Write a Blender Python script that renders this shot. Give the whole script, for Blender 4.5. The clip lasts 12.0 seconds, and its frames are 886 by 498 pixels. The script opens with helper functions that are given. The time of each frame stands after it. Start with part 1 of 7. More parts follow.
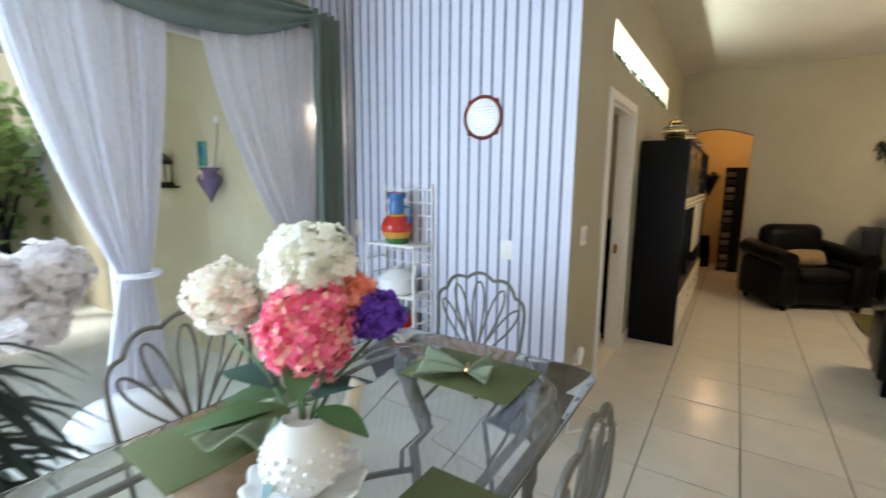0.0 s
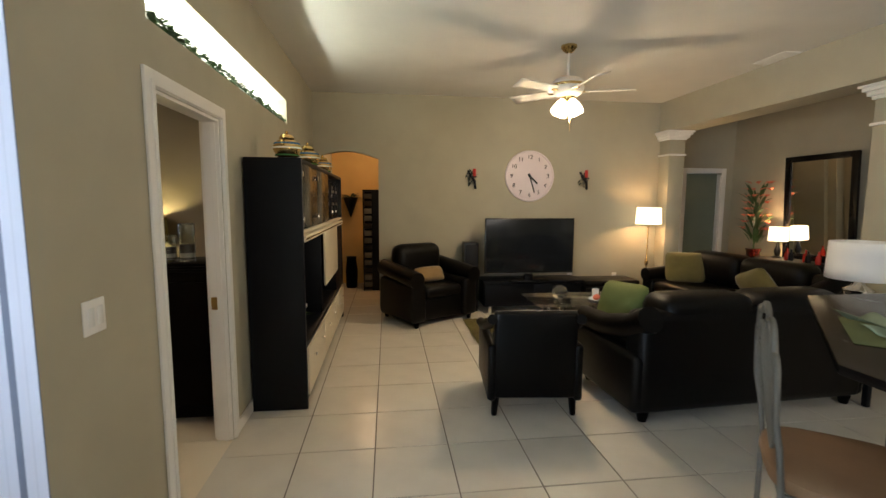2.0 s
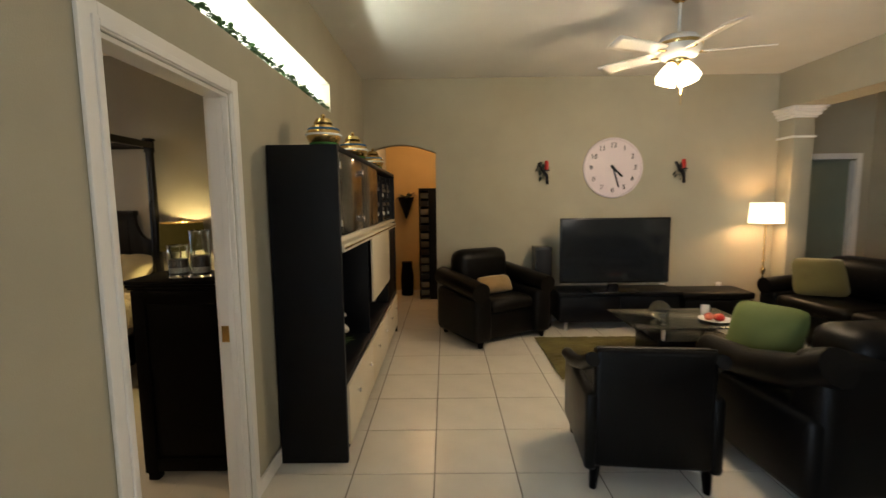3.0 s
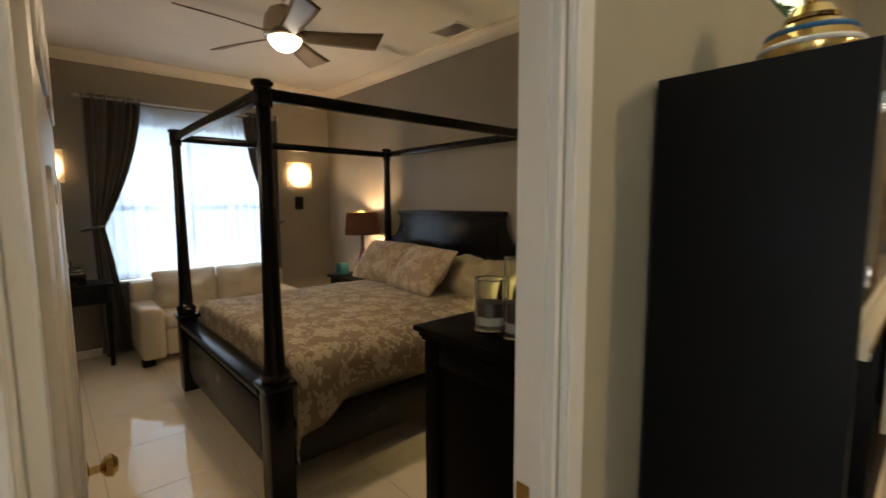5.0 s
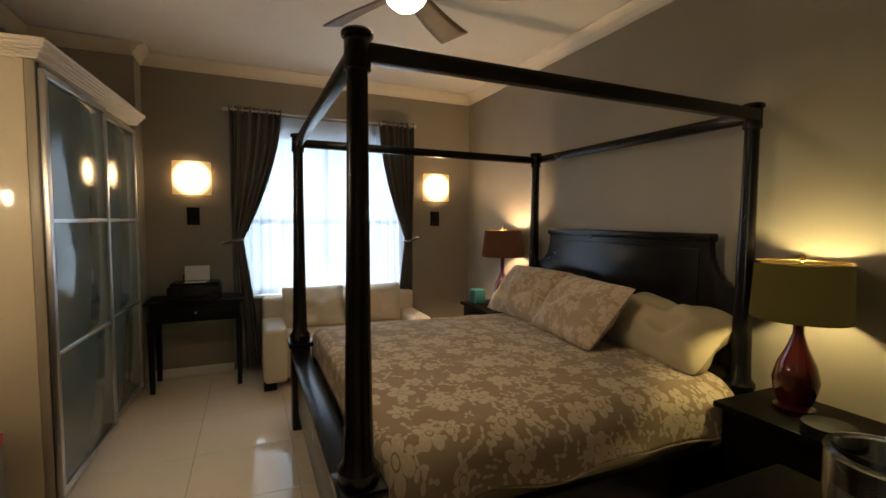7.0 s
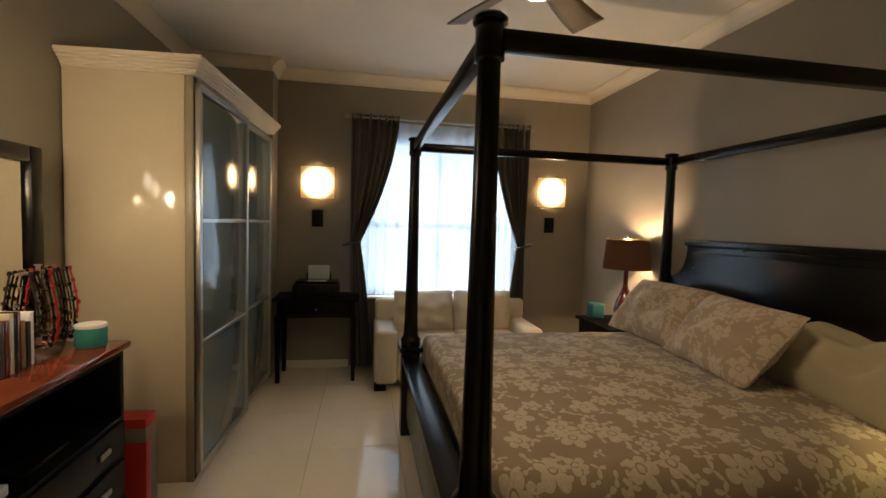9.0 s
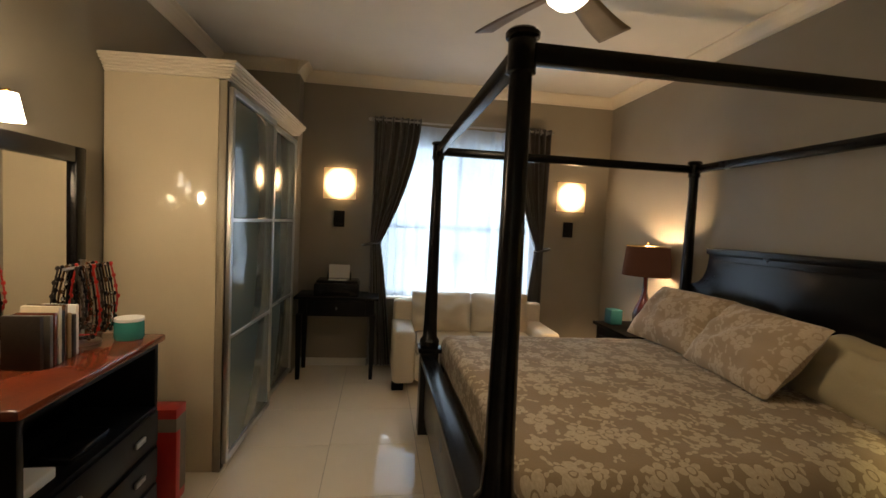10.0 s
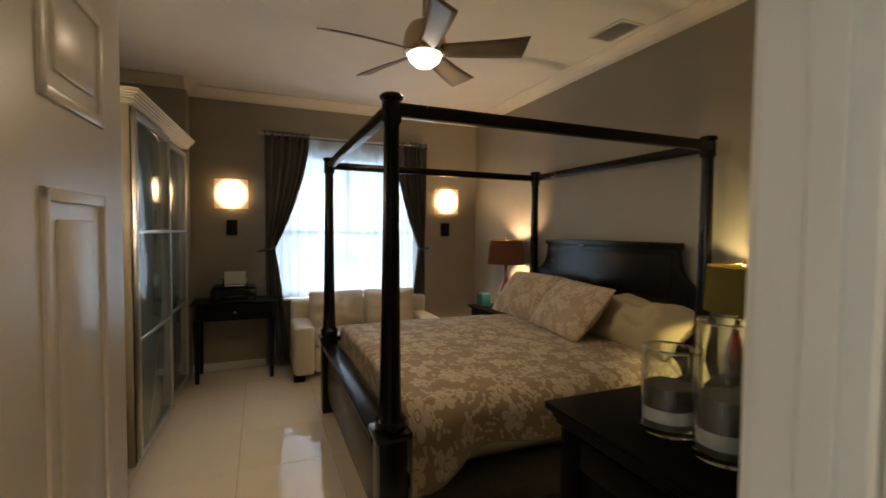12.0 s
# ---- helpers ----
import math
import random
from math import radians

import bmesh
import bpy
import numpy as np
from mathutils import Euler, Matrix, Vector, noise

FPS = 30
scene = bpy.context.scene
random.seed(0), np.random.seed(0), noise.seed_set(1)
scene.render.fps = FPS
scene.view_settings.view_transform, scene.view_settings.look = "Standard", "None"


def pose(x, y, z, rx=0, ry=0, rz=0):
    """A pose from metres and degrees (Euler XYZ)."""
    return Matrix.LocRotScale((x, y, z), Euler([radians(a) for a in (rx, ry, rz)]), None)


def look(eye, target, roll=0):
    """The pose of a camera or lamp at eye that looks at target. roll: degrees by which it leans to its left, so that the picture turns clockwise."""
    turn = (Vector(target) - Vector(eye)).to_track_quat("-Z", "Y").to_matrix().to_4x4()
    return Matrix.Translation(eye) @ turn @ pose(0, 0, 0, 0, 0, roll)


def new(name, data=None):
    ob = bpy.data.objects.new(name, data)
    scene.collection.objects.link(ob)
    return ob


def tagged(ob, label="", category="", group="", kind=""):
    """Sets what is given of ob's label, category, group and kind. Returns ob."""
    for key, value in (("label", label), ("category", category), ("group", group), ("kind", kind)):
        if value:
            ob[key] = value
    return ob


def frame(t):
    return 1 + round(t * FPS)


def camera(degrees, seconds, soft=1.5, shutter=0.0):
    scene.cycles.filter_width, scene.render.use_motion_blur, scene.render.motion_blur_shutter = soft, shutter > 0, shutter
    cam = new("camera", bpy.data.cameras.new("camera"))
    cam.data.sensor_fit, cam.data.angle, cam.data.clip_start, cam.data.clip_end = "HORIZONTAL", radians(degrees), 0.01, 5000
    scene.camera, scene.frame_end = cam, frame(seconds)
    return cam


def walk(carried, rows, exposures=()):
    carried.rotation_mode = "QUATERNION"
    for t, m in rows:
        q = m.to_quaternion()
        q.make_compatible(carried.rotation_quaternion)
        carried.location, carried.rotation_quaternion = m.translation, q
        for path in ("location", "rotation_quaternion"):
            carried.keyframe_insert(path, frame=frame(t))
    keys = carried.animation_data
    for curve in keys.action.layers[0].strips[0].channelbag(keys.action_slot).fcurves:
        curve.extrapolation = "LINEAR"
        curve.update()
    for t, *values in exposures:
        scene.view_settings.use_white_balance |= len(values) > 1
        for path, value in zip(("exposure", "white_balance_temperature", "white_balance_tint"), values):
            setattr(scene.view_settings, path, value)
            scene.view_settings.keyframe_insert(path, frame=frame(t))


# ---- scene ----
cam = camera(89.7, 12.0, shutter=0.28)
PATH = [
    (0, (0.320, -0.056, 1.484), (-0.763, 1.600, 1.181), 0.58),
    (0.5, (0.340, 0.153, 1.507), (-0.228, 2.057, 1.271), 0.20),
    (1, (0.429, 0.404, 1.546), (0.404, 2.393, 1.322), 1.01),
    (1.5, (0.507, 0.712, 1.553), (0.765, 2.685, 1.343), 0.40),
    (2, (0.556, 1.088, 1.557), (0.801, 3.062, 1.344), 0.27),
    (2.5, (0.562, 1.471, 1.547), (0.748, 3.451, 1.336), -0.40),
    (2.7, (0.555, 1.636, 1.535), (0.685, 3.621, 1.325), -0.63),
    (4.5, (0.284, 3.022, 1.555), (-0.905, 4.614, 1.334), 0.05),
    (5, (0.040, 3.252, 1.568), (-1.443, 4.575, 1.360), -0.30),
    (5.5, (-0.191, 3.405, 1.572), (-1.864, 4.485, 1.385), 0.50),
    (6, (-0.391, 3.573, 1.560), (-2.154, 4.504, 1.406), 0.72),
    (6.5, (-0.585, 3.672, 1.553), (-2.371, 4.564, 1.433), 0.60),
    (7, (-0.732, 3.754, 1.550), (-2.562, 4.550, 1.422), 0.50),
    (7.5, (-0.818, 3.771, 1.548), (-2.693, 4.451, 1.422), 0.76),
    (9.5, (-0.913, 3.713, 1.561), (-2.887, 4.010, 1.448), 2.30),
    (10, (-0.873, 3.681, 1.570), (-2.850, 3.967, 1.457), 2.82),
    (10.5, (-0.805, 3.605, 1.565), (-2.774, 3.948, 1.470), 3.00),
    (11, (-0.662, 3.564, 1.582), (-2.617, 3.978, 1.489), 2.00),
    (11.5, (-0.477, 3.561, 1.588), (-2.403, 4.094, 1.508), 1.10),
    (12, (-0.264, 3.540, 1.559), (-2.111, 4.300, 1.476), 0.53),
]
walk(cam, [(t, look(eye, target, roll)) for t, eye, target, roll in PATH],
     exposures=[(0, 0.14), (0.5, 0.07), (1, 0.0), (4, 0.0), (5, -0.02), (12, -0.02)])

# ---- light ----
world = bpy.data.worlds.new("world")
scene.world = world
world.use_nodes = True
wn = world.node_tree.nodes
sky = wn.new("ShaderNodeTexSky")
sky.sky_type, sky.sun_disc = "NISHITA", False
sky.sun_elevation, sky.sun_rotation = radians(48), radians(215)
wn["Background"].inputs[1].default_value = 0.15
world.node_tree.links.new(sky.outputs[0], wn["Background"].inputs[0])
sun = new("sun", bpy.data.lights.new("sun", "SUN"))
sun.data.energy, sun.data.angle, sun.data.color = 5.0, radians(12), (1, 0.96, 0.9)
sun.matrix_world = look((-6, -6, 9), (-1.5, 0.5, 0))


def lamp(name, kind, at, watts, colour, size=0.05, target=None, size_y=None):
    data = bpy.data.lights.new(name, kind)
    data.energy, data.color = watts, colour
    if kind == "AREA":
        data.shape, data.size = ("RECTANGLE", size) if size_y else ("SQUARE", size)
        if size_y:
            data.size_y = size_y
    else:
        data.shadow_soft_size = size
    ob = new(name, data)
    ob.matrix_world = look(at, target) if target else Matrix.Translation(at)
    return ob


XW_OUT = -5.98
WARM, WARMER, DAY = (1, 0.76, 0.48), (1, 0.66, 0.36), (0.86, 0.93, 1)
lamp("fan_light_lamp", "POINT", (2.30, 5.35, 2.37), 100, WARM, 0.09)
lamp("floor_lamp_bulb", "POINT", (4.34, 7.19, 1.32), 16, WARMER, 0.05)
niche_strip = lamp("niche_strip", "AREA", (-0.65, 4.58, 2.35), 26, (0.93, 1, 0.86), 2.6, None, 0.03)
niche_strip.matrix_world = Matrix(((0, 0.94, -0.34, -0.655), (1, 0, 0, 4.58), (0, -0.34, -0.94, 2.348), (0, 0, 0, 1)))
lamp("hall_light", "POINT", (0.2, 8.7, 2.42), 16, WARMER, 0.08)
lamp("bed_fan_lamp", "AREA", (-2.68, 4.41, 2.468), 10, (1, 0.74, 0.46), 0.15, (-2.68, 4.4101, 0))
lamp("bedside_bulb", "POINT", (-4.50, 6.03, 1.365), 40, WARMER, 0.04)
lamp("bedside_bulb", "POINT", (-1.92, 6.04, 1.285), 20, (1, 0.78, 0.33), 0.04)
lamp("vanity_bulb", "POINT", (-2.58, 2.42, 1.84), 15, WARM, 0.05)
lamp("bed_window_sky", "AREA", (XW_OUT, 4.54, 1.62), 60, (0.72, 0.85, 1), 2.2, (0, 4.54, 1.2), 2.2)
lamp("patio_door_sky", "AREA", (-2.28, -0.95, 1.25), 215, (0.60, 0.77, 1), 1.5, (3, 1.2, 1.0), 2.2)
# unseen fill lamp added before the windowless south wall to brighten the kitchen side
lamp("kitchen_fill", "AREA", (3.6, -2.3, 1.7), 100, (1, 0.93, 0.84), 2.2, (1.6, 3, 0.4), 1.4)
lamp("console_bulb", "POINT", (6.27, 6.94, 1.12), 30, WARMER, 0.04)

# ---- materials ----
def nodes_of(mat):
    mat.use_nodes = True
    return mat.node_tree.nodes, mat.node_tree.links


def rgba(c):
    return (*c, 1) if len(c) == 3 else c


def surf(name, colour, rough=0.6, metal=0.0, vary=0.12, grain=18.0, bump=0.15, fine=160.0, second=None, coat=0.0, sheen=0.0, random_piece=0.0, spec=0.5):
    """A plain surface whose colour and gloss vary at a coarse and a fine scale."""
    mat = bpy.data.materials.new(name)
    n, l = nodes_of(mat)
    b = n["Principled BSDF"]
    b.inputs["Metallic"].default_value = metal
    b.inputs["Coat Weight"].default_value = coat
    b.inputs["Sheen Weight"].default_value = sheen
    b.inputs["Specular IOR Level"].default_value = spec
    tc = n.new("ShaderNodeTexCoord")
    n1, n2 = n.new("ShaderNodeTexNoise"), n.new("ShaderNodeTexNoise")
    n1.inputs["Scale"].default_value, n1.inputs["Detail"].default_value = grain / 6, 4
    n2.inputs["Scale"].default_value, n2.inputs["Detail"].default_value = fine, 3
    for k in (n1, n2):
        l.new(tc.outputs["Object"], k.inputs["Vector"])
    mix = n.new("ShaderNodeMix")
    mix.data_type = "RGBA"
    c2 = second or tuple(max(0, c * (1 - 2 * vary)) for c in colour)
    mix.inputs[6].default_value, mix.inputs[7].default_value = rgba(colour), rgba(c2)
    add = n.new("ShaderNodeMath")
    add.operation = "MULTIPLY_ADD"
    l.new(n2.outputs["Fac"], add.inputs[0])
    add.inputs[1].default_value = 0.35
    l.new(n1.outputs["Fac"], add.inputs[2])
    ramp = n.new("ShaderNodeMapRange")
    ramp.inputs[1].default_value, ramp.inputs[2].default_value = 0.45, 0.95
    l.new(add.outputs[0], ramp.inputs[0])
    l.new(ramp.outputs[0], mix.inputs[0])
    out = mix.outputs[2]
    if random_piece:
        info, hsv, mr = n.new("ShaderNodeObjectInfo"), n.new("ShaderNodeHueSaturation"), n.new("ShaderNodeMapRange")
        mr.inputs[3].default_value, mr.inputs[4].default_value = 1 - random_piece, 1 + random_piece
        l.new(info.outputs["Random"], mr.inputs[0])
        l.new(mr.outputs[0], hsv.inputs["Value"])
        l.new(out, hsv.inputs["Color"])
        out = hsv.outputs[0]
    l.new(out, b.inputs["Base Color"])
    rr = n.new("ShaderNodeMapRange")
    rr.inputs[3].default_value, rr.inputs[4].default_value = max(0.02, rough * 0.85), min(1, rough * 1.15)
    l.new(n1.outputs["Fac"], rr.inputs[0])
    l.new(rr.outputs[0], b.inputs["Roughness"])
    if bump:
        bp = n.new("ShaderNodeBump")
        bp.inputs["Strength"].default_value, bp.inputs["Distance"].default_value = bump, 0.003
        l.new(n2.outputs["Fac"], bp.inputs["Height"])
        l.new(bp.outputs[0], b.inputs["Normal"])
    return mat


def glow(name, colour, strength, shell=0.0):
    mat = bpy.data.materials.new(name)
    n, l = nodes_of(mat)
    b = n["Principled BSDF"]
    b.inputs["Base Color"].default_value = rgba(colour)
    b.inputs["Emission Color"].default_value = rgba(colour)
    b.inputs["Emission Strength"].default_value = strength
    b.inputs["Roughness"].default_value, b.inputs["Specular IOR Level"].default_value = 0.85, 0.1
    return mat


def glow_spot(name, hot, rim, strength, reach):
    """A frosted panel with a bulb behind its middle: hot in the centre, dim at the rim."""
    mat = glow(name, hot, strength)
    n, l = nodes_of(mat)
    b = n["Principled BSDF"]
    tc, ln_ = n.new("ShaderNodeTexCoord"), n.new("ShaderNodeVectorMath")
    ln_.operation = "LENGTH"
    l.new(tc.outputs["Object"], ln_.inputs[0])
    mr = n.new("ShaderNodeMapRange")
    mr.interpolation_type = "SMOOTHSTEP"
    mr.inputs[1].default_value, mr.inputs[2].default_value, mr.inputs[3].default_value, mr.inputs[4].default_value = 0.0, reach, 1, 0.012
    l.new(ln_.outputs["Value"], mr.inputs[0])
    mix = n.new("ShaderNodeMix")
    mix.data_type = "RGBA"
    mix.inputs[6].default_value, mix.inputs[7].default_value = rgba(rim), rgba(hot)
    l.new(mr.outputs[0], mix.inputs[0])
    l.new(mix.outputs[2], b.inputs["Emission Color"])
    mul = n.new("ShaderNodeMath")
    mul.operation = "MULTIPLY"
    mul.inputs[1].default_value = strength
    l.new(mr.outputs[0], mul.inputs[0])
    l.new(mul.outputs[0], b.inputs["Emission Strength"])
    return mat


def glass(name, tint=(0.95, 1, 0.97), rough=0.0, clear=True):
    mat = bpy.data.materials.new(name)
    n, l = nodes_of(mat)
    b = n["Principled BSDF"]
    b.inputs["Base Color"].default_value = rgba(tint)
    b.inputs["Roughness"].default_value = rough
    b.inputs["IOR"].default_value = 1.45
    b.inputs["Transmission Weight"].default_value = 1.0
    return mat


def sheer(name, colour, through_share, vary=0.08):
    """Thin cloth that lets light through."""
    mat = bpy.data.materials.new(name)
    n, l = nodes_of(mat)
    out = n["Material Output"]
    n.remove(n["Principled BSDF"])
    d, t, tr, m1, m2 = n.new("ShaderNodeBsdfDiffuse"), n.new("ShaderNodeBsdfTranslucent"), n.new("ShaderNodeBsdfTransparent"), n.new("ShaderNodeMixShader"), n.new("ShaderNodeMixShader")
    tc, w = n.new("ShaderNodeTexCoord"), n.new("ShaderNodeTexNoise")
    w.inputs["Scale"].default_value = 40
    l.new(tc.outputs["Object"], w.inputs["Vector"])
    mr = n.new("ShaderNodeMapRange")
    mr.inputs[3].default_value, mr.inputs[4].default_value = max(0.0, through_share - vary), through_share + vary
    l.new(w.outputs["Fac"], mr.inputs[0])
    d.inputs[0].default_value = t.inputs[0].default_value = rgba(colour)
    m1.inputs[0].default_value = 0.5
    l.new(d.outputs[0], m1.inputs[1])
    l.new(t.outputs[0], m1.inputs[2])
    l.new(mr.outputs[0], m2.inputs[0])
    l.new(m1.outputs[0], m2.inputs[1])
    l.new(tr.outputs[0], m2.inputs[2])
    l.new(m2.outputs[0], out.inputs[0])
    return mat


def math_node(n, l, op, a, b=None, c=None):
    k = n.new("ShaderNodeMath")
    k.operation = op
    for i, v in enumerate((a, b, c)):
        if v is None:
            continue
        if isinstance(v, (int, float)):
            k.inputs[i].default_value = v
        else:
            l.new(v, k.inputs[i])
    return k.outputs[0]


def stripes(name, base, line, pitch, share, axis=0, rough=0.6):
    """Wallpaper with thin upright lines: one strong line and one faint one in each repeat."""
    mat = surf(name, base, rough, bump=0.08, vary=0.03)
    n, l = nodes_of(mat)
    b = n["Principled BSDF"]
    src = b.inputs["Base Color"].links[0].from_socket
    tc, sep = n.new("ShaderNodeTexCoord"), n.new("ShaderNodeSeparateXYZ")
    l.new(tc.outputs["Object"], sep.inputs[0])
    ph = math_node(n, l, "FRACT", math_node(n, l, "MULTIPLY", sep.outputs[axis], 1 / pitch))
    strong = math_node(n, l, "LESS_THAN", ph, share)
    faint = math_node(n, l, "COMPARE", ph, 0.5 + share / 2, 0.04)
    fac = math_node(n, l, "MAXIMUM", math_node(n, l, "MULTIPLY", strong, 0.9), math_node(n, l, "MULTIPLY", faint, 0.10))
    mix = n.new("ShaderNodeMix")
    mix.data_type = "RGBA"
    l.new(fac, mix.inputs[0])
    l.new(src, mix.inputs[6])
    mix.inputs[7].default_value = rgba(line)
    l.new(mix.outputs[2], b.inputs["Base Color"])
    return mat


def floral(name, ground, pale, scale=5.0):
    """Quilt cloth with pale five-petal flowers and leaf sprays on a taupe ground."""
    mat = bpy.data.materials.new(name)
    n, l = nodes_of(mat)
    b = n["Principled BSDF"]
    b.inputs["Roughness"].default_value = 0.85
    b.inputs["Sheen Weight"].default_value = 0.2
    tc = n.new("ShaderNodeTexCoord")

    def blossoms(sc, petals, size, depth, shift, sharp=1.0, eye=0.0, share=0.0):
        mp = n.new("ShaderNodeMapping")
        mp.inputs["Location"].default_value = (shift, shift * 0.7, 0)
        l.new(tc.outputs["UV"], mp.inputs["Vector"])
        v = n.new("ShaderNodeTexVoronoi")
        v.voronoi_dimensions = "2D"
        v.inputs["Scale"].default_value, v.inputs["Randomness"].default_value = sc, 0.75
        l.new(mp.outputs[0], v.inputs["Vector"])
        sub = n.new("ShaderNodeVectorMath")
        sub.operation = "SUBTRACT"
        l.new(mp.outputs[0], sub.inputs[0])
        l.new(v.outputs["Position"], sub.inputs[1])
        sep = n.new("ShaderNodeSeparateXYZ")
        l.new(sub.outputs[0], sep.inputs[0])
        ang = math_node(n, l, "ARCTAN2", sep.outputs[1], sep.outputs[0])
        sepc = n.new("ShaderNodeSeparateColor")
        l.new(v.outputs["Color"], sepc.inputs[0])
        turn = math_node(n, l, "MULTIPLY_ADD", sepc.outputs[0], 6.28, ang)
        wave = math_node(n, l, "ABSOLUTE", math_node(n, l, "COSINE", math_node(n, l, "MULTIPLY", turn, petals / 2)))
        wave = math_node(n, l, "POWER", wave, sharp)
        radius = math_node(n, l, "MULTIPLY_ADD", wave, depth, size)
        grown = math_node(n, l, "MULTIPLY", radius, math_node(n, l, "MULTIPLY_ADD", sepc.outputs[1], 0.5, 0.7))
        inside = math_node(n, l, "LESS_THAN", v.outputs["Distance"], grown)
        ring = math_node(n, l, "GREATER_THAN", math_node(n, l, "ABSOLUTE", math_node(n, l, "SUBTRACT", v.outputs["Distance"], eye)), 0.018 if eye else -1.0)
        kept = math_node(n, l, "GREATER_THAN", sepc.outputs[2], share)
        return math_node(n, l, "MULTIPLY", math_node(n, l, "MULTIPLY", inside, ring), kept)

    a = blossoms(scale, 5, 0.15, 0.24, 0.0, 0.6, 0.10)
    c = blossoms(scale * 2.1, 3, 0.03, 0.42, 3.3, 3.0, 0.0, 0.50)
    d = blossoms(scale * 2.9, 2, 0.02, 0.46, 7.1, 3.5, 0.0, 0.45)
    fac = math_node(n, l, "MAXIMUM", a, math_node(n, l, "MAXIMUM", c, d))
    no = n.new("ShaderNodeTexNoise")
    no.inputs["Scale"].default_value, no.inputs["Detail"].default_value = 90, 3
    l.new(tc.outputs["UV"], no.inputs["Vector"])
    fac = math_node(n, l, "MULTIPLY", fac, math_node(n, l, "MULTIPLY_ADD", no.outputs["Fac"], 0.9, 0.35))
    mix = n.new("ShaderNodeMix")
    mix.data_type, mix.clamp_factor = "RGBA", True
    l.new(fac, mix.inputs[0])
    mix.inputs[6].default_value, mix.inputs[7].default_value = rgba(ground), rgba(pale)
    l.new(mix.outputs[2], b.inputs["Base Color"])
    bp = n.new("ShaderNodeBump")
    bp.inputs["Strength"].default_value, bp.inputs["Distance"].default_value = 0.35, 0.004
    l.new(math_node(n, l, "MULTIPLY_ADD", fac, 0.5, no.outputs["Fac"]), bp.inputs["Height"])
    l.new(bp.outputs[0], b.inputs["Normal"])
    return mat


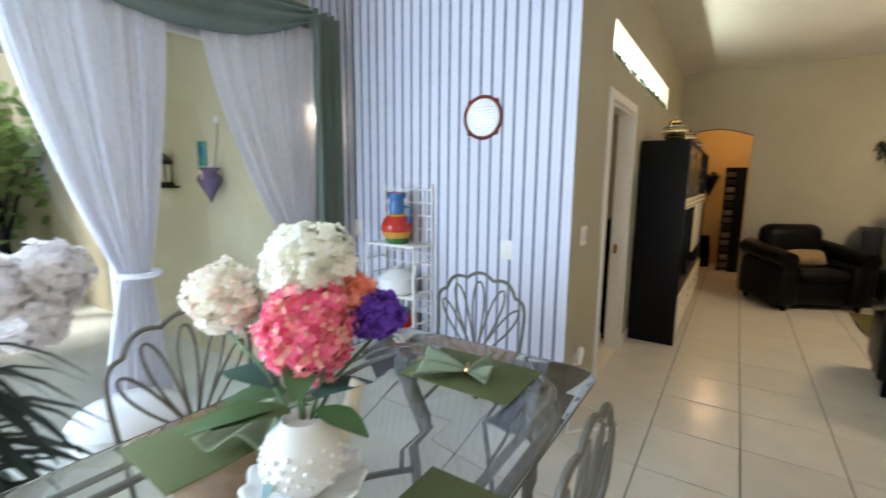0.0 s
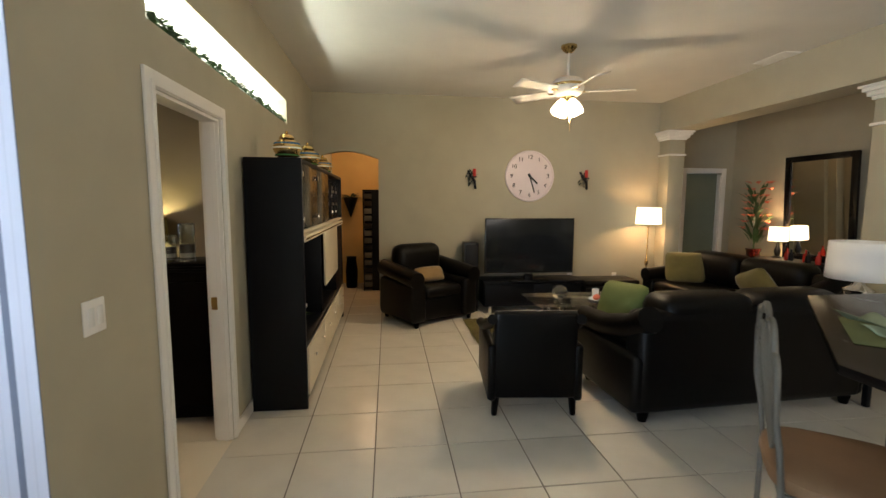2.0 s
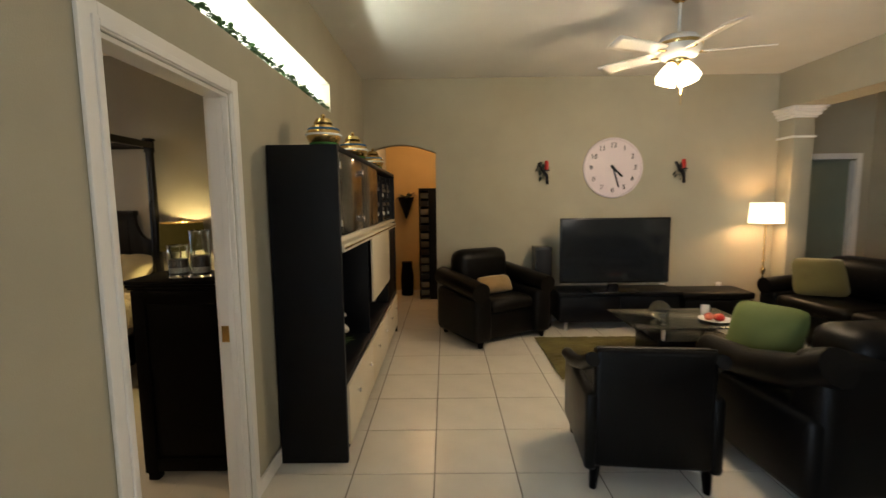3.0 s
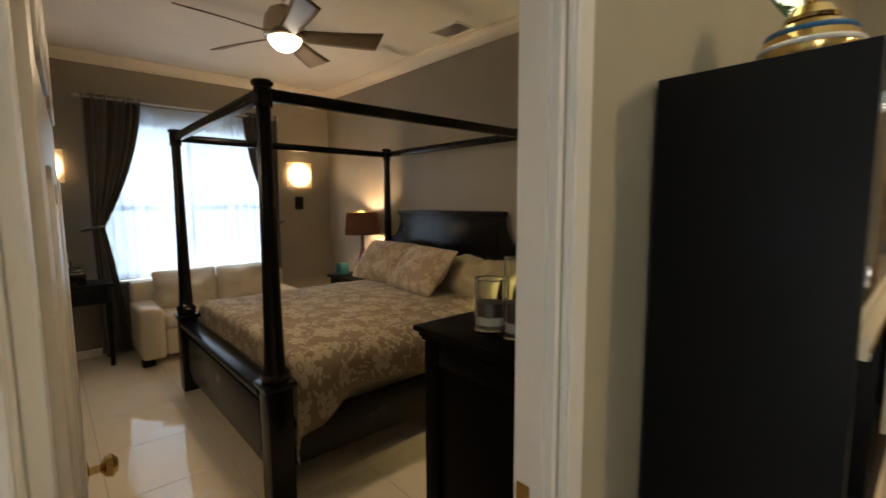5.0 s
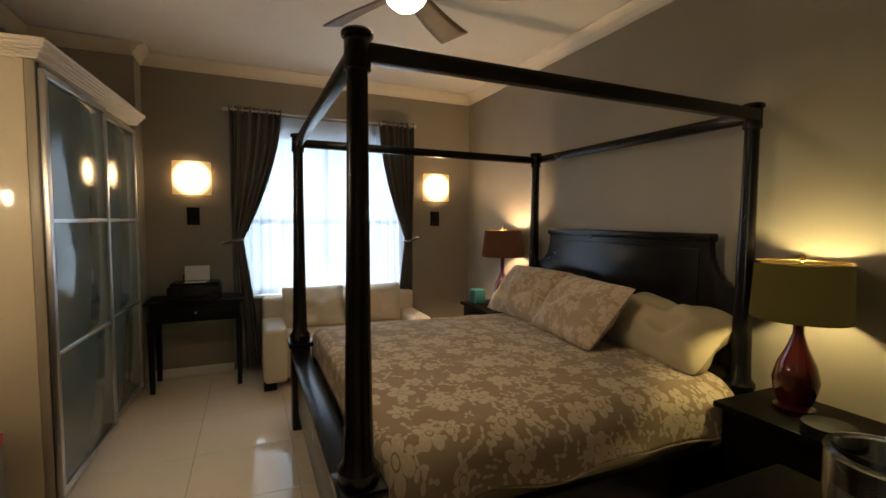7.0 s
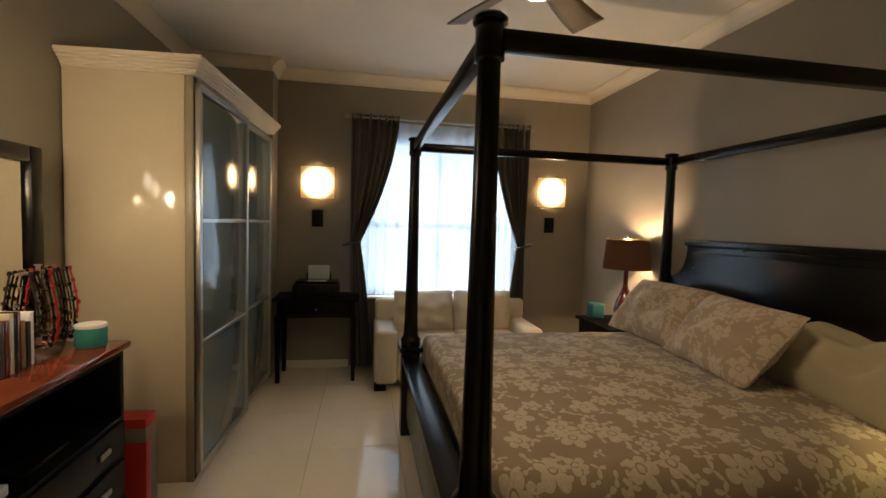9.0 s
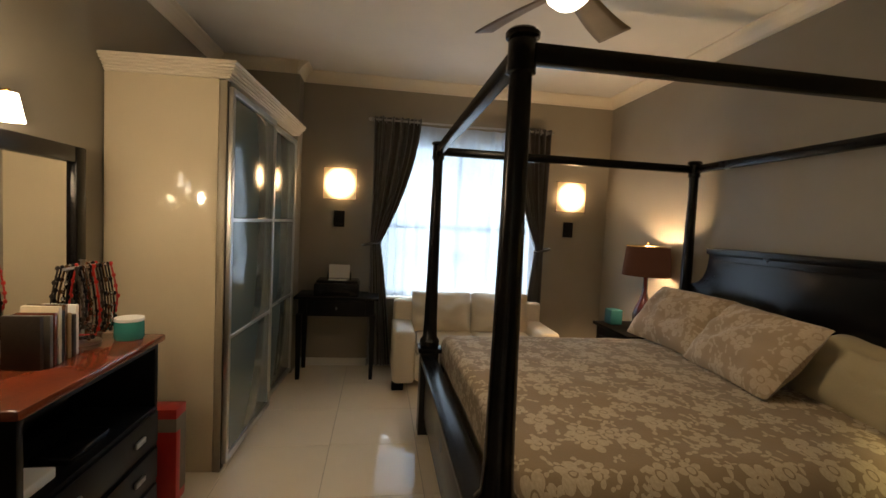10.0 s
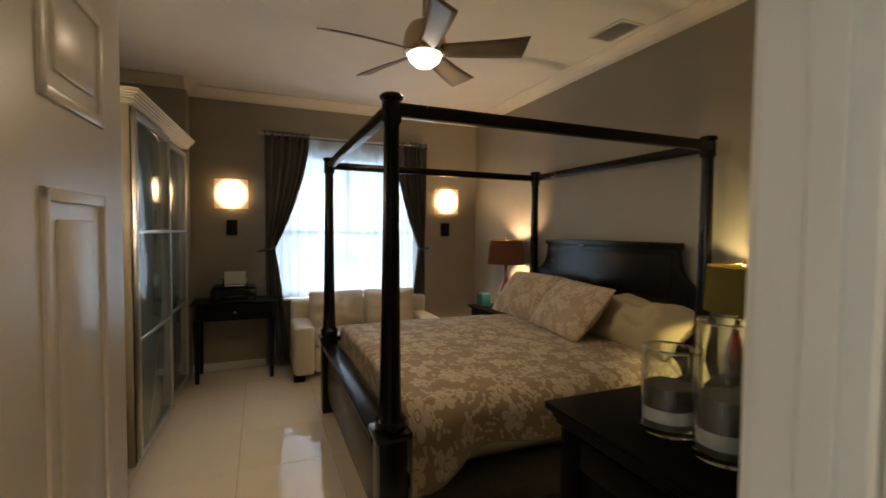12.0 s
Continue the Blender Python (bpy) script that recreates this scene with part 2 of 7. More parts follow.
M = dict(
    wall=surf("sage_beige_paint", (0.40, 0.365, 0.27), 0.7, vary=0.04, bump=0.25, fine=220),
    taupe=surf("taupe_paint", (0.30, 0.265, 0.21), 0.6, vary=0.04, bump=0.2, fine=220),
    gold_wall=surf("ochre_paint", (0.55, 0.36, 0.13), 0.7, vary=0.05),
    outer=surf("stucco", (0.58, 0.50, 0.34), 0.9, vary=0.06, bump=0.6, fine=90),
    ceil=surf("ceiling_paint", (0.72, 0.69, 0.63), 0.9, vary=0.03, bump=0.5, fine=120),
    white=surf("white_trim_paint", (0.78, 0.75, 0.70), 0.35, vary=0.03, bump=0.05),
    doorpaint=surf("cream_white_door_paint", (0.60, 0.54, 0.45), 0.32, vary=0.04, bump=0.06),
    niche=surf("niche_white", (0.82, 0.82, 0.78), 0.8, vary=0.02),
    paper_side=stripes("striped_wallpaper_side", (0.67, 0.67, 0.75), (0.11, 0.13, 0.19), 0.077, 0.26, axis=1),
    paper=stripes("striped_wallpaper", (0.67, 0.67, 0.75), (0.11, 0.13, 0.19), 0.077, 0.26),
    tile=surf("cream_floor_tile", (0.68, 0.63, 0.54), 0.24, vary=0.05, grain=30, bump=0.03, random_piece=0.04),
    grout=surf("grey_brown_grout", (0.17, 0.14, 0.11), 0.9),
    bedtile=surf("polished_cream_tile", (0.80, 0.71, 0.56), 0.035, vary=0.04, grain=12, bump=0.0, random_piece=0.015),
    bedgrout=surf("cream_grout", (0.42, 0.36, 0.28), 0.6),
    black=surf("black_brown_veneer", (0.0032, 0.0036, 0.0055), 0.45, vary=0.2, bump=0.05, spec=0.2),
    espresso=surf("espresso_wood", (0.0035, 0.0025, 0.002), 0.42, vary=0.25, bump=0.06, grain=40, spec=0.05),
    ebony=surf("ebony_lacquer", (0.004, 0.0035, 0.004), 0.26, vary=0.2, bump=0.03, spec=0.3),
    cherry=surf("polished_red_brown_top", (0.20, 0.040, 0.015), 0.10, vary=0.25, grain=30, bump=0.03),
    leather=surf("black_brown_leather", (0.0036, 0.003, 0.0027), 0.40, vary=0.25, bump=0.45, fine=110, spec=0.16),
    creamleather=surf("cream_leather", (0.66, 0.58, 0.45), 0.45, vary=0.06, bump=0.25, fine=130),
    creamgloss=surf("cream_gloss_panel", (0.70, 0.60, 0.43), 0.10, vary=0.03, bump=0.0, coat=0.4),
    creamlam=surf("cream_laminate", (0.68, 0.60, 0.45), 0.3, vary=0.04, bump=0.02),
    greige=surf("grey_beige_laminate", (0.36, 0.31, 0.23), 0.35, vary=0.04, bump=0.02),
    crown=surf("cream_crown_paint", (0.78, 0.70, 0.56), 0.45, vary=0.03, bump=0.03),
    frost=surf("grey_green_frosted_glass", (0.13, 0.165, 0.155), 0.13, vary=0.06, bump=0.0, coat=0.3),
    smoke=glass("smoked_glass", (0.55, 0.56, 0.52), 0.15),
    glass=glass("clear_glass"),
    metal=surf("brushed_steel", (0.55, 0.53, 0.50), 0.3, 1.0, vary=0.05),
    alu=surf("satin_aluminium", (0.62, 0.61, 0.58), 0.35, 1.0, vary=0.04),
    brass=surf("polished_brass", (0.72, 0.50, 0.20), 0.18, 1.0, vary=0.08),
    nickel=surf("warm_brushed_nickel", (0.46, 0.37, 0.28), 0.22, 1.0, vary=0.08),
    bronze=surf("copper_bronze", (0.30, 0.16, 0.09), 0.25, 1.0, vary=0.15),
    iron=surf("pewter_wrought_iron", (0.17, 0.155, 0.125), 0.55, 0.35, vary=0.2, bump=0.2),
    tv=surf("gloss_black_plastic", (0.006, 0.006, 0.007), 0.18, vary=0.1, bump=0.0),
    olive=surf("olive_green_cloth", (0.105, 0.125, 0.040), 0.9, vary=0.12, bump=0.5, fine=300),
    sagecloth=surf("sage_green_cloth", (0.21, 0.255, 0.16), 0.85, vary=0.12, bump=0.4, fine=300),
    swag=surf("grey_green_swag_cloth", (0.17, 0.215, 0.185), 0.8, vary=0.1, bump=0.3, fine=260),
    lime=surf("lime_green_cushion", (0.075, 0.10, 0.02), 0.8, vary=0.1, bump=0.4, fine=250),
    tan=surf("tan_plush", (0.30, 0.19, 0.075), 0.95, vary=0.15, bump=0.6, fine=200, sheen=0.3),
    olivepl=surf("olive_plush", (0.15, 0.125, 0.035), 0.95, vary=0.2, bump=0.6, fine=200, sheen=0.3),
    rug=surf("olive_shag", (0.13, 0.105, 0.025), 1.0, vary=0.3, bump=0.8, fine=180),
    curtain=surf("grey_taupe_satin_curtain", (0.085, 0.072, 0.060), 0.42, vary=0.1, bump=0.1, sheen=0.3),
    sheer=sheer("white_sheer", (0.93, 0.93, 0.97), 0.12),
    voile=sheer("bedroom_voile", (0.66, 0.75, 0.88), 0.12),
    quilt=floral("floral_quilt", (0.225, 0.165, 0.098), (0.46, 0.38, 0.265), 6.0),
    sham=floral("floral_sham", (0.34, 0.255, 0.165), (0.50, 0.405, 0.29), 6.2),
    linen=surf("gold_cream_pillowcase", (0.47, 0.40, 0.25), 0.8, vary=0.08, bump=0.3),
    redglaze=surf("oxblood_ceramic", (0.07, 0.007, 0.005), 0.08, vary=0.2, bump=0.0, coat=0.5),
    white_cer=surf("white_ceramic", (0.80, 0.79, 0.76), 0.2, vary=0.03, bump=0.05),
    clockface=surf("pink_white_clock_face", (0.74, 0.64, 0.66), 0.5, vary=0.04),
    red=surf("red_wax", (0.55, 0.02, 0.012), 0.4), orange=surf("coral_petal", (0.82, 0.22, 0.13), 0.6, vary=0.2),
    teal=surf("teal_candle_glass", (0.05, 0.30, 0.27), 0.25), plum=surf("plum_ceramic", (0.07, 0.025, 0.11), 0.25),
    blue=surf("blue_glaze", (0.05, 0.16, 0.36), 0.2), yellow=surf("yellow_glaze", (0.65, 0.33, 0.05), 0.2), green=surf("green_glaze", (0.05, 0.16, 0.04), 0.25),
    redpot=surf("red_glaze", (0.50, 0.03, 0.02), 0.2),
    leaf=surf("leaf_green", (0.06, 0.13, 0.035), 0.5, vary=0.25, bump=0.1), darkleaf=surf("dark_palm_leaf", (0.016, 0.03, 0.016), 0.45, vary=0.25),
    # paler copy of the leaf colour: overexposed sunlight is put into the green
    gardenleaf=sheer("sunlit_garden_leaf", (0.24, 0.36, 0.12), 0.0, 0.0),
    bluegreen=surf("blue_green_leaf", (0.03, 0.10, 0.075), 0.5, vary=0.2),
    pink=surf("pink_petal", (0.85, 0.028, 0.19), 0.6, vary=0.3, second=(0.90, 0.24, 0.30)), creampetal=surf("cream_petal", (0.86, 0.86, 0.72), 0.6, vary=0.06),
    paleflower=surf("pale_pink_petal", (0.78, 0.68, 0.58), 0.6, vary=0.1), violet=surf("violet_petal", (0.12, 0.04, 0.42), 0.6, vary=0.2),
    brownseat=surf("brown_suede_seat", (0.24, 0.13, 0.06), 0.85, vary=0.15, bump=0.4, fine=220),
    doorgreen=surf("sage_green_door", (0.17, 0.20, 0.15), 0.5, vary=0.05),
    mirror=surf("mirror_silver", (0.88, 0.88, 0.86), 0.01, 1.0, vary=0.0, bump=0.0),
    edge=surf("gap_shade_grey", (0.05, 0.045, 0.04), 0.4),
    palesand=surf("pale_sand", (0.27, 0.25, 0.21), 0.95, vary=0.15, fine=300),
    darkteal=surf("dark_teal_card", (0.015, 0.10, 0.11), 0.5),
    sand=surf("grey_sand", (0.30, 0.27, 0.22), 0.95, vary=0.3, fine=300), pebbles=surf("brown_pebbles", (0.035, 0.022, 0.014), 0.5, vary=0.4, fine=60),
    paper_white=surf("white_paper", (0.80, 0.79, 0.76), 0.8, vary=0.02), screen=surf("dark_screen", (0.01, 0.012, 0.015), 0.1, bump=0.0),
    chrome=surf("chrome", (0.8, 0.8, 0.8), 0.08, 1.0, vary=0.03, bump=0.0),
    redbox=surf("red_carton", (0.55, 0.03, 0.025), 0.4, vary=0.08), lawn=surf("lawn", (0.10, 0.17, 0.035), 0.95, vary=0.3, fine=60),
    paving=surf("pale_patio_paving", (0.76, 0.75, 0.72), 0.8, vary=0.1), bulb=glow("lit_frosted_glass", (1, 0.86, 0.66), 9.0),
    sconce=glow_spot("lit_alabaster", (1, 0.82, 0.52), (1, 0.55, 0.22), 29.0, 0.20), shade=glow("lit_linen_shade", (1, 0.80, 0.52), 2.6),
    brownshade=glow("backlit_brown_shade", (0.030, 0.011, 0.005), 0.8), greenshade=glow("backlit_olive_shade", (0.030, 0.021, 0.004), 0.8),
    white_wood=surf("white_fan_blade", (0.74, 0.68, 0.58), 0.4, vary=0.05), blade=surf("grey_wood_blade", (0.17, 0.125, 0.09), 0.4, vary=0.15, grain=30),
    drape_brown=surf("brown_drape", (0.14, 0.09, 0.06), 0.85, vary=0.15),
)

# ---- builders ----
class Mesh:
    """Collects shapes into one bmesh."""

    def __init__(self):
        self.bm = bmesh.new()

    def take(self, tmp, m=None):
        if m is not None:
            bmesh.ops.transform(tmp, matrix=m, verts=tmp.verts)
        me = bpy.data.meshes.new("tmp")
        tmp.to_mesh(me)
        tmp.free()
        self.bm.from_mesh(me)
        bpy.data.meshes.remove(me)
        return self

    def box(self, a, b, bevel=0.004, m=None, seg=2):
        t = bmesh.new()
        bmesh.ops.create_cube(t, size=1)
        lo, hi = [min(p, q) for p, q in zip(a, b)], [max(p, q) for p, q in zip(a, b)]
        for v in t.verts:
            v.co = Vector([lo[i] + (v.co[i] + 0.5) * (hi[i] - lo[i]) for i in range(3)])
        bevel = min(bevel, 0.45 * min(hi[i] - lo[i] for i in range(3)))
        if bevel > 0:
            bmesh.ops.bevel(t, geom=t.edges[:], offset=bevel, segments=seg, affect="EDGES", profile=0.5)
        return self.take(t, m)

    def lathe(self, profile, at=(0, 0, 0), n=20, m=None):
        """profile: (radius, height) from the bottom up."""
        t = bmesh.new()
        rings = []
        for r, z in profile:
            rings.append([t.verts.new((at[0] + max(r, 1e-4) * math.cos(2 * math.pi * i / n), at[1] + max(r, 1e-4) * math.sin(2 * math.pi * i / n), at[2] + z)) for i in range(n)])
        for p, q in zip(rings, rings[1:]):
            for i in range(n):
                t.faces.new((p[i], p[(i + 1) % n], q[(i + 1) % n], q[i]))
        t.faces.new(rings[0][::-1])
        t.faces.new(rings[-1])
        return self.take(t, m)

    def tube(self, pts, r, n=8, m=None, closed=False):
        t = bmesh.new()
        pts = [Vector(p) for p in pts]
        rs = r if isinstance(r, (list, tuple)) else [r] * len(pts)
        rings, side = [], None
        for i, p in enumerate(pts):
            d = (pts[(i + 1) % len(pts)] - pts[i - 1]) if closed else (pts[min(i + 1, len(pts) - 1)] - pts[max(i - 1, 0)])
            d.normalize()
            if side is None:
                side = d.orthogonal().normalized()
            side = (side - d * side.dot(d)).normalized()
            up = d.cross(side)
            rings.append([t.verts.new(p + rs[i] * (side * math.cos(2 * math.pi * k / n) + up * math.sin(2 * math.pi * k / n))) for k in range(n)])
        pairs = list(zip(rings, rings[1:])) + ([(rings[-1], rings[0])] if closed else [])
        for p, q in pairs:
            for k in range(n):
                t.faces.new((p[k], p[(k + 1) % n], q[(k + 1) % n], q[k]))
        if not closed:
            t.faces.new(rings[0][::-1])
            t.faces.new(rings[-1])
        return self.take(t, m)

    def extrude(self, outline, depth, m=None, bevel=0.0):
        """outline: (x, z) points; the solid reaches from y = 0 to depth."""
        t = bmesh.new()
        a, b = [t.verts.new((x, 0, z)) for x, z in outline], [t.verts.new((x, depth, z)) for x, z in outline]
        t.faces.new(a)
        t.faces.new(b[::-1])
        for i in range(len(a)):
            j = (i + 1) % len(a)
            t.faces.new((a[j], a[i], b[i], b[j]))
        bmesh.ops.recalc_face_normals(t, faces=t.faces)
        if bevel:
            bmesh.ops.bevel(t, geom=t.edges[:], offset=bevel, segments=2, affect="EDGES", profile=0.5)
        return self.take(t, m)

    def grid(self, f, nu, nv, uv=None, m=None, closed_u=False):
        """A sheet f(u, v) for u and v from 0 to 1."""
        t = bmesh.new()
        lay = t.loops.layers.uv.new("UVMap")
        vs = [[t.verts.new(f(i / nu, j / nv)) for j in range(nv + 1)] for i in range(nu + (0 if closed_u else 1))]
        for i in range(nu):
            for j in range(nv):
                i2 = (i + 1) % nu if closed_u else i + 1
                face = t.faces.new((vs[i][j], vs[i2][j], vs[i2][j + 1], vs[i][j + 1]))
                for loop, (p, q) in zip(face.loops, ((i, j), (i + 1, j), (i + 1, j + 1), (i, j + 1))):
                    u = (p / nu, q / nv)
                    loop[lay].uv = uv(*u) if uv else u
        return self.take(t, m)

    def blob(self, c, r, n=12, power=1.0, m=None, rough=0.0, seed=0):
        """A soft ellipsoid; a power below 1 makes it boxier."""
        def f(u, v):
            a, b = 2 * math.pi * u, math.pi * (v - 0.5)
            s = lambda x: math.copysign(abs(x) ** power, x)
            p = Vector((s(math.cos(b)) * s(math.cos(a)), s(math.cos(b)) * s(math.sin(a)), s(math.sin(b))))
            if rough:
                p *= 1 + rough * noise.noise(p * 2.5 + Vector((seed, seed, 0)))
            return (c[0] + r[0] * p.x, c[1] + r[1] * p.y, c[2] + r[2] * p.z)
        return self.grid(f, n * 2, n, m=m, closed_u=True)

    def leaf(self, base, way, length, width, droop=0.3, fold=0.15):
        """A pointed leaf with a crease."""
        way = Vector(way).normalized()
        side = way.cross(Vector((0, 0, 1)))
        side = side.normalized() if side.length > 1e-3 else Vector((1, 0, 0))
        up = side.cross(way)
        t = bmesh.new()
        rows = []
        for i in range(5):
            s = i / 4
            w = width * math.sin(math.pi * min(0.97, 0.08 + s * 0.9)) * 0.5
            mid = Vector(base) + way * length * s - Vector((0, 0, 1)) * droop * length * s * s
            rows.append([t.verts.new(mid - side * w + up * w * fold), t.verts.new(mid), t.verts.new(mid + side * w + up * w * fold)])
        for p, q in zip(rows, rows[1:]):
            for k in (0, 1):
                t.faces.new((p[k], p[k + 1], q[k + 1], q[k]))
        return self.take(t)


def link_mesh(name, mesh, material, smooth=True):
    bm = mesh.bm if isinstance(mesh, Mesh) else mesh
    bmesh.ops.recalc_face_normals(bm, faces=bm.faces) if len(bm.faces) < 6000 else None
    me = bpy.data.meshes.new(name)
    bm.to_mesh(me)
    bm.free()
    me.materials.append(material)
    if smooth:
        for p in me.polygons:
            p.use_smooth = True
        me.set_sharp_from_angle(angle=radians(38))
    return new(name, me)


def part(name, mesh, material, parent=None, label="", smooth=True, at=None):
    ob = link_mesh(name, mesh, material, smooth)
    if parent:
        ob.parent = parent
    if at is not None:
        ob.matrix_basis = at
    if label:
        tagged(ob, label)
    return ob


def thing(name, m, label, category, group=""):
    ob = new(name)
    ob.empty_display_size = 0.1
    ob.matrix_basis = m if isinstance(m, Matrix) else Matrix.Translation(m)
    return tagged(ob, label, category, group)


def single(name, mesh, material, label, category, group="", smooth=True, at=None):
    return tagged(part(name, mesh, material, None, "", smooth, at), label, category, group)


def setting(name, mesh, material, label="", category="", smooth=False):
    return tagged(part(name, mesh, material, None, "", smooth), label, category or name.split("_")[0], "", "structure")


def box(a, b, bevel=0.004, m=None):
    return Mesh().box(a, b, bevel, m)


def arc(cx, cz, r, a0, a1, n=10, y=0.0):
    return [(cx + r * math.cos(radians(a0 + (a1 - a0) * i / n)), y, cz + r * math.sin(radians(a0 + (a1 - a0) * i / n))) for i in range(n + 1)]


def cushion(w, h, d, round_=0.14, rough=0.04, seed=0, uvs=1.0, n=18):
    """A stuffed pillow, w wide, h high and d thick, standing in the xz plane on z = 0."""
    def face(sign):
        def f(u, v):
            x, z = 2 * u - 1, 2 * v - 1
            edge = (1 - abs(x) ** 2.6) * (1 - abs(z) ** 2.6)
            swell = max(0.0, edge) ** 0.55
            cx = x * (1 - 0.07 * (1 - abs(z) ** 2) * 0.9)
            cz = z * (1 - 0.07 * (1 - abs(x) ** 2) * 0.9)
            cx, cz = cx * (1 - round_ * z ** 4), cz * (1 - round_ * x ** 4)
            p = noise.noise(Vector((x * 2.2 + seed, z * 2.2, sign + seed)))
            return (w / 2 * cx, sign * (d / 2 * swell * (1 + rough * 3 * p) + 0.004), h / 2 + h / 2 * cz)
        return f
    me = Mesh()
    uv = lambda u, v: (u * w * uvs + seed, v * h * uvs + seed)
    me.grid(face(-1), n, n, uv)
    me.grid(face(1), n, n, uv)
    bmesh.ops.remove_doubles(me.bm, verts=me.bm.verts, dist=0.009)
    return me


def solid(ob, t):
    m = ob.modifiers.new("thick", "SOLIDIFY")
    m.thickness, m.offset = t, 0
    return ob

# ---- structure ----
XL, YS, YC, ZL, ZB = -0.46, 2.48, 7.52, 3.04, 3.05
XW, YN, YB = -5.68, 6.24, 2.10
D0, D1, DH = 3.224, 4.015, 2.045          # door opening to the bedroom
N0, N1, NZ0, NZ1 = 3.22, 5.92, 2.33, 2.57   # lit plant niche

w = Mesh()
w.box((XL - 0.09, YS, 0), (XL, D0, NZ0), 0)
w.box((XL - 0.09, D0, DH), (XL, D1, NZ0), 0)
w.box((XL - 0.09, D1, 0), (XL, YC + 2.1, NZ0), 0)
w.box((XL - 0.09, YS, NZ0), (XL, N0, NZ1), 0)
w.box((XL - 0.09, N1, NZ0), (XL, YC + 2.1, NZ1), 0)
w.box((XL - 0.09, YS, NZ1), (XL, YC + 2.1, 3.2), 0)
setting("wall_west", w, M["wall"], "sage beige painted wall with a doorway and a lit plant niche")
w = Mesh()
w.box((-0.70, N0 - 0.02, NZ0 - 0.02), (-0.68, N1 + 0.02, NZ1 + 0.02), 0)
w.box((-0.68, N0 - 0.02, NZ0 - 0.02), (XL - 0.091, N1 + 0.02, NZ0), 0)
w.box((-0.68, N0 - 0.02, NZ1), (XL - 0.091, N1 + 0.02, NZ1 + 0.02), 0)
w.box((-0.68, N0 - 0.02, NZ0), (XL - 0.091, N0, NZ1), 0)
w.box((-0.68, N1, NZ0), (XL - 0.091, N1 + 0.02, NZ1), 0)
setting("niche_lining", w, M["niche"], "white painted lining of the lit plant niche", "niche")
setting("wall_striped", box((-2.30, YS, 0), (XL - 0.091, YS + 0.07, 3.2), 0), M["wall"], "wall between dining corner and bedroom", "wall")
setting("wallpaper_side", box((-2.2995, 2.20, 0), (-2.296, YS - 0.004, ZL), 0), M["paper_side"], "white wallpaper with thin navy blue stripes", "wallpaper")
setting("wallpaper", box((-2.30, YS - 0.004, 0), (XL, YS - 0.0005, ZL), 0), M["paper"], "white wallpaper with thin navy blue stripes", "wallpaper")

# clock wall with the arch beside the west wall
AR, AZ0, AZ1 = 0.43, 2.15, 2.25
def arch_outline(x0, x1):
    pts = [(x0, 0), (x0, AZ0)]
    for i in range(1, 12):
        s = i / 12
        pts.append((x0 + (x1 - x0) * s, AZ0 + (AZ1 - AZ0) * math.sin(math.pi * s)))
    return pts + [(x1, AZ0), (x1, 0)]
w = Mesh()
w.box((AR, YC, 0), (5.03, YC + 0.14, 3.2), 0)
top = arch_outline(XL, AR)[1:-1]
w.extrude([(XL, 3.2)] + top + [(AR, 3.2)], 0.14, Matrix.Translation((0, YC, 0)))
setting("wall_north", w, M["wall"], "sage beige painted living room wall with a low arch")
w = Mesh()
w.box((XL - 0.09, YC + 2.1, 0), (1.6, YC + 2.22, 2.6), 0)
w.box((1.5, YC + 0.14, 0), (1.6, YC + 2.1, 2.6), 0)
setting("wall_hall", w, M["gold_wall"], "ochre lit wall of the hallway behind the arch")
setting("ceiling_hall", box((XL, YC + 0.14, 2.55), (1.6, YC + 2.2, 2.65), 0), M["gold_wall"])

# the far part of the living room
w = Mesh()
w.box((5.03, 8.22, 0), (5.62, 8.36, 3.2), 0)
w.box((6.28, 8.22, 0), (6.65, 8.36, 3.2), 0)
w.box((5.62, 8.22, 2.06), (6.28, 8.36, 3.2), 0)
w.box((5.03, YC + 0.14, 0), (5.10, 8.22, 3.2), 0)
setting("wall_far_north", w, M["wall"], "sage beige painted wall with a doorway")
setting("wall_east", box((6.50, -2.5, 0), (6.65, 8.22, 3.2), 0), M["wall"], "sage beige painted wall")
# never in view: this wall is added to shut out the sky
setting("wall_south", box((-2.5, -2.62, 0), (6.85, -2.5, 3.2), 0), M["wall"], "unseen plain wall added to close the room on the south")
setting("beam", box((4.64, 2.0, 2.60), (5.02, YC, ZL - 0.001), 0.004), M["wall"], "painted ceiling beam between two columns")
setting("ceiling", box((-2.5, -2.6, ZL), (6.85, 8.36, ZL + 0.1), 0), M["ceil"], "white textured living room ceiling")

# wall of the patio door
w = Mesh()
w.box((-2.36, 2.20, 0), (-2.30, YS + 0.07, 3.2), 0)
w.box((-2.42, -2.5, 2.35), (-2.30, 2.20, 3.2), 0)
w.box((-2.42, -2.5, 0), (-2.30, -1.7, 2.35), 0)
setting("wall_patio", w, M["wall"], "wall with a wide glass patio door")

# bedroom
w = Mesh()
w.box((XW - 0.15, 2.0, 0), (XW, 3.66, 3.3), 0)
w.box((XW - 0.15, 5.42, 0), (XW, YN + 0.12, 3.3), 0)
w.box((XW - 0.15, 3.66, 0), (XW, 5.42, 0.76), 0)
w.box((XW - 0.15, 3.66, 2.45), (XW, 5.42, 3.3), 0)
setting("wall_bed_west", w, M["taupe"], "taupe painted bedroom wall with a window")
setting("wall_bed_north", box((XW, YN, 0), (XL - 0.09, YN + 0.12, 3.3), 0), M["taupe"], "taupe painted bedroom wall behind the bed")
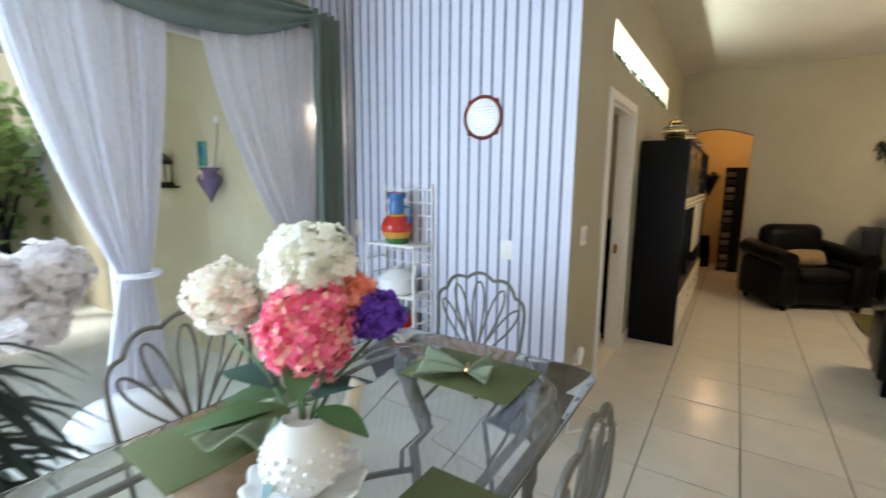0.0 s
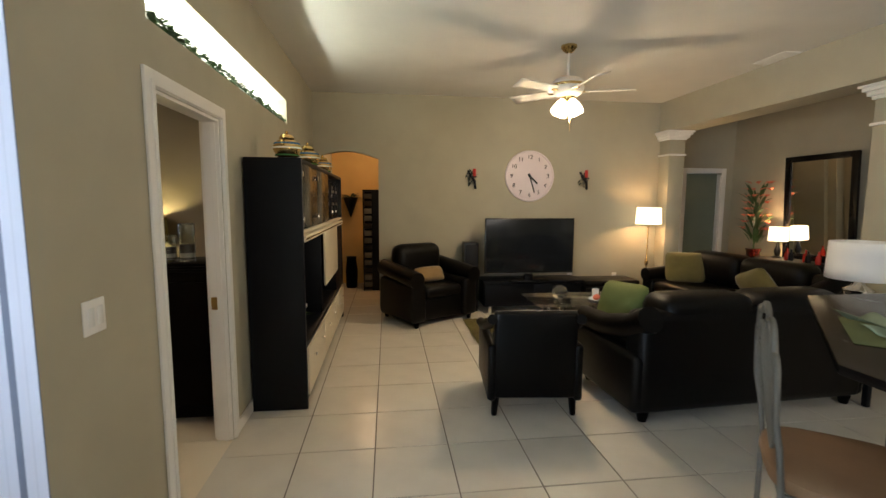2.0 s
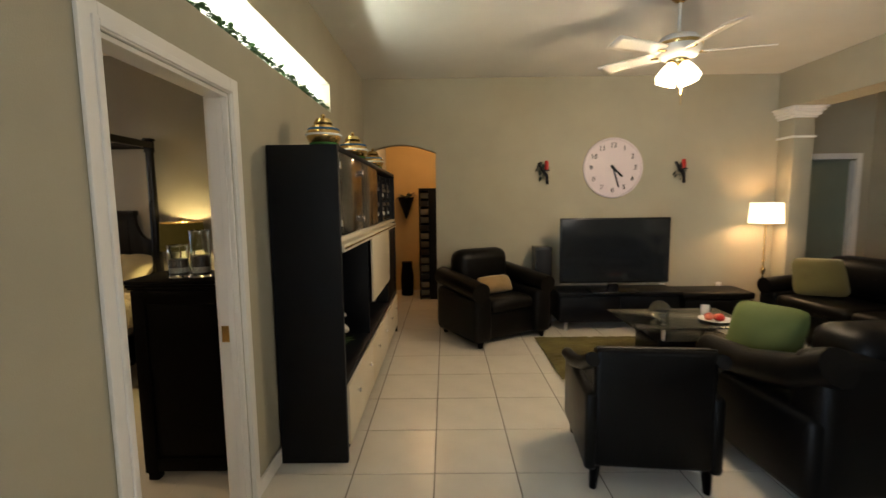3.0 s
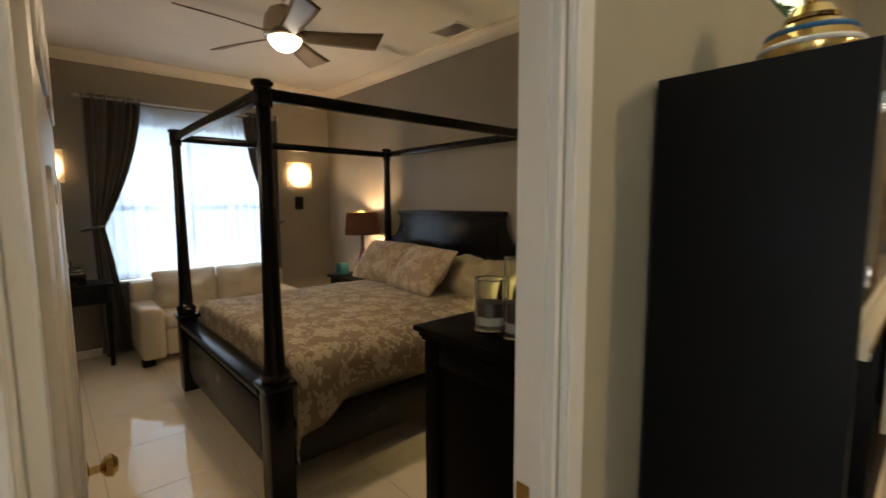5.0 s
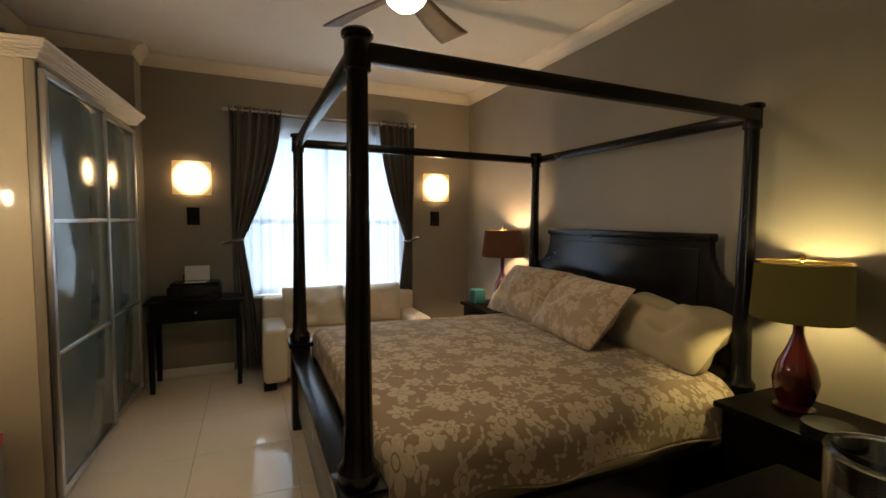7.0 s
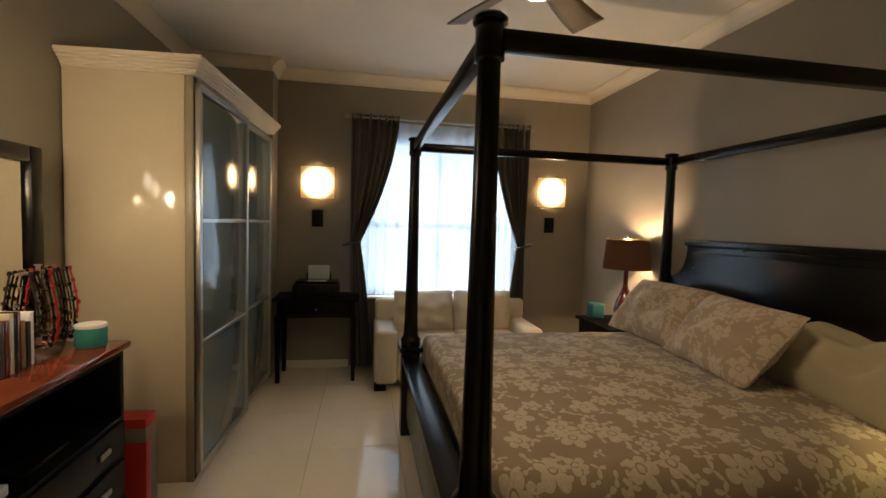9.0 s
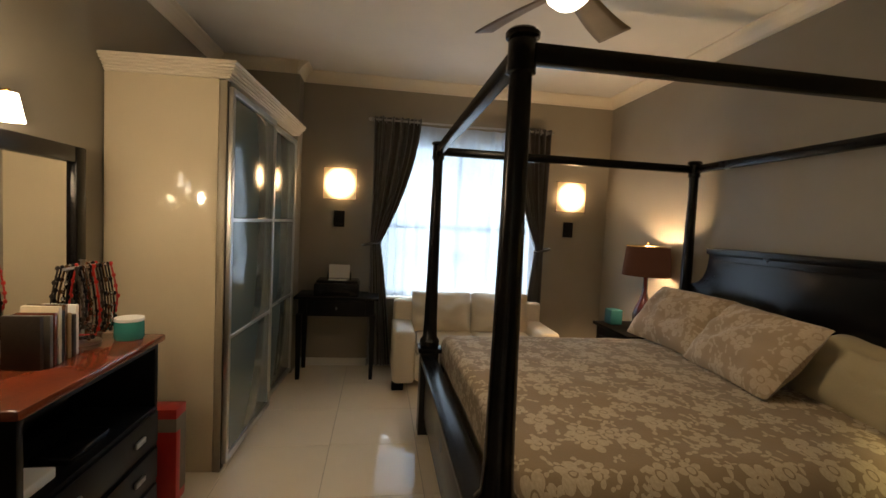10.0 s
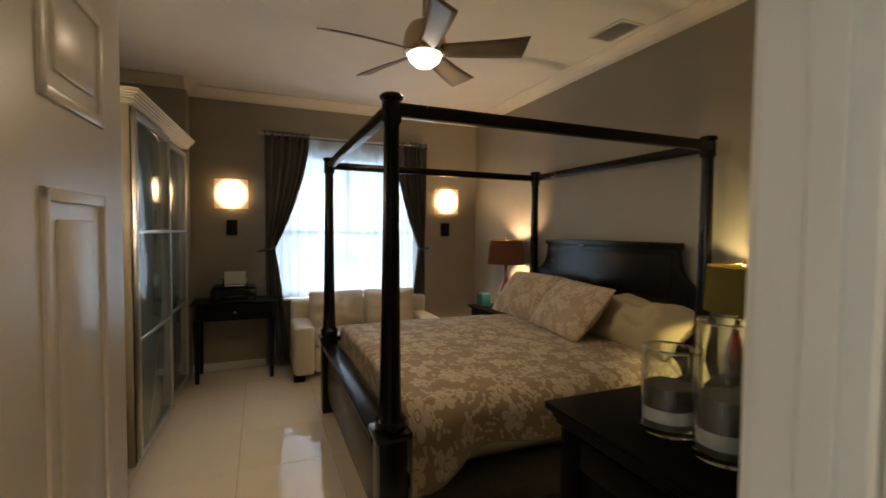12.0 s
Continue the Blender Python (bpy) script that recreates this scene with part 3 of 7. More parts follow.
w = Mesh()
w.box((XW, YB - 0.12, 0), (-2.365, YB, 3.3), 0)
w.box((-2.364, YB - 0.116, 0), (-2.306, YS + 0.066, 3.3), 0)
w.box((-2.364, YS + 0.071, 0), (XL - 0.09, YS + 0.085, 3.3), 0)
w.box((XW, YB, 0), (-5.43, 2.86, 3.3), 0)
setting("wall_bed_south", w, M["taupe"], "taupe painted bedroom wall behind the wardrobe")
w = Mesh()
w.box((XL - 0.097, YS + 0.086, 0), (XL - 0.091, D0, NZ0 - 0.05), 0)
w.box((XL - 0.097, D1, 0), (XL - 0.091, YN, NZ0 - 0.05), 0)
w.box((XL - 0.097, YS + 0.13, NZ1 + 0.05), (XL - 0.091, YN, 3.3), 0)
w.box((-0.74, N0 - 0.05, NZ0 - 0.05), (-0.72, N1 + 0.05, NZ1 + 0.05), 0)
w.box((XL - 0.097, D0, DH), (XL - 0.091, D1, NZ0 - 0.05), 0)
setting("wall_bed_east", w, M["taupe"], "taupe painted bedroom wall with the doorway")
setting("ceiling_bed", box((XW, YB, ZB), (XL - 0.09, YN, ZB + 0.1), 0), M["ceil"], "pale bedroom ceiling")

def crown(name, runs, z, material, drop=0.105, out=0.095):
    """Stepped crown moulding along straight runs; each run is start, end and the side it projects to."""
    me = Mesh()
    prof = [(0, 0), (0, -drop), (0.012, -drop), (0.018, -drop * 0.8), (0.045, -drop * 0.45), (out * 0.72, -drop * 0.25), (out, -drop * 0.12), (out, 0)]
    for a, b, side in runs:
        a, b, side = Vector((*a, z)), Vector((*b, z)), Vector((*side, 0))
        d = (b - a)
        t = bmesh.new()
        rings = [[t.verts.new(p + side * x + Vector((0, 0, h))) for x, h in prof] for p in (a, b)]
        for i in range(len(prof) - 1):
            t.faces.new((rings[0][i], rings[0][i + 1], rings[1][i + 1], rings[1][i]))
        t.faces.new(rings[0])
        t.faces.new(rings[1][::-1])
        me.take(t)
    return setting(name, me, material, "cream stepped crown moulding", "moulding")

crown("crown_moulding", [((XW, YN), (XW, 2.86), (1, 0)), ((XW, 2.86), (-5.43 + 0.09, 2.86), (0, 1)), ((-5.43, 2.86), (-5.43, YB), (1, 0)),
      ((-5.43, YB), (-2.365, YB), (0, 1)), ((XW, YN), (XL - 0.09, YN), (0, -1))], ZB, M["crown"])

# door casings and baseboards
def casing(name, x, y0, y1, h, face, mat=M["white"]):
    """Door trim on a wall x = const; face is the way it stands out."""
    me = Mesh()
    for dx, wd, th in ((0, 0.075, 0.014), (0.005, 0.03, 0.022)):
        a = x
        b = x + face * th
        me.box((a + face * dx * 0.2, y0 - wd, dx), (b, y0 - dx, h + wd), 0.003)
        me.box((a + face * dx * 0.2, y1 + dx, dx), (b, y1 + wd, h + wd), 0.003)
        me.box((a + face * dx * 0.2, y0 - dx, h + dx), (b, y1 + dx, h + wd - dx * 0.2), 0.003)
    return setting(name, me, mat, "white painted door casing", "door casing")
casing("door_casing_1", XL + 0.001, D0, D1, DH, 1)
casing("door_casing_2", XL - 0.098, D0, D1, DH, -1)
me = Mesh()
me.box((XL - 0.097, D0, 0), (XL, D0 + 0.018, DH), 0.002)
me.box((XL - 0.097, D1 - 0.018, 0), (XL, D1, DH), 0.002)
me.box((XL - 0.097, D0 + 0.018, DH - 0.018), (XL, D1 - 0.018, DH), 0.002)
me.box((XL - 0.05, D1 - 0.027, 0), (XL - 0.02, D1 - 0.018, DH - 0.018), 0.002)
setting("door_jamb", me, M["white"], "white painted door jamb", "door jamb")
setting("strike_plate", box((XL - 0.09, D1 - 0.022, 0.87), (XL - 0.055, D1 - 0.017, 0.95), 0.001), M["brass"], "brass strike plate in the door jamb", "strike plate")

b = Mesh()
b.box((XL, YS, 0), (XL + 0.014, D0 - 0.076, 0.085), 0.004)
b.box((XL, D1 + 0.076, 0), (XL + 0.014, YC, 0.085), 0.004)
b.box((AR + 0.02, YC - 0.014, 0), (5.03, YC, 0.085), 0.004)
b.box((5.1, 8.206, 0), (5.53, 8.22, 0.085), 0.004)
b.box((-2.3, YS - 0.02, 0), (XL, YS - 0.005, 0.085), 0.004)
setting("baseboard", b, M["white"], "white painted baseboard")
b = Mesh()
b.box((XW, 2.86, 0), (XW + 0.014, YN, 0.085), 0.004)
b.box((XW + 0.015, YN - 0.014, 0), (XL - 0.10, YN, 0.085), 0.004)
setting("baseboard_bed", b, M["white"], "white painted bedroom baseboard", "baseboard")

# columns on low walls
def column(x, y, half, z0):
    th = thing("column", (x, y, 0), "square sage beige column with a stepped white capital", "column", "columns under the beam")
    th["kind"] = "structure"
    part("shaft", box((-half, -half, 0), (half, half, 2.60), 0.005), M["wall"], th)
    c = Mesh()
    for i, (o, za, zb) in enumerate(((0.02, 2.47, 2.50), (0.045, 2.50, 2.54), (0.07, 2.54, 2.575), (0.09, 2.575, 2.597))):
        c.box((-half - o, -half - o, za), (half + o, half + o, zb), 0.004)
    part("capital", c, M["white"], th)
    part("collar", box((-half - 0.02, -half - 0.02, 2.24), (half + 0.02, half + 0.02, 2.265), 0.006), M["white"], th)
    return th
column(4.78, 7.39, 0.12, 0)
column(4.98, 4.50, 0.14, 0)

# door in the far wall and the front of a room behind it
casing_far = Mesh()
for a, c in (((5.54, 8.205, 0), (5.62, 8.22, 2.14)), ((6.28, 8.205, 0), (6.36, 8.22, 2.14)), ((5.62, 8.205, 2.06), (6.28, 8.22, 2.14))):
    casing_far.box(a, c, 0.004)
casing_far.box((5.62, 8.221, 0), (5.635, 8.359, 2.04), 0.002)
casing_far.box((6.265, 8.221, 0), (6.28, 8.359, 2.04), 0.002)
setting("door_casing_3", casing_far, M["white"], "white painted door casing", "door casing")
setting("door_2", box((5.636, 8.30, 0.01), (6.264, 8.34, 2.055), 0.003), M["doorgreen"], "sage green closed door", "door")

# ---- living room ----
# entertainment wall along the west wall
UX, UY0, UY1, UH = -0.05, 4.385, 7.12, 1.86
un = thing("media_wall_unit", (0, 0, 0), "black-brown media wall unit with cream drawers and glass doors", "wall unit")
X0 = XL + 0.016
part("end_panel", box((X0, UY0, 0), (UX, UY0 + 0.035, UH), 0.003), M["black"], un)
part("end_panel", box((X0, UY1 - 0.03, 0), (UX, UY1, UH), 0.003), M["black"], un)
part("back_panel", box((X0, UY0 + 0.035, 0.0), (X0 + 0.015, UY1 - 0.03, UH), 0), M["black"], un)
part("top_board", box((X0, UY0 + 0.036, UH - 0.03), (UX, UY1 - 0.031, UH - 0.002), 0.003), M["black"], un)
part("divider", box((X0 + 0.016, 5.86, 1.345), (UX - 0.02, 5.89, UH - 0.031), 0.002), M["black"], un)
part("divider", box((X0 + 0.016, 5.36, 0.50), (UX - 0.02, 5.385, 1.25), 0.002), M["black"], un)
lg = part("ledge", Mesh().box((X0 + 0.016, UY0 + 0.036, 1.255), (UX + 0.015, UY1 - 0.031, 1.30), 0.004), M["creamlam"], un, "cream ledge with a brass line")
part("brass_line", box((UX + 0.0155, UY0 + 0.036, 1.272), (UX + 0.019, UY1 - 0.031, 1.284), 0.001), M["brass"], lg)
part("upper_ledge", box((X0 + 0.016, UY0 + 0.036, 1.315), (UX, UY1 - 0.031, 1.343), 0.003), M["creamlam"], un)
part("shelf", box((X0 + 0.016, UY0 + 0.036, 1.58), (UX - 0.06, 5.859, 1.595), 0.002), M["smoke"], un)
for y0, y1 in ((UY0 + 0.04, 5.12), (5.13, 5.855)):
    g = part("glass_door", box((UX - 0.012, y0, 1.348), (UX - 0.006, y1, UH - 0.034), 0.001), M["smoke"], un)
    for z in (1.42, 1.75):
        part("hinge", box((UX - 0.005, y0 + 0.005, z - 0.02), (UX + 0.004, y0 + 0.035, z + 0.02), 0.002), M["chrome"], g)
part("cream_door", box((UX - 0.002, 5.39, 0.75), (UX + 0.016, 6.42, 1.253), 0.003), M["creamlam"], un)
part("inner_box", box((X0 + 0.02, 6.45, 0.50), (UX - 0.01, UY1 - 0.035, 1.25), 0.002), M["black"], un)
part("bench", box((X0 + 0.016, UY0 + 0.036, 0.46), (UX - 0.001, UY1 - 0.031, 0.498), 0.002), M["black"], un)
part("plinth", box((X0 + 0.016, UY0 + 0.036, 0.0), (UX - 0.03, UY1 - 0.031, 0.09), 0), M["black"], un)
ys = [UY0 + 0.04 + i * (UY1 - UY0 - 0.08) / 3 for i in range(4)]
for y0, y1 in zip(ys, ys[1:]):
    d = part("drawer", box((UX - 0.03, y0 + 0.003, 0.095), (UX + 0.012, y1 - 0.003, 0.455), 0.003), M["creamlam"], un)
    for f_ in (0.25, 0.75):
        y = y0 + (y1 - y0) * f_
        part("knob", Mesh().lathe([(0.006, 0), (0.006, 0.012), (0.014, 0.018), (0.012, 0.026)], n=10, m=pose(UX + 0.012, y, 0.34, 0, 90, 0)), M["chrome"], d)
for i in range(5):
    single("drinking_glass", Mesh().lathe([(0.03, 0), (0.035, 0.10), (0.033, 0.10), (0.028, 0.008), (0.002, 0.008)], (-0.25, 4.6 + 0.2 * i, 1.596), 14), M["glass"], "clear drinking glass behind the glass door", "glass", "glasses in the unit").visible_shadow = False
# media towers in the last bay
for y, wd_ in ((6.08, 0.34), (6.55, 0.30), (6.90, 0.24)):
    t = thing("disc_rack", (-0.22, y, 1.344), "small black rack filled with disc cases", "disc rack", "disc racks in the unit")
    part("rack", Mesh().box((-0.13, -wd_ / 2, 0), (-0.115, wd_ / 2, 0.46), 0.002).box((-0.115, -wd_ / 2, 0), (0.13, -wd_ / 2 + 0.012, 0.46), 0.002).box((-0.115, wd_ / 2 - 0.012, 0), (0.13, wd_ / 2, 0.46), 0.002).box((-0.115, -wd_ / 2, 0), (0.13, wd_ / 2, 0.01), 0.001), M["black"], t)
    for k in range(9):
        part("case", box((-0.11, -wd_ / 2 + 0.016, 0.015 + k * 0.048), (0.125 - 0.01 * (k % 3), wd_ / 2 - 0.016, 0.05 + k * 0.048), 0.002), M[("tv", "paper_white", "iron", "pebbles")[k % 4]], t)
# ginger jars on top
def ginger_jar(y, s, seed):
    j = thing("ginger_jar", (-0.23, y, UH), "gold, green and blue banded ceramic ginger jar with a lid", "jar", "jars on the wall unit")
    prof = [(0.055, 0), (0.06, 0.01), (0.10, 0.06), (0.125, 0.11), (0.12, 0.15), (0.085, 0.19), (0.06, 0.205)]
    part("body", Mesh().lathe([(r * s, z * s) for r, z in prof], n=24), M["brass"], j)
    for z, r, m_ in ((0.06, 0.102, "green"), (0.125, 0.127, "white_cer"), (0.165, 0.11, "blue")):
        part("band", Mesh().tube([(r * s * math.cos(2 * math.pi * i / 24), r * s * math.sin(2 * math.pi * i / 24), z * s) for i in range(24)], 0.008 * s, 6, closed=True), M[m_], j)
    l_ = part("lid", Mesh().lathe([(0.066 * s, 0.205 * s), (0.07 * s, 0.215 * s), (0.05 * s, 0.245 * s), (0.012 * s, 0.255 * s)], n=20), M["brass"], j)
    part("lid_knob", Mesh().blob((0, 0, 0.268 * s), (0.016 * s,) * 3, 6), M["brass"], l_)
ginger_jar(4.80, 0.86, 1)
ginger_jar(5.72, 0.95, 2)
ginger_jar(6.75, 0.9, 3)
# white flowers in the open bay
fl = thing("flower_pot", (-0.2, 4.75, 0.499), "white flowers with green leaves in a pot", "potted flower")
part("pot", Mesh().lathe([(0.05, 0), (0.07, 0.10), (0.066, 0.10), (0.05, 0.09)], n=18), M["white_cer"], fl)
me, lf = Mesh(), Mesh()
rng = random.Random(5)
for i in range(26):
    a, b = rng.uniform(0, 6.28), rng.uniform(0.2, 1)
    me.blob((0.10 * b * math.cos(a), 0.10 * b * math.sin(a), 0.16 + rng.uniform(0, 0.17)), (0.022, 0.022, 0.018), 5, rough=0.4, seed=i)
    lf.leaf((0, 0, 0.09), (math.cos(a), math.sin(a), 0.7), rng.uniform(0.10, 0.18), 0.04)
part("blossom", me, M["paleflower"], fl)["kind"] = "stuff"
part("leaves", lf, M["leaf"], fl)["kind"] = "stuff"

# ivy along the niche
iv = thing("ivy_garland", (XL - 0.03, 0, NZ0), "artificial ivy garland trailing along the lit niche", "garland")
me, st = Mesh(), Mesh()
rng = random.Random(7)
st.tube([(0.0 + 0.02 * math.sin(y * 9), y, 0.012 + 0.008 * math.sin(y * 23)) for y in [N0 + 0.03 + i * (N1 - N0 - 0.06) / 60 for i in range(61)]], 0.005, 5)
for i in range(520):
    y = rng.uniform(N0 + 0.03, N1 - 0.03)
    me.leaf((rng.uniform(-0.05, 0.025), y, rng.uniform(0.012, 0.05)), (rng.uniform(-0.3, 0.9), rng.uniform(-1, 1), rng.uniform(-0.1, 0.6)), rng.uniform(0.03, 0.055), rng.uniform(0.025, 0.042), 0.4)
part("stem", st, M["leaf"], iv)
part("leaves", me, M["leaf"], iv)["kind"] = "stuff"

# switch, outlet
sw = thing("light_switch", (XL, 2.735, 1.155), "white double rocker light switch on the wall", "light switch")
part("plate", box((0, -0.058, -0.06), (0.006, 0.058, 0.06), 0.003), M["white"], sw)
for y in (-0.024, 0.024):
    part("rocker", box((0.006, y - 0.016, -0.033), (0.010, y + 0.016, 0.033), 0.002), M["white_cer"], sw)
ol = thing("wall_outlet", (XL, 2.70, 0.34), "white wall outlet with a plugged-in white air freshener", "outlet")
part("plate", box((0, -0.036, -0.058), (0.006, 0.036, 0.058), 0.003), M["white"], ol)
part("air_freshener", Mesh().box((0.006, -0.025, -0.01), (0.05, 0.03, 0.06), 0.012).lathe([(0.022, 0), (0.024, 0.05), (0.012, 0.065)], (0.035, 0.0, 0.04), 14), M["white_cer"], ol)

# objects behind the arch
tw = thing("disc_tower", (0.28, 8.95, 0), "tall black disc tower filled with cases", "disc tower")
part("frame", Mesh().box((-0.15, 0.10, 0), (0.15, 0.12, 1.75), 0.002).box((-0.15, -0.10, 0), (-0.13, 0.10, 1.75), 0.002).box((0.0, -0.10, 0), (0.15, 0.10, 1.75), 0.002).box((-0.13, -0.1, 1.72), (0, 0.1, 1.75), 0.002), M["black"], tw)
for k in range(13):
    part("case", box((-0.128, -0.08, 0.06 + k * 0.128), (-0.005, 0.08, 0.06 + k * 0.128 + 0.085), 0.002), M[("iron", "sand", "pebbles")[k % 3]], tw)
wp = thing("wall_planter", (-0.12, YC + 2.1, 1.62), "dark cone wall planter with trailing leaves", "wall planter")
part("cone", Mesh().lathe([(0.01, -0.36), (0.06, -0.22), (0.14, 0.0), (0.13, 0.0)], (0, -0.15, 0), 16), M["black"], wp)
me = Mesh()
rng = random.Random(11)
for i in range(40):
    a = rng.uniform(0, 6.28)
    me.leaf((0.05 * math.cos(a), -0.15 + 0.05 * math.sin(a), 0), (math.cos(a), math.sin(a) - 0.2, rng.uniform(0.3, 1.5)), rng.uniform(0.12, 0.22), 0.05, 0.5)
part("leaves", me, M["darkleaf"], wp)["kind"] = "stuff"
hv = single("floor_vase", Mesh().lathe([(0.09, 0), (0.10, 0.02), (0.11, 0.3), (0.085, 0.5), (0.09, 0.56), (0.08, 0.56)], (-0.1, 9.2, 0), 20), M["espresso"], "tall dark brown floor vase in the hallway", "vase")

# seating
def soft_box(me, a, b, r=0.06):
    return me.box(a, b, r, seg=3)

ac = thing("club_armchair", pose(1.07, 6.98, 0, 0, 0, 30), "black leather club armchair with rolled arms", "armchair")
part("base", box((-0.40, -0.36, 0.06), (0.40, 0.36, 0.36), 0.04), M["leather"], ac)
part("seat_cushion", soft_box(Mesh(), (-0.29, -0.42, 0.34), (0.29, 0.24, 0.50), 0.07), M["leather"], ac)
part("back_cushion", soft_box(Mesh(), (-0.36, 0.12, 0.40), (0.36, 0.40, 0.98), 0.12), M["leather"], ac, at=Matrix.Translation((0, 0, 0)))
for s in (-1, 1):
    part("arm", Mesh().box((s * 0.30, -0.44, 0.06), (s * 0.52, 0.38, 0.56), 0.05, seg=3).tube([(s * 0.45, -0.45, 0.60), (s * 0.45, 0.36, 0.68)], 0.105, 14), M["leather"], ac)
    for y in (-0.38, 0.34):
        part("foot", Mesh().lathe([(0.025, 0), (0.035, 0.06)], (s * 0.42, y, 0), 10), M["espresso"], ac)
single("throw_pillow", cushion(0.46, 0.22, 0.16, seed=2.2), M["tan"], "tan plush bolster pillow on the armchair", "pillow", at=pose(1.13, 6.83, 0.51, -35, 0, 30))

cc = thing("accent_chair", pose(1.635, 4.39, 0, 0, 0, -6), "dark brown leather accent chair with low curved arms", "armchair")
part("back", Mesh().box((-0.30, -0.33, 0.14), (0.30, -0.24, 0.78), 0.03, seg=3), M["leather"], cc)
part("seat_cushion", soft_box(Mesh(), (-0.27, -0.24, 0.28), (0.27, 0.36, 0.45), 0.06), M["leather"], cc)
part("top_piping", Mesh().tube([(-0.29, -0.30, 0.775), (0.29, -0.30, 0.775)], 0.012), M["leather"], cc)
for s in (-1, 1):
    part("arm", Mesh().box((s * 0.28, -0.33, 0.12), (s * 0.345, 0.34, 0.54), 0.025, seg=3).tube([(s * 0.315, -0.33, 0.73), (s * 0.33, -0.2, 0.66), (s * 0.335, 0.05, 0.58), (s * 0.33, 0.34, 0.53)], 0.038, 10), M["leather"], cc)
    for y in (-0.28, 0.30):
        part("leg", Mesh().tube([(s * 0.29, y, 0), (s * 0.28, y, 0.16)], [0.02, 0.03], 6), M["espresso"], cc)

def sofa(name, m, w, label, seats, tuft=False):
    s_ = thing(name, m, label, "sofa", "leather sofas")
    part("base", box((-w / 2 + 0.10, -0.36, 0.07), (w / 2 - 0.10, 0.42, 0.34), 0.04), M["leather"], s_)
    part("back", Mesh().box((-w / 2 + 0.04, -0.46, 0.07), (w / 2 - 0.04, -0.22, 0.80), 0.07, seg=3), M["leather"], s_)
    cw = (w - 0.46) / seats
    for i in range(seats):
        x = -w / 2 + 0.23 + cw * i
        part("seat_cushion", soft_box(Mesh(), (x + 0.004, -0.22, 0.33), (x + cw - 0.004, 0.46, 0.48), 0.06), M["leather"], s_)
        part("back_cushion", Mesh().box((x + 0.004, -0.44, 0.52), (x + cw - 0.004, -0.08, 0.90), 0.11, seg=3), M["leather"], s_)
        if tuft:
            for fx in (0.25, 0.5, 0.75):
                part("button", Mesh().blob((x + cw * fx, -0.085, 0.72), (0.015, 0.008, 0.015), 5), M["leather"], s_)
    for s in (-1, 1):
        part("arm", Mesh().box((s * (w / 2 - 0.23), -0.44, 0.07), (s * w / 2, 0.44, 0.50), 0.05, seg=3).tube([(s * (w / 2 - 0.10), -0.45, 0.76), (s * (w / 2 - 0.10), -0.25, 0.66), (s * (w / 2 - 0.10), 0.1, 0.57), (s * (w / 2 - 0.10), 0.46, 0.55)], 0.095, 12), M["leather"], s_)
        for y in (-0.38, 0.38):
            part("foot", Mesh().lathe([(0.03, 0), (0.045, 0.07)], (s * (w / 2 - 0.12), y, 0), 10), M["espresso"], s_)
    return s_
sofa("leather_sofa", pose(3.20, 4.36, 0, 0, 0, 3), 1.98, "dark brown leather sofa with a padded top edge", 2)
sofa("leather_sofa", pose(4.72, 6.02, 0, 0, 0, 98), 2.05, "dark brown tufted leather sofa beside the columns", 2, True)
single("throw_pillow", cushion(0.46, 0.44, 0.16, seed=5.1), M["lime"], "lime green cushion leaning on the sofa arm", "pillow", at=pose(2.47, 4.60, 0.47, -24, 0, -62))
single("throw_pillow", cushion(0.52, 0.44, 0.17, seed=6.1), M["olivepl"], "olive plush cushion on the sofa", "pillow", at=pose(4.52, 6.55, 0.48, -22, 0, -25))
single("throw_pillow", cushion(0.44, 0.40, 0.16, seed=7.1), M["olivepl"], "olive plush cushion on the sofa", "pillow", at=pose(4.70, 5.42, 0.47, -24, 24, 92))

# television and its bench
ts = thing("tv_bench", (2.58, 7.24, 0), "long low black television bench", "tv bench")
part("top", box((-0.72, -0.24, 0.42), (0.72, 0.24, 0.46), 0.004), M["black"], ts)
part("body", Mesh().box((-0.70, -0.20, 0.10), (0.70, 0.23, 0.42), 0.004), M["black"], ts)
for x in (-0.62, 0.62):
    part("leg", Mesh().lathe([(0.022, 0), (0.022, 0.10)], (x, -0.18, 0), 12), M["metal"], ts)
for x0, x1 in ((-0.69, -0.01), (0.01, 0.69)):
    part("drawer", box((x0, -0.212, 0.12), (x1, -0.201, 0.41), 0.003), M["black"], ts)
tv = thing("television", (2.51, 7.06, 0.46), "large flat black television on a stand", "television")
part("stand_base", box((-0.28, -0.12, 0), (0.28, 0.12, 0.02), 0.008), M["tv"], tv)
part("neck", box((-0.06, 0.0, 0.02), (0.06, 0.04, 0.14), 0.004), M["tv"], tv)
bz = part("bezel", box((-0.635, -0.02, 0.10), (0.635, 0.03, 0.87), 0.008), M["tv"], tv)
part("screen", box((-0.615, -0.023, 0.13), (0.615, -0.0205, 0.85), 0), M["screen"], tv)
part("bezel_line", box((-0.63, -0.0225, 0.104), (0.63, -0.0205, 0.109), 0), M["metal"], tv)
ob_ = thing("bench_ottoman", (3.72, 7.2, 0), "low black leather storage bench beside the television", "ottoman")
part("body", box((-0.40, -0.21, 0.05), (0.40, 0.21, 0.36), 0.02), M["leather"], ob_)
part("lid", Mesh().box((-0.415, -0.225, 0.365), (0.415, 0.225, 0.45), 0.03, seg=3), M["leather"], ob_)
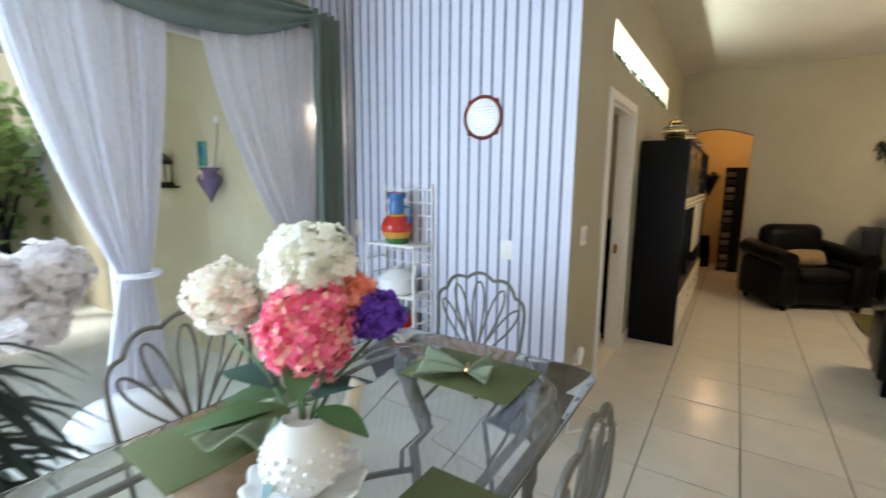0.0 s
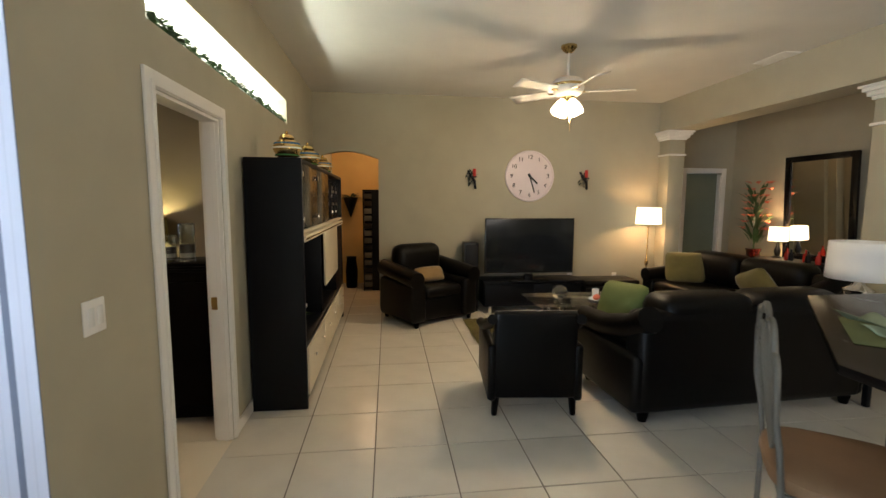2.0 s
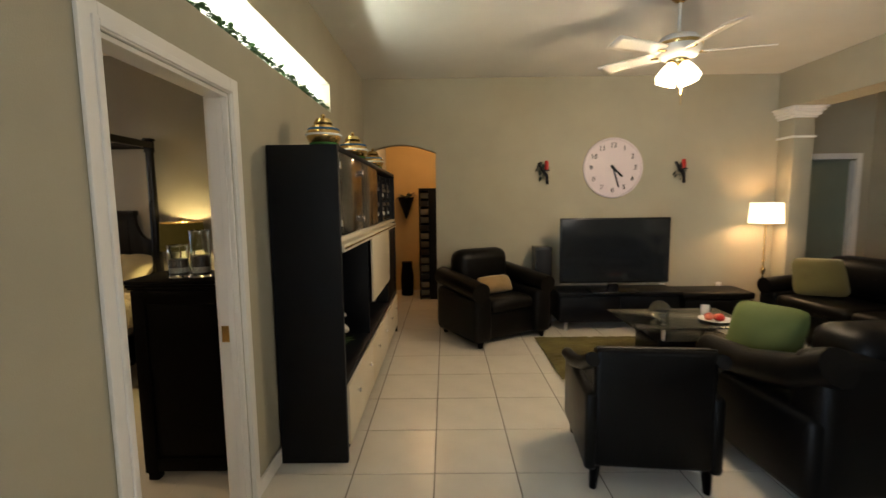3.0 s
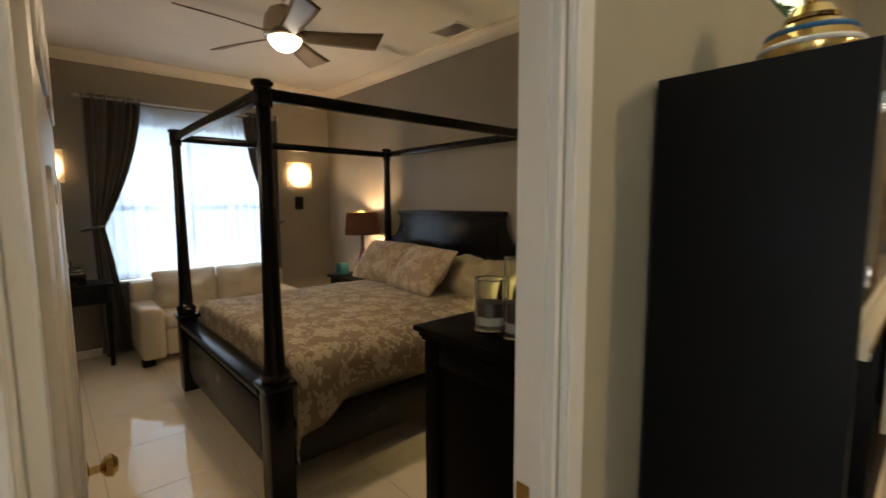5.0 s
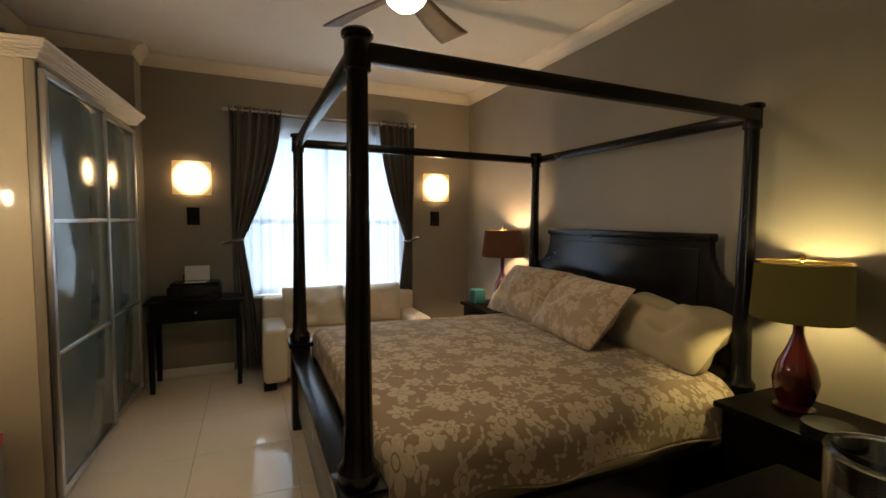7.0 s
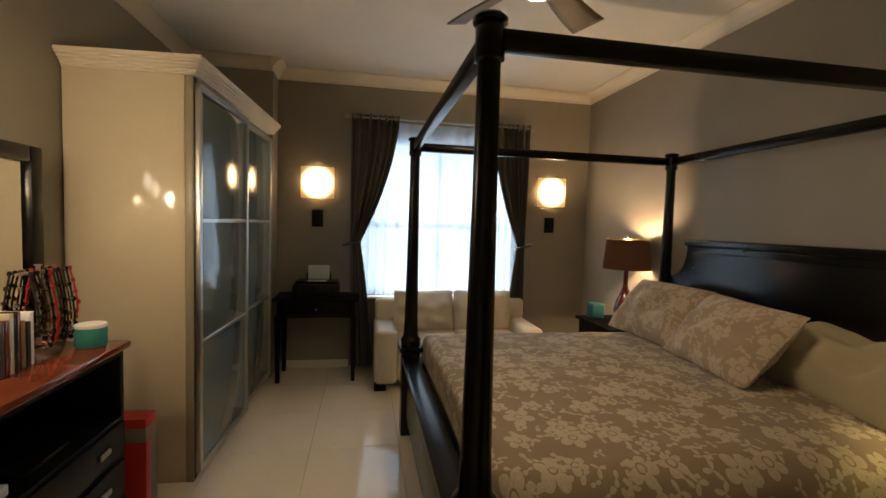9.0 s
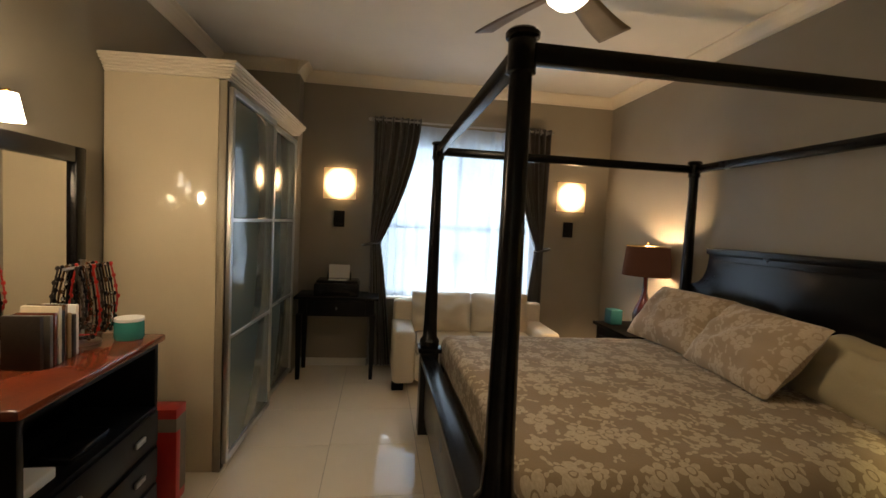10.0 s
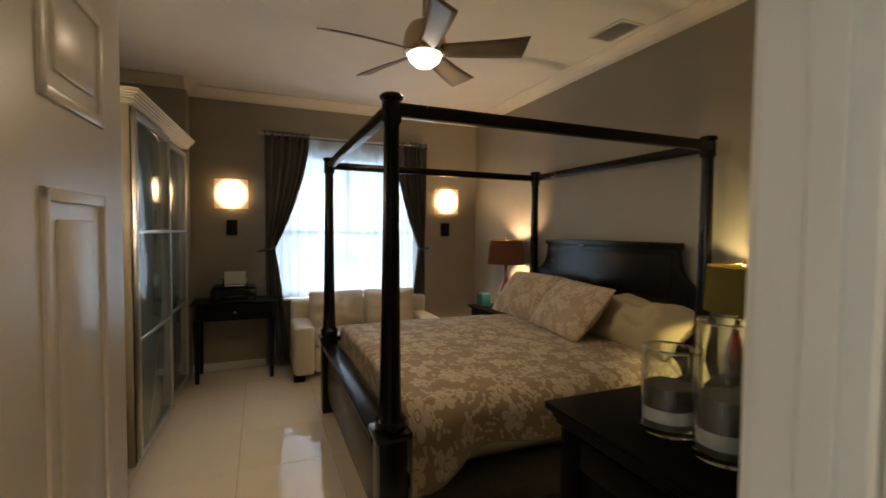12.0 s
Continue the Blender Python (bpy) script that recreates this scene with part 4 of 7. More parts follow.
sp = thing("speaker", (1.72, 7.32, 0), "tall slim black loudspeaker behind the television", "loudspeaker")
part("cabinet", box((-0.10, -0.12, 0), (0.10, 0.12, 0.98), 0.008), M["tv"], sp)
part("grille", box((-0.09, -0.126, 0.05), (0.09, -0.121, 0.95), 0.002), M["black"], sp)

# coffee table with glass top, rug
def shag(x0, x1, y0, y1):
    me = Mesh()
    me.grid(lambda u, v: (x0 + (x1 - x0) * u, y0 + (y1 - y0) * v, 0.018 + 0.012 * noise.noise(Vector((u * 40, v * 40, 0))) + 0.006 * noise.noise(Vector((u * 120, v * 120, 5)))), 110, 90)
    return me
tagged(part("rug", shag(1.52, 3.9, 5.55, 6.75), M["rug"]), "olive green shag rug under the coffee table", "rug")
ct = thing("coffee_table", pose(2.72, 5.98, 0.02, 0, 0, 0), "low black coffee table with a floating glass top", "coffee table")
part("glass_top", box((-0.55, -0.36, 0.40), (0.55, 0.36, 0.412), 0.004), M["smoke"], ct)
part("lower_box", box((-0.30, -0.24, 0), (0.42, 0.24, 0.26), 0.006), M["ebony"], ct)
for x in (-0.24, 0.36):
    for y in (-0.2, 0.2):
        part("post", Mesh().tube([(x, y, 0.26), (x, y, 0.40)], 0.018), M["metal"], ct)
single("glass_globe", Mesh().blob((2.52, 5.95, 0.433 + 0.085), (0.09, 0.09, 0.085), 12), M["smoke"], "round smoked glass globe on the coffee table", "ornament")
pl = thing("fruit_plate", (2.98, 5.85, 0.433), "white plate with orange fruit slices", "plate")
part("plate", Mesh().lathe([(0.06, 0), (0.08, 0.006), (0.14, 0.018), (0.138, 0.022), (0.07, 0.010)], n=24), M["white_cer"], pl)
rng = random.Random(21)
for i in range(7):
    part("fruit", Mesh().blob((rng.uniform(-0.07, 0.07), rng.uniform(-0.06, 0.06), 0.04), (0.04, 0.03, 0.028), 6, rough=0.2, seed=i), M["orange" if i % 3 else "red"], pl)
single("mug", Mesh().lathe([(0.032, 0), (0.038, 0.01), (0.04, 0.09), (0.036, 0.09), (0.034, 0.015), (0.002, 0.012)], (3.02, 6.08, 0.433), 18), M["white_cer"], "small white mug on the coffee table", "mug")

# floor lamp
lm = thing("floor_lamp", (4.34, 7.19, 0), "brass floor lamp with a lit white drum shade", "floor lamp")
part("base", Mesh().lathe([(0.13, 0), (0.135, 0.015), (0.05, 0.03), (0.02, 0.06)], n=24), M["brass"], lm)
part("pole", Mesh().lathe([(0.010, 0.05), (0.010, 0.62), (0.022, 0.64), (0.028, 0.68), (0.014, 0.72), (0.010, 0.74), (0.010, 1.25)], n=12), M["brass"], lm)
def drum(r0, r1, z0, z1):
    return Mesh().grid(lambda u, v: ((r0 + (r1 - r0) * v) * math.cos(2 * math.pi * u), (r0 + (r1 - r0) * v) * math.sin(2 * math.pi * u), z0 + (z1 - z0) * v), 36, 3, closed_u=True)
solid(part("shade", drum(0.178, 0.162, 1.24, 1.48), M["shade"], lm), 0.003)

# clock and wall flowers on the north wall
ck = thing("wall_clock", (2.63, YC, 1.93), "large round pinkish white wall clock with black numerals", "clock")
rot = pose(0, 0, 0, 90, 0, 0)
part("rim", Mesh().tube([(0.355 * math.cos(2 * math.pi * i / 64), -0.02, 0.355 * math.sin(2 * math.pi * i / 64)) for i in range(64)], 0.016, 8, closed=True), M["clockface"], ck)
part("face", Mesh().lathe([(0.35, 0), (0.35, 0.018), (0.345, 0.02)], n=64, m=rot), M["clockface"], ck)
def word(text, size, m, mat, parent, name="numeral"):
    cu = bpy.data.curves.new(name, "FONT")
    cu.body, cu.size, cu.extrude, cu.align_x, cu.align_y = text, size, 0.0012, "CENTER", "CENTER"
    cu.materials.append(mat)
    o = new(name, cu)
    o.parent = parent
    o.matrix_basis = m
    return o
for i in range(1, 13):
    a = radians(90 - 30 * i)
    word(str(i), 0.085, pose(0.275 * math.cos(a), -0.0225, 0.275 * math.sin(a), 90, 0, 0), M["tv"], ck)
for ang, ln, wd_ in ((133, 0.16, 0.013), (163, 0.25, 0.009)):
    part("hand", Mesh().box((-wd_, -0.028, -0.04), (wd_, -0.025, ln), 0.001, pose(0, 0, 0, 0, ang, 0)), M["tv"], ck)
part("hub", Mesh().lathe([(0.02, 0), (0.02, 0.03)], n=14, m=rot), M["tv"], ck)
for x in (1.77, 3.46):
    sc = thing("wall_candle", (x, YC, 1.90), "dark wall candle holder with a red candle and leaves", "wall ornament", "candle holders beside the clock")
    s = -1 if x < 2 else 1
    part("holder", Mesh().tube([(-0.06, -0.03, 0.10), (-0.03, -0.05, 0.02), (0.03, -0.06, -0.05), (0.05, -0.03, -0.16)], 0.018, 8).box((-0.02, -0.09, 0.0), (0.06, -0.01, 0.015), 0.003), M["black"], sc)
    part("candle", Mesh().lathe([(0.024, 0.015), (0.024, 0.12), (0.02, 0.125)], (0.03, -0.05, 0), 14), M["red"], sc)
    me = Mesh()
    rng = random.Random(int(x * 10))
    for i in range(34):
        me.leaf((rng.uniform(-0.07, 0.05), -0.03, rng.uniform(-0.12, 0.10)), (rng.uniform(-1, 0.6), rng.uniform(-0.6, -0.1), rng.uniform(-1, 1)), rng.uniform(0.04, 0.08), 0.03)
    part("leaves", me, M["darkleaf"], sc)["kind"] = "stuff"
for x in (3.30, 4.02):
    o2 = thing("wall_outlet", (x, YC, 0.42), "white wall outlet low on the wall", "outlet", "outlets on the north wall")
    part("plate", box((-0.036, -0.006, -0.058), (0.036, 0, 0.058), 0.003), M["white"], o2)
    part("socket", box((-0.018, -0.009, -0.04), (0.018, -0.006, 0.04), 0.002), M["white_cer"], o2)

# ceiling fan with lit glass cups
lf_ = thing("ceiling_fan", (2.29, 5.345, ZL + 0.02), "white and brass ceiling fan with lit frosted glass cups", "ceiling fan")
part("canopy", Mesh().lathe([(0.02, -0.09), (0.05, -0.07), (0.075, -0.04), (0.075, -0.02)], n=20), M["brass"], lf_)
part("downrod", Mesh().tube([(0, 0, -0.32), (0, 0, -0.07)], 0.013), M["white_wood"], lf_)
part("motor", Mesh().lathe([(0.09, -0.49), (0.13, -0.47), (0.155, -0.42), (0.155, -0.37), (0.12, -0.33), (0.03, -0.31)], n=28), M["white_wood"], lf_)
part("brass_ring", Mesh().lathe([(0.157, -0.405), (0.160, -0.40), (0.160, -0.385), (0.157, -0.38)], n=28), M["brass"], lf_)
part("light_fitter", Mesh().lathe([(0.05, -0.56), (0.07, -0.54), (0.075, -0.50), (0.05, -0.49)], n=20), M["brass"], lf_)
for k in range(4):
    a = radians(20 + 90 * k)
    part("glass_cup", Mesh().lathe([(0.03, 0), (0.045, -0.03), (0.065, -0.09), (0.072, -0.13), (0.068, -0.13), (0.04, -0.03), (0.002, -0.012)], n=16, m=pose(0.058 * math.cos(a), 0.058 * math.sin(a), -0.535, 0, 0, math.degrees(a)) @ pose(0, 0, 0, 0, -26, 0)), M["bulb"], lf_)
part("pull_chain", Mesh().tube([(0.03, 0, -0.56), (0.03, 0, -0.82)], 0.003, 5), M["brass"], lf_)
for k in range(5):
    a = radians(-13 + 72 * k)
    bl = Mesh().grid(lambda u, v: (0.16 + 0.46 * u, (v - 0.5) * (0.105 + 0.03 * u), -0.44 + (v - 0.5) * 0.04), 8, 4, m=Matrix.Rotation(a, 4, "Z"))
    b_ = solid(part("blade", bl, M["white_wood"], lf_), 0.008)
    part("blade_iron", Mesh().box((0.10, -0.02, -0.452), (0.20, 0.02, -0.444), 0.002, Matrix.Rotation(a, 4, "Z")), M["brass"], b_)
vn = thing("ceiling_vent", pose(4.53, 5.39, ZL, 0, 0, 90), "white slatted ceiling air vent", "air vent")
part("frame", Mesh().box((-0.20, -0.09, -0.012), (0.20, -0.075, 0), 0.002).box((-0.20, 0.075, -0.012), (0.20, 0.09, 0), 0.002).box((-0.20, -0.075, -0.012), (-0.185, 0.075, 0), 0.002).box((0.185, -0.075, -0.012), (0.20, 0.075, 0), 0.002), M["white"], vn)
part("backing", box((-0.185, -0.075, -0.003), (0.185, 0.075, -0.001), 0), M["black"], vn)
for i in range(6):
    part("slat", box((-0.185, -0.07 + 0.024 * i, -0.011), (0.185, -0.056 + 0.024 * i, -0.006), 0.001), M["white"], vn)

# far side: mirror, console, lamp, flowers
fm = thing("floor_mirror", (6.50, 6.54, 0.75), "tall mirror in a wide black frame leaning over the console", "mirror")
tilt = pose(-0.02, 0, 0, 0, -3, 0)
fr = Mesh()
for a, b in (((-0.05, -0.52, 0), (-0.01, -0.43, 1.47)), ((-0.05, 0.43, 0), (-0.01, 0.52, 1.47)), ((-0.05, -0.43, 1.39), (-0.01, 0.43, 1.47)), ((-0.05, -0.43, 0), (-0.01, 0.43, 0.09))):
    fr.box(a, b, 0.008, tilt)
part("frame", fr, M["ebony"], fm)
part("mirror_glass", box((-0.032, -0.43, 0.09), (-0.026, 0.43, 1.39), 0, tilt), M["mirror"], fm)
cs = thing("console_table", (6.26, 6.55, 0), "narrow black console table under the mirror", "console table")
part("top", box((-0.20, -0.62, 0.71), (0.20, 0.62, 0.75), 0.005), M["black"], cs)
part("apron", box((-0.18, -0.58, 0.61), (0.18, 0.58, 0.71), 0.003), M["black"], cs)
for x in (-0.16, 0.16):
    for y in (-0.56, 0.56):
        part("leg", box((x - 0.025, y - 0.025, 0), (x + 0.025, y + 0.025, 0.61), 0.003), M["black"], cs)
cl = thing("table_lamp", (6.27, 6.98, 0.75), "black bottle table lamp with a lit white shade", "table lamp")
part("base", Mesh().lathe([(0.06, 0), (0.065, 0.01), (0.03, 0.03), (0.045, 0.10), (0.02, 0.18), (0.012, 0.30)], n=18), M["black"], cl)
solid(part("shade", drum(0.125, 0.12, 0.25, 0.45), M["shade"], cl), 0.003)
rng = random.Random(9)
for i in range(6):
    single("figurine_bottle", Mesh().lathe([(0.03, 0), (0.034, 0.02), (0.03, 0.10), (0.012, 0.13), (0.014, 0.17)], (6.16 + rng.uniform(-0.06, 0.06), 6.10 + 0.12 * i, 0.751), 12), M["redpot" if i % 2 else "black"], "small red and black bottle ornament on the console", "ornament", "ornaments on the console")
fa = thing("floral_arrangement", (6.22, 7.36, 0), "tall vase with orange lilies and long leaves", "flower arrangement")
part("vase", Mesh().lathe([(0.10, 0), (0.12, 0.05), (0.14, 0.45), (0.09, 0.78), (0.11, 0.85), (0.10, 0.85)], n=20), M["redglaze"], fa)
me, fo = Mesh(), Mesh()
for i in range(60):
    a = rng.uniform(0, 6.28)
    z = rng.uniform(0.85, 1.65)
    me.leaf((0.06 * math.cos(a), 0.06 * math.sin(a), z), (math.cos(a) * 0.6, math.sin(a), rng.uniform(0.4, 2.5)), rng.uniform(0.18, 0.40), 0.05, 0.25)
for i in range(70):
    a = rng.uniform(0, 6.28)
    c = (0.18 * math.cos(a) * 0.6, 0.22 * math.sin(a), 1.15 + 0.10 * (i % 8))
    fo.leaf(c, (math.cos(a * 3), math.sin(a * 3), 0.6), 0.14, 0.065, 0.3)
part("foliage", me, M["leaf"], fa)["kind"] = "stuff"
part("blossom", fo, M["orange"], fa)["kind"] = "stuff"
part("stem", Mesh().tube([(0, 0, 0.8), (0.02, 0.01, 1.4), (0.0, 0.06, 1.75)], 0.012, 6), M["leaf"], fa)
s3 = thing("light_switch", (6.50, 7.70, 1.2), "white light switch on the far wall", "light switch")
part("plate", box((-0.006, -0.036, -0.058), (0, 0.036, 0.058), 0.003), M["white"], s3)
part("rocker", box((-0.010, -0.016, -0.033), (-0.006, 0.016, 0.033), 0.002), M["white_cer"], s3)

# breakfast bar
br = thing("breakfast_bar", (0, 0, 0), "dark granite breakfast bar with a clipped corner", "counter")
poly = [(1.97, -1.2), (1.97, 2.29), (2.86, 3.25), (3.35, 3.25), (3.35, -1.2)]
def slab(poly, z0, z1, bevel):
    t = bmesh.new()
    a, b = [t.verts.new((x, y, z0)) for x, y in poly], [t.verts.new((x, y, z1)) for x, y in poly]
    t.faces.new(a[::-1])
    t.faces.new(b)
    for i in range(len(a)):
        j = (i + 1) % len(a)
        t.faces.new((a[i], a[j], b[j], b[i]))
    if bevel:
        bmesh.ops.bevel(t, geom=t.edges[:], offset=bevel, segments=2, affect="EDGES", profile=0.5)
    return Mesh().take(t)
part("countertop", slab(poly, 1.015, 1.05, 0.008), M["ebony"], br)
part("front_wall", slab([(2.30, -1.15), (2.30, 2.15), (3.0, 2.90), (3.30, 2.90), (3.30, -1.15)], 0.0, 1.014, 0), M["black"], br)
et = thing("end_table", (4.40, 4.15, 0), "small square dark end table beside the sofa", "end table")
part("tabletop", box((-0.24, -0.24, 0.52), (0.24, 0.24, 0.55), 0.005), M["black"], et)
part("shelf", box((-0.21, -0.21, 0.16), (0.21, 0.21, 0.18), 0.004), M["black"], et)
for x in (-0.20, 0.20):
    for y in (-0.20, 0.20):
        part("leg", box((x - 0.02, y - 0.02, 0), (x + 0.02, y + 0.02, 0.52), 0.003), M["black"], et)
bl_ = thing("table_lamp", (4.34, 4.20, 0.55), "crystal-footed table lamp with an unlit white shade", "table lamp")
part("base", Mesh().lathe([(0.07, 0), (0.072, 0.012), (0.025, 0.03), (0.02, 0.16), (0.05, 0.20), (0.10, 0.27), (0.105, 0.31), (0.04, 0.35), (0.012, 0.40)], n=18), M["chrome"], bl_)
solid(part("shade", drum(0.225, 0.215, 0.40, 0.70), M["paper_white"], bl_), 0.003)

def placemat(x, y, z, rot, w=0.46, d=0.32):
    single("placemat", Mesh().box((-w / 2, -d / 2, 0), (w / 2, d / 2, 0.004), 0.0015), M["olive"], "rectangular olive green cloth placemat", "placemat", "placemats", at=pose(x, y, z, 0, 0, rot))

def napkin(x, y, z, rot, seed=0):
    n_ = thing("napkin", pose(x, y, z, 0, 0, rot), "sage green napkin fanned out through a ring", "napkin", "napkins")
    def fan(sign):
        return lambda u, v: (sign * (0.01 + 0.17 * v) + 0.01 * math.sin(9 * u), (u - 0.5) * (0.03 + 0.25 * v ** 0.8), 0.016 + 0.03 * (1 - v) * 0.3 + 0.022 * v * (1 + math.sin(u * 13 + seed)) * 0.9 + 0.02 * v * (1 - v))
    for s, nm in ((1, "fan"), (-0.5, "tail")):
        solid(part(nm, Mesh().grid(fan(s), 28, 10), M["sagecloth"], n_), 0.003)
    part("ring", Mesh().tube([(0.0, 0.025 * math.cos(2 * math.pi * i / 16), 0.026 + 0.022 * math.sin(2 * math.pi * i / 16)) for i in range(16)], 0.006, 6, closed=True), M["brass"], n_)

placemat(2.16, 1.72, 1.051, 90)
placemat(2.16, 1.05, 1.051, 90)
placemat(2.50, 2.52, 1.051, 47)
napkin(2.46, 2.50, 1.055, 60, 1)
card = single("white_card", box((2.05, 1.32, 1.051), (2.11, 1.40, 1.056), 0.001), M["paper_white"], "small white card on the bar", "card")

def iron_chair(name, m, seat, label, group, rise=1.0, half=0.22):
    """Wrought-iron chair with a scalloped fan back; its front looks along -y."""
    c = thing(name, m, label, "chair", group)
    top = seat + 0.50
    def rim(u):
        x = half * math.cos(math.pi * (1 - u))
        z = seat + rise * (0.20 + 0.26 * math.sin(math.pi * u) ** 0.7)
        k = abs(math.sin(u * math.pi * 5))
        return (x * (1 + 0.05 * k), 0.22 + 0.05 * (z - seat), z + 0.028 * k)
    pts = [(-0.20, 0.20, 0.0), (-0.20, 0.20, seat), (-half + 0.005, 0.215, seat + 0.12 * rise)] + [rim(i / 40) for i in range(41)] + [(half - 0.005, 0.215, seat + 0.12 * rise), (0.20, 0.20, seat), (0.20, 0.20, 0.0)]
    part("back_frame", Mesh().tube(pts, 0.0095, 8), M["iron"], c)
    foot = Vector((0, 0.20, seat + 0.03))
    for k in range(5):
        u0, u1 = k / 5 + 0.015, (k + 1) / 5 - 0.015
        a, b = Vector(rim(u0)), Vector(rim(u1))
        mid = Vector(rim((k + 0.5) / 5))
        mid = foot + (mid - foot) * 0.90
        loop = []
        for i in range(17):
            s = i / 16
            ang = math.pi * s
            base = foot.lerp(mid, math.sin(ang) ** 0.7)
            wide = (b - a) * 0.42 * math.cos(ang) * math.sin(ang) ** 0.6 * -1
            loop.append(base + wide)
        part("back_loop", Mesh().tube(loop, 0.006, 6), M["iron"], c)
    part("seat_rail", Mesh().tube([(-0.20, 0.20, seat - 0.02), (-0.21, -0.20, seat - 0.02), (0.21, -0.20, seat - 0.02), (0.20, 0.20, seat - 0.02)], 0.010, 8, closed=True), M["iron"], c)
    part("seat", Mesh().blob((0, 0.0, seat + 0.005), (0.225, 0.225, 0.045), 14, 0.55), M["brownseat"], c, "brown suede seat pad")
    for s in (-1, 1):
        part("leg", Mesh().tube([(s * 0.21, -0.20, seat - 0.02), (s * 0.215, -0.215, seat * 0.5), (s * 0.235, -0.245, 0.0)], 0.011, 8), M["iron"], c)
        part("stretcher", Mesh().tube([(s * 0.22, -0.22, seat * 0.42), (s * 0.20, 0.20, seat * 0.42)], 0.007, 6), M["iron"], c)
    return c
iron_chair("bar_stool", pose(2.00, 2.25, 0, 0, 0, 54), 0.70, "pewter wrought-iron bar stool with a fan back", "bar stools", 1.08)
iron_chair("bar_stool", pose(1.66, 1.58, 0, 0, 0, 138), 0.74, "pewter wrought-iron bar stool with a fan back", "bar stools", 1.08)

# ---- bedroom ----
PX0, PX1, PY0, PY1 = -4.13, -2.205, 4.085, 6.14
bed = thing("canopy_bed", (0, 0, 0), "black four-poster canopy bed with a taupe floral quilt", "bed")
for x, y in ((PX1, PY0), (PX0, PY0), (PX0, PY1), (PX1 - 0.03, PY1)):
    prof = [(0.070, 0.655), (0.074, 0.70), (0.054, 0.73), (0.049, 0.85), (0.043, 1.2), (0.038, 1.6), (0.035, 2.0), (0.035, 2.03), (0.045, 2.035), (0.045, 2.06)]
    p = part("post", Mesh().lathe(prof, (x, y, 0), 16), M["ebony"], bed)
    part("foot_block", box((x - 0.065, y - 0.065, 0.0), (x + 0.065, y + 0.065, 0.62), 0.006), M["ebony"], p)
    part("collar", box((x - 0.085, y - 0.085, 0.62), (x + 0.085, y + 0.085, 0.655), 0.008), M["ebony"], p)
    part("head_block", Mesh().lathe([(0.041, 2.06), (0.043, 2.07), (0.043, 2.125), (0.040, 2.135)], (x, y, 0), 18), M["ebony"], p)
    part("cap", Mesh().lathe([(0.044, 2.135), (0.052, 2.139), (0.053, 2.152), (0.046, 2.160), (0.02, 2.164)], (x, y, 0), 18), M["ebony"], p)
for a, b in (((PX0, PY0), (PX1, PY0)), ((PX0, PY1), (PX1, PY1)), ((PX0, PY0), (PX0, PY1)), ((PX1, PY0), (PX1, PY1))):
    part("canopy_rail", box((min(a[0], b[0]) - 0.022 + (0.043 if a[0] != b[0] else 0), min(a[1], b[1]) - 0.022 + (0.043 if a[1] != b[1] else 0), 2.065),
                            (max(a[0], b[0]) + 0.022 - (0.043 if a[0] != b[0] else 0), max(a[1], b[1]) + 0.022 - (0.043 if a[1] != b[1] else 0), 2.125), 0.005), M["ebony"], bed)
fb = part("footboard", box((PX0 + 0.066, PY0 - 0.03, 0.14), (PX1 - 0.066, PY0 + 0.03, 0.56), 0.006), M["ebony"], bed)
part("cap_rail", box((PX0 + 0.086, PY0 - 0.07, 0.561), (PX1 - 0.086, PY0 + 0.05, 0.60), 0.01), M["ebony"], fb)
part("raised_panel", box((PX0 + 0.16, PY0 - 0.037, 0.20), (PX1 - 0.16, PY0 - 0.0305, 0.50), 0.004), M["ebony"], fb)
for x in (PX0, PX1):
    part("side_rail", box((x - 0.025, PY0 + 0.06, 0.16), (x + 0.025, PY1 - 0.06, 0.42), 0.008), M["ebony"], bed)
h = Mesh()
x0, x1 = PX0 + 0.05, PX1 - 0.05
o = [(x0, 0.3), (x0, 1.20)]
for i in range(7):
    a = radians(-90 + 90 * i / 6)
    o.append((x0 + 0.02 + 0.16 * math.sin(math.radians(15 * i)), 1.20 + 0.22 * (1 - math.cos(math.radians(15 * i)))))
o += [(x0 + 0.18, 1.47)]
o += [(-(px - (x0 + x1) / 2) + (x0 + x1) / 2, z) for px, z in o[::-1]]
h.extrude(o, 0.05, Matrix.Translation((0, PY1 - 0.0, 0)), 0.004)
h.box((x0 + 0.17, PY1 - 0.02, 1.44), (x1 - 0.17, PY1 + 0.06, 1.49), 0.01)
h.box((x0 + 0.24, PY1 - 0.012, 0.9), (x1 - 0.24, PY1 + 0.001, 1.40), 0.01)
part("headboard", h, M["ebony"], bed)

mat_ob = single("mattress", box((PX0 + 0.04, PY0 + 0.10, 0.36), (PX1 - 0.04, PY1 - 0.03, 0.68), 0.08), M["linen"], "deep cream mattress on the canopy bed", "mattress")

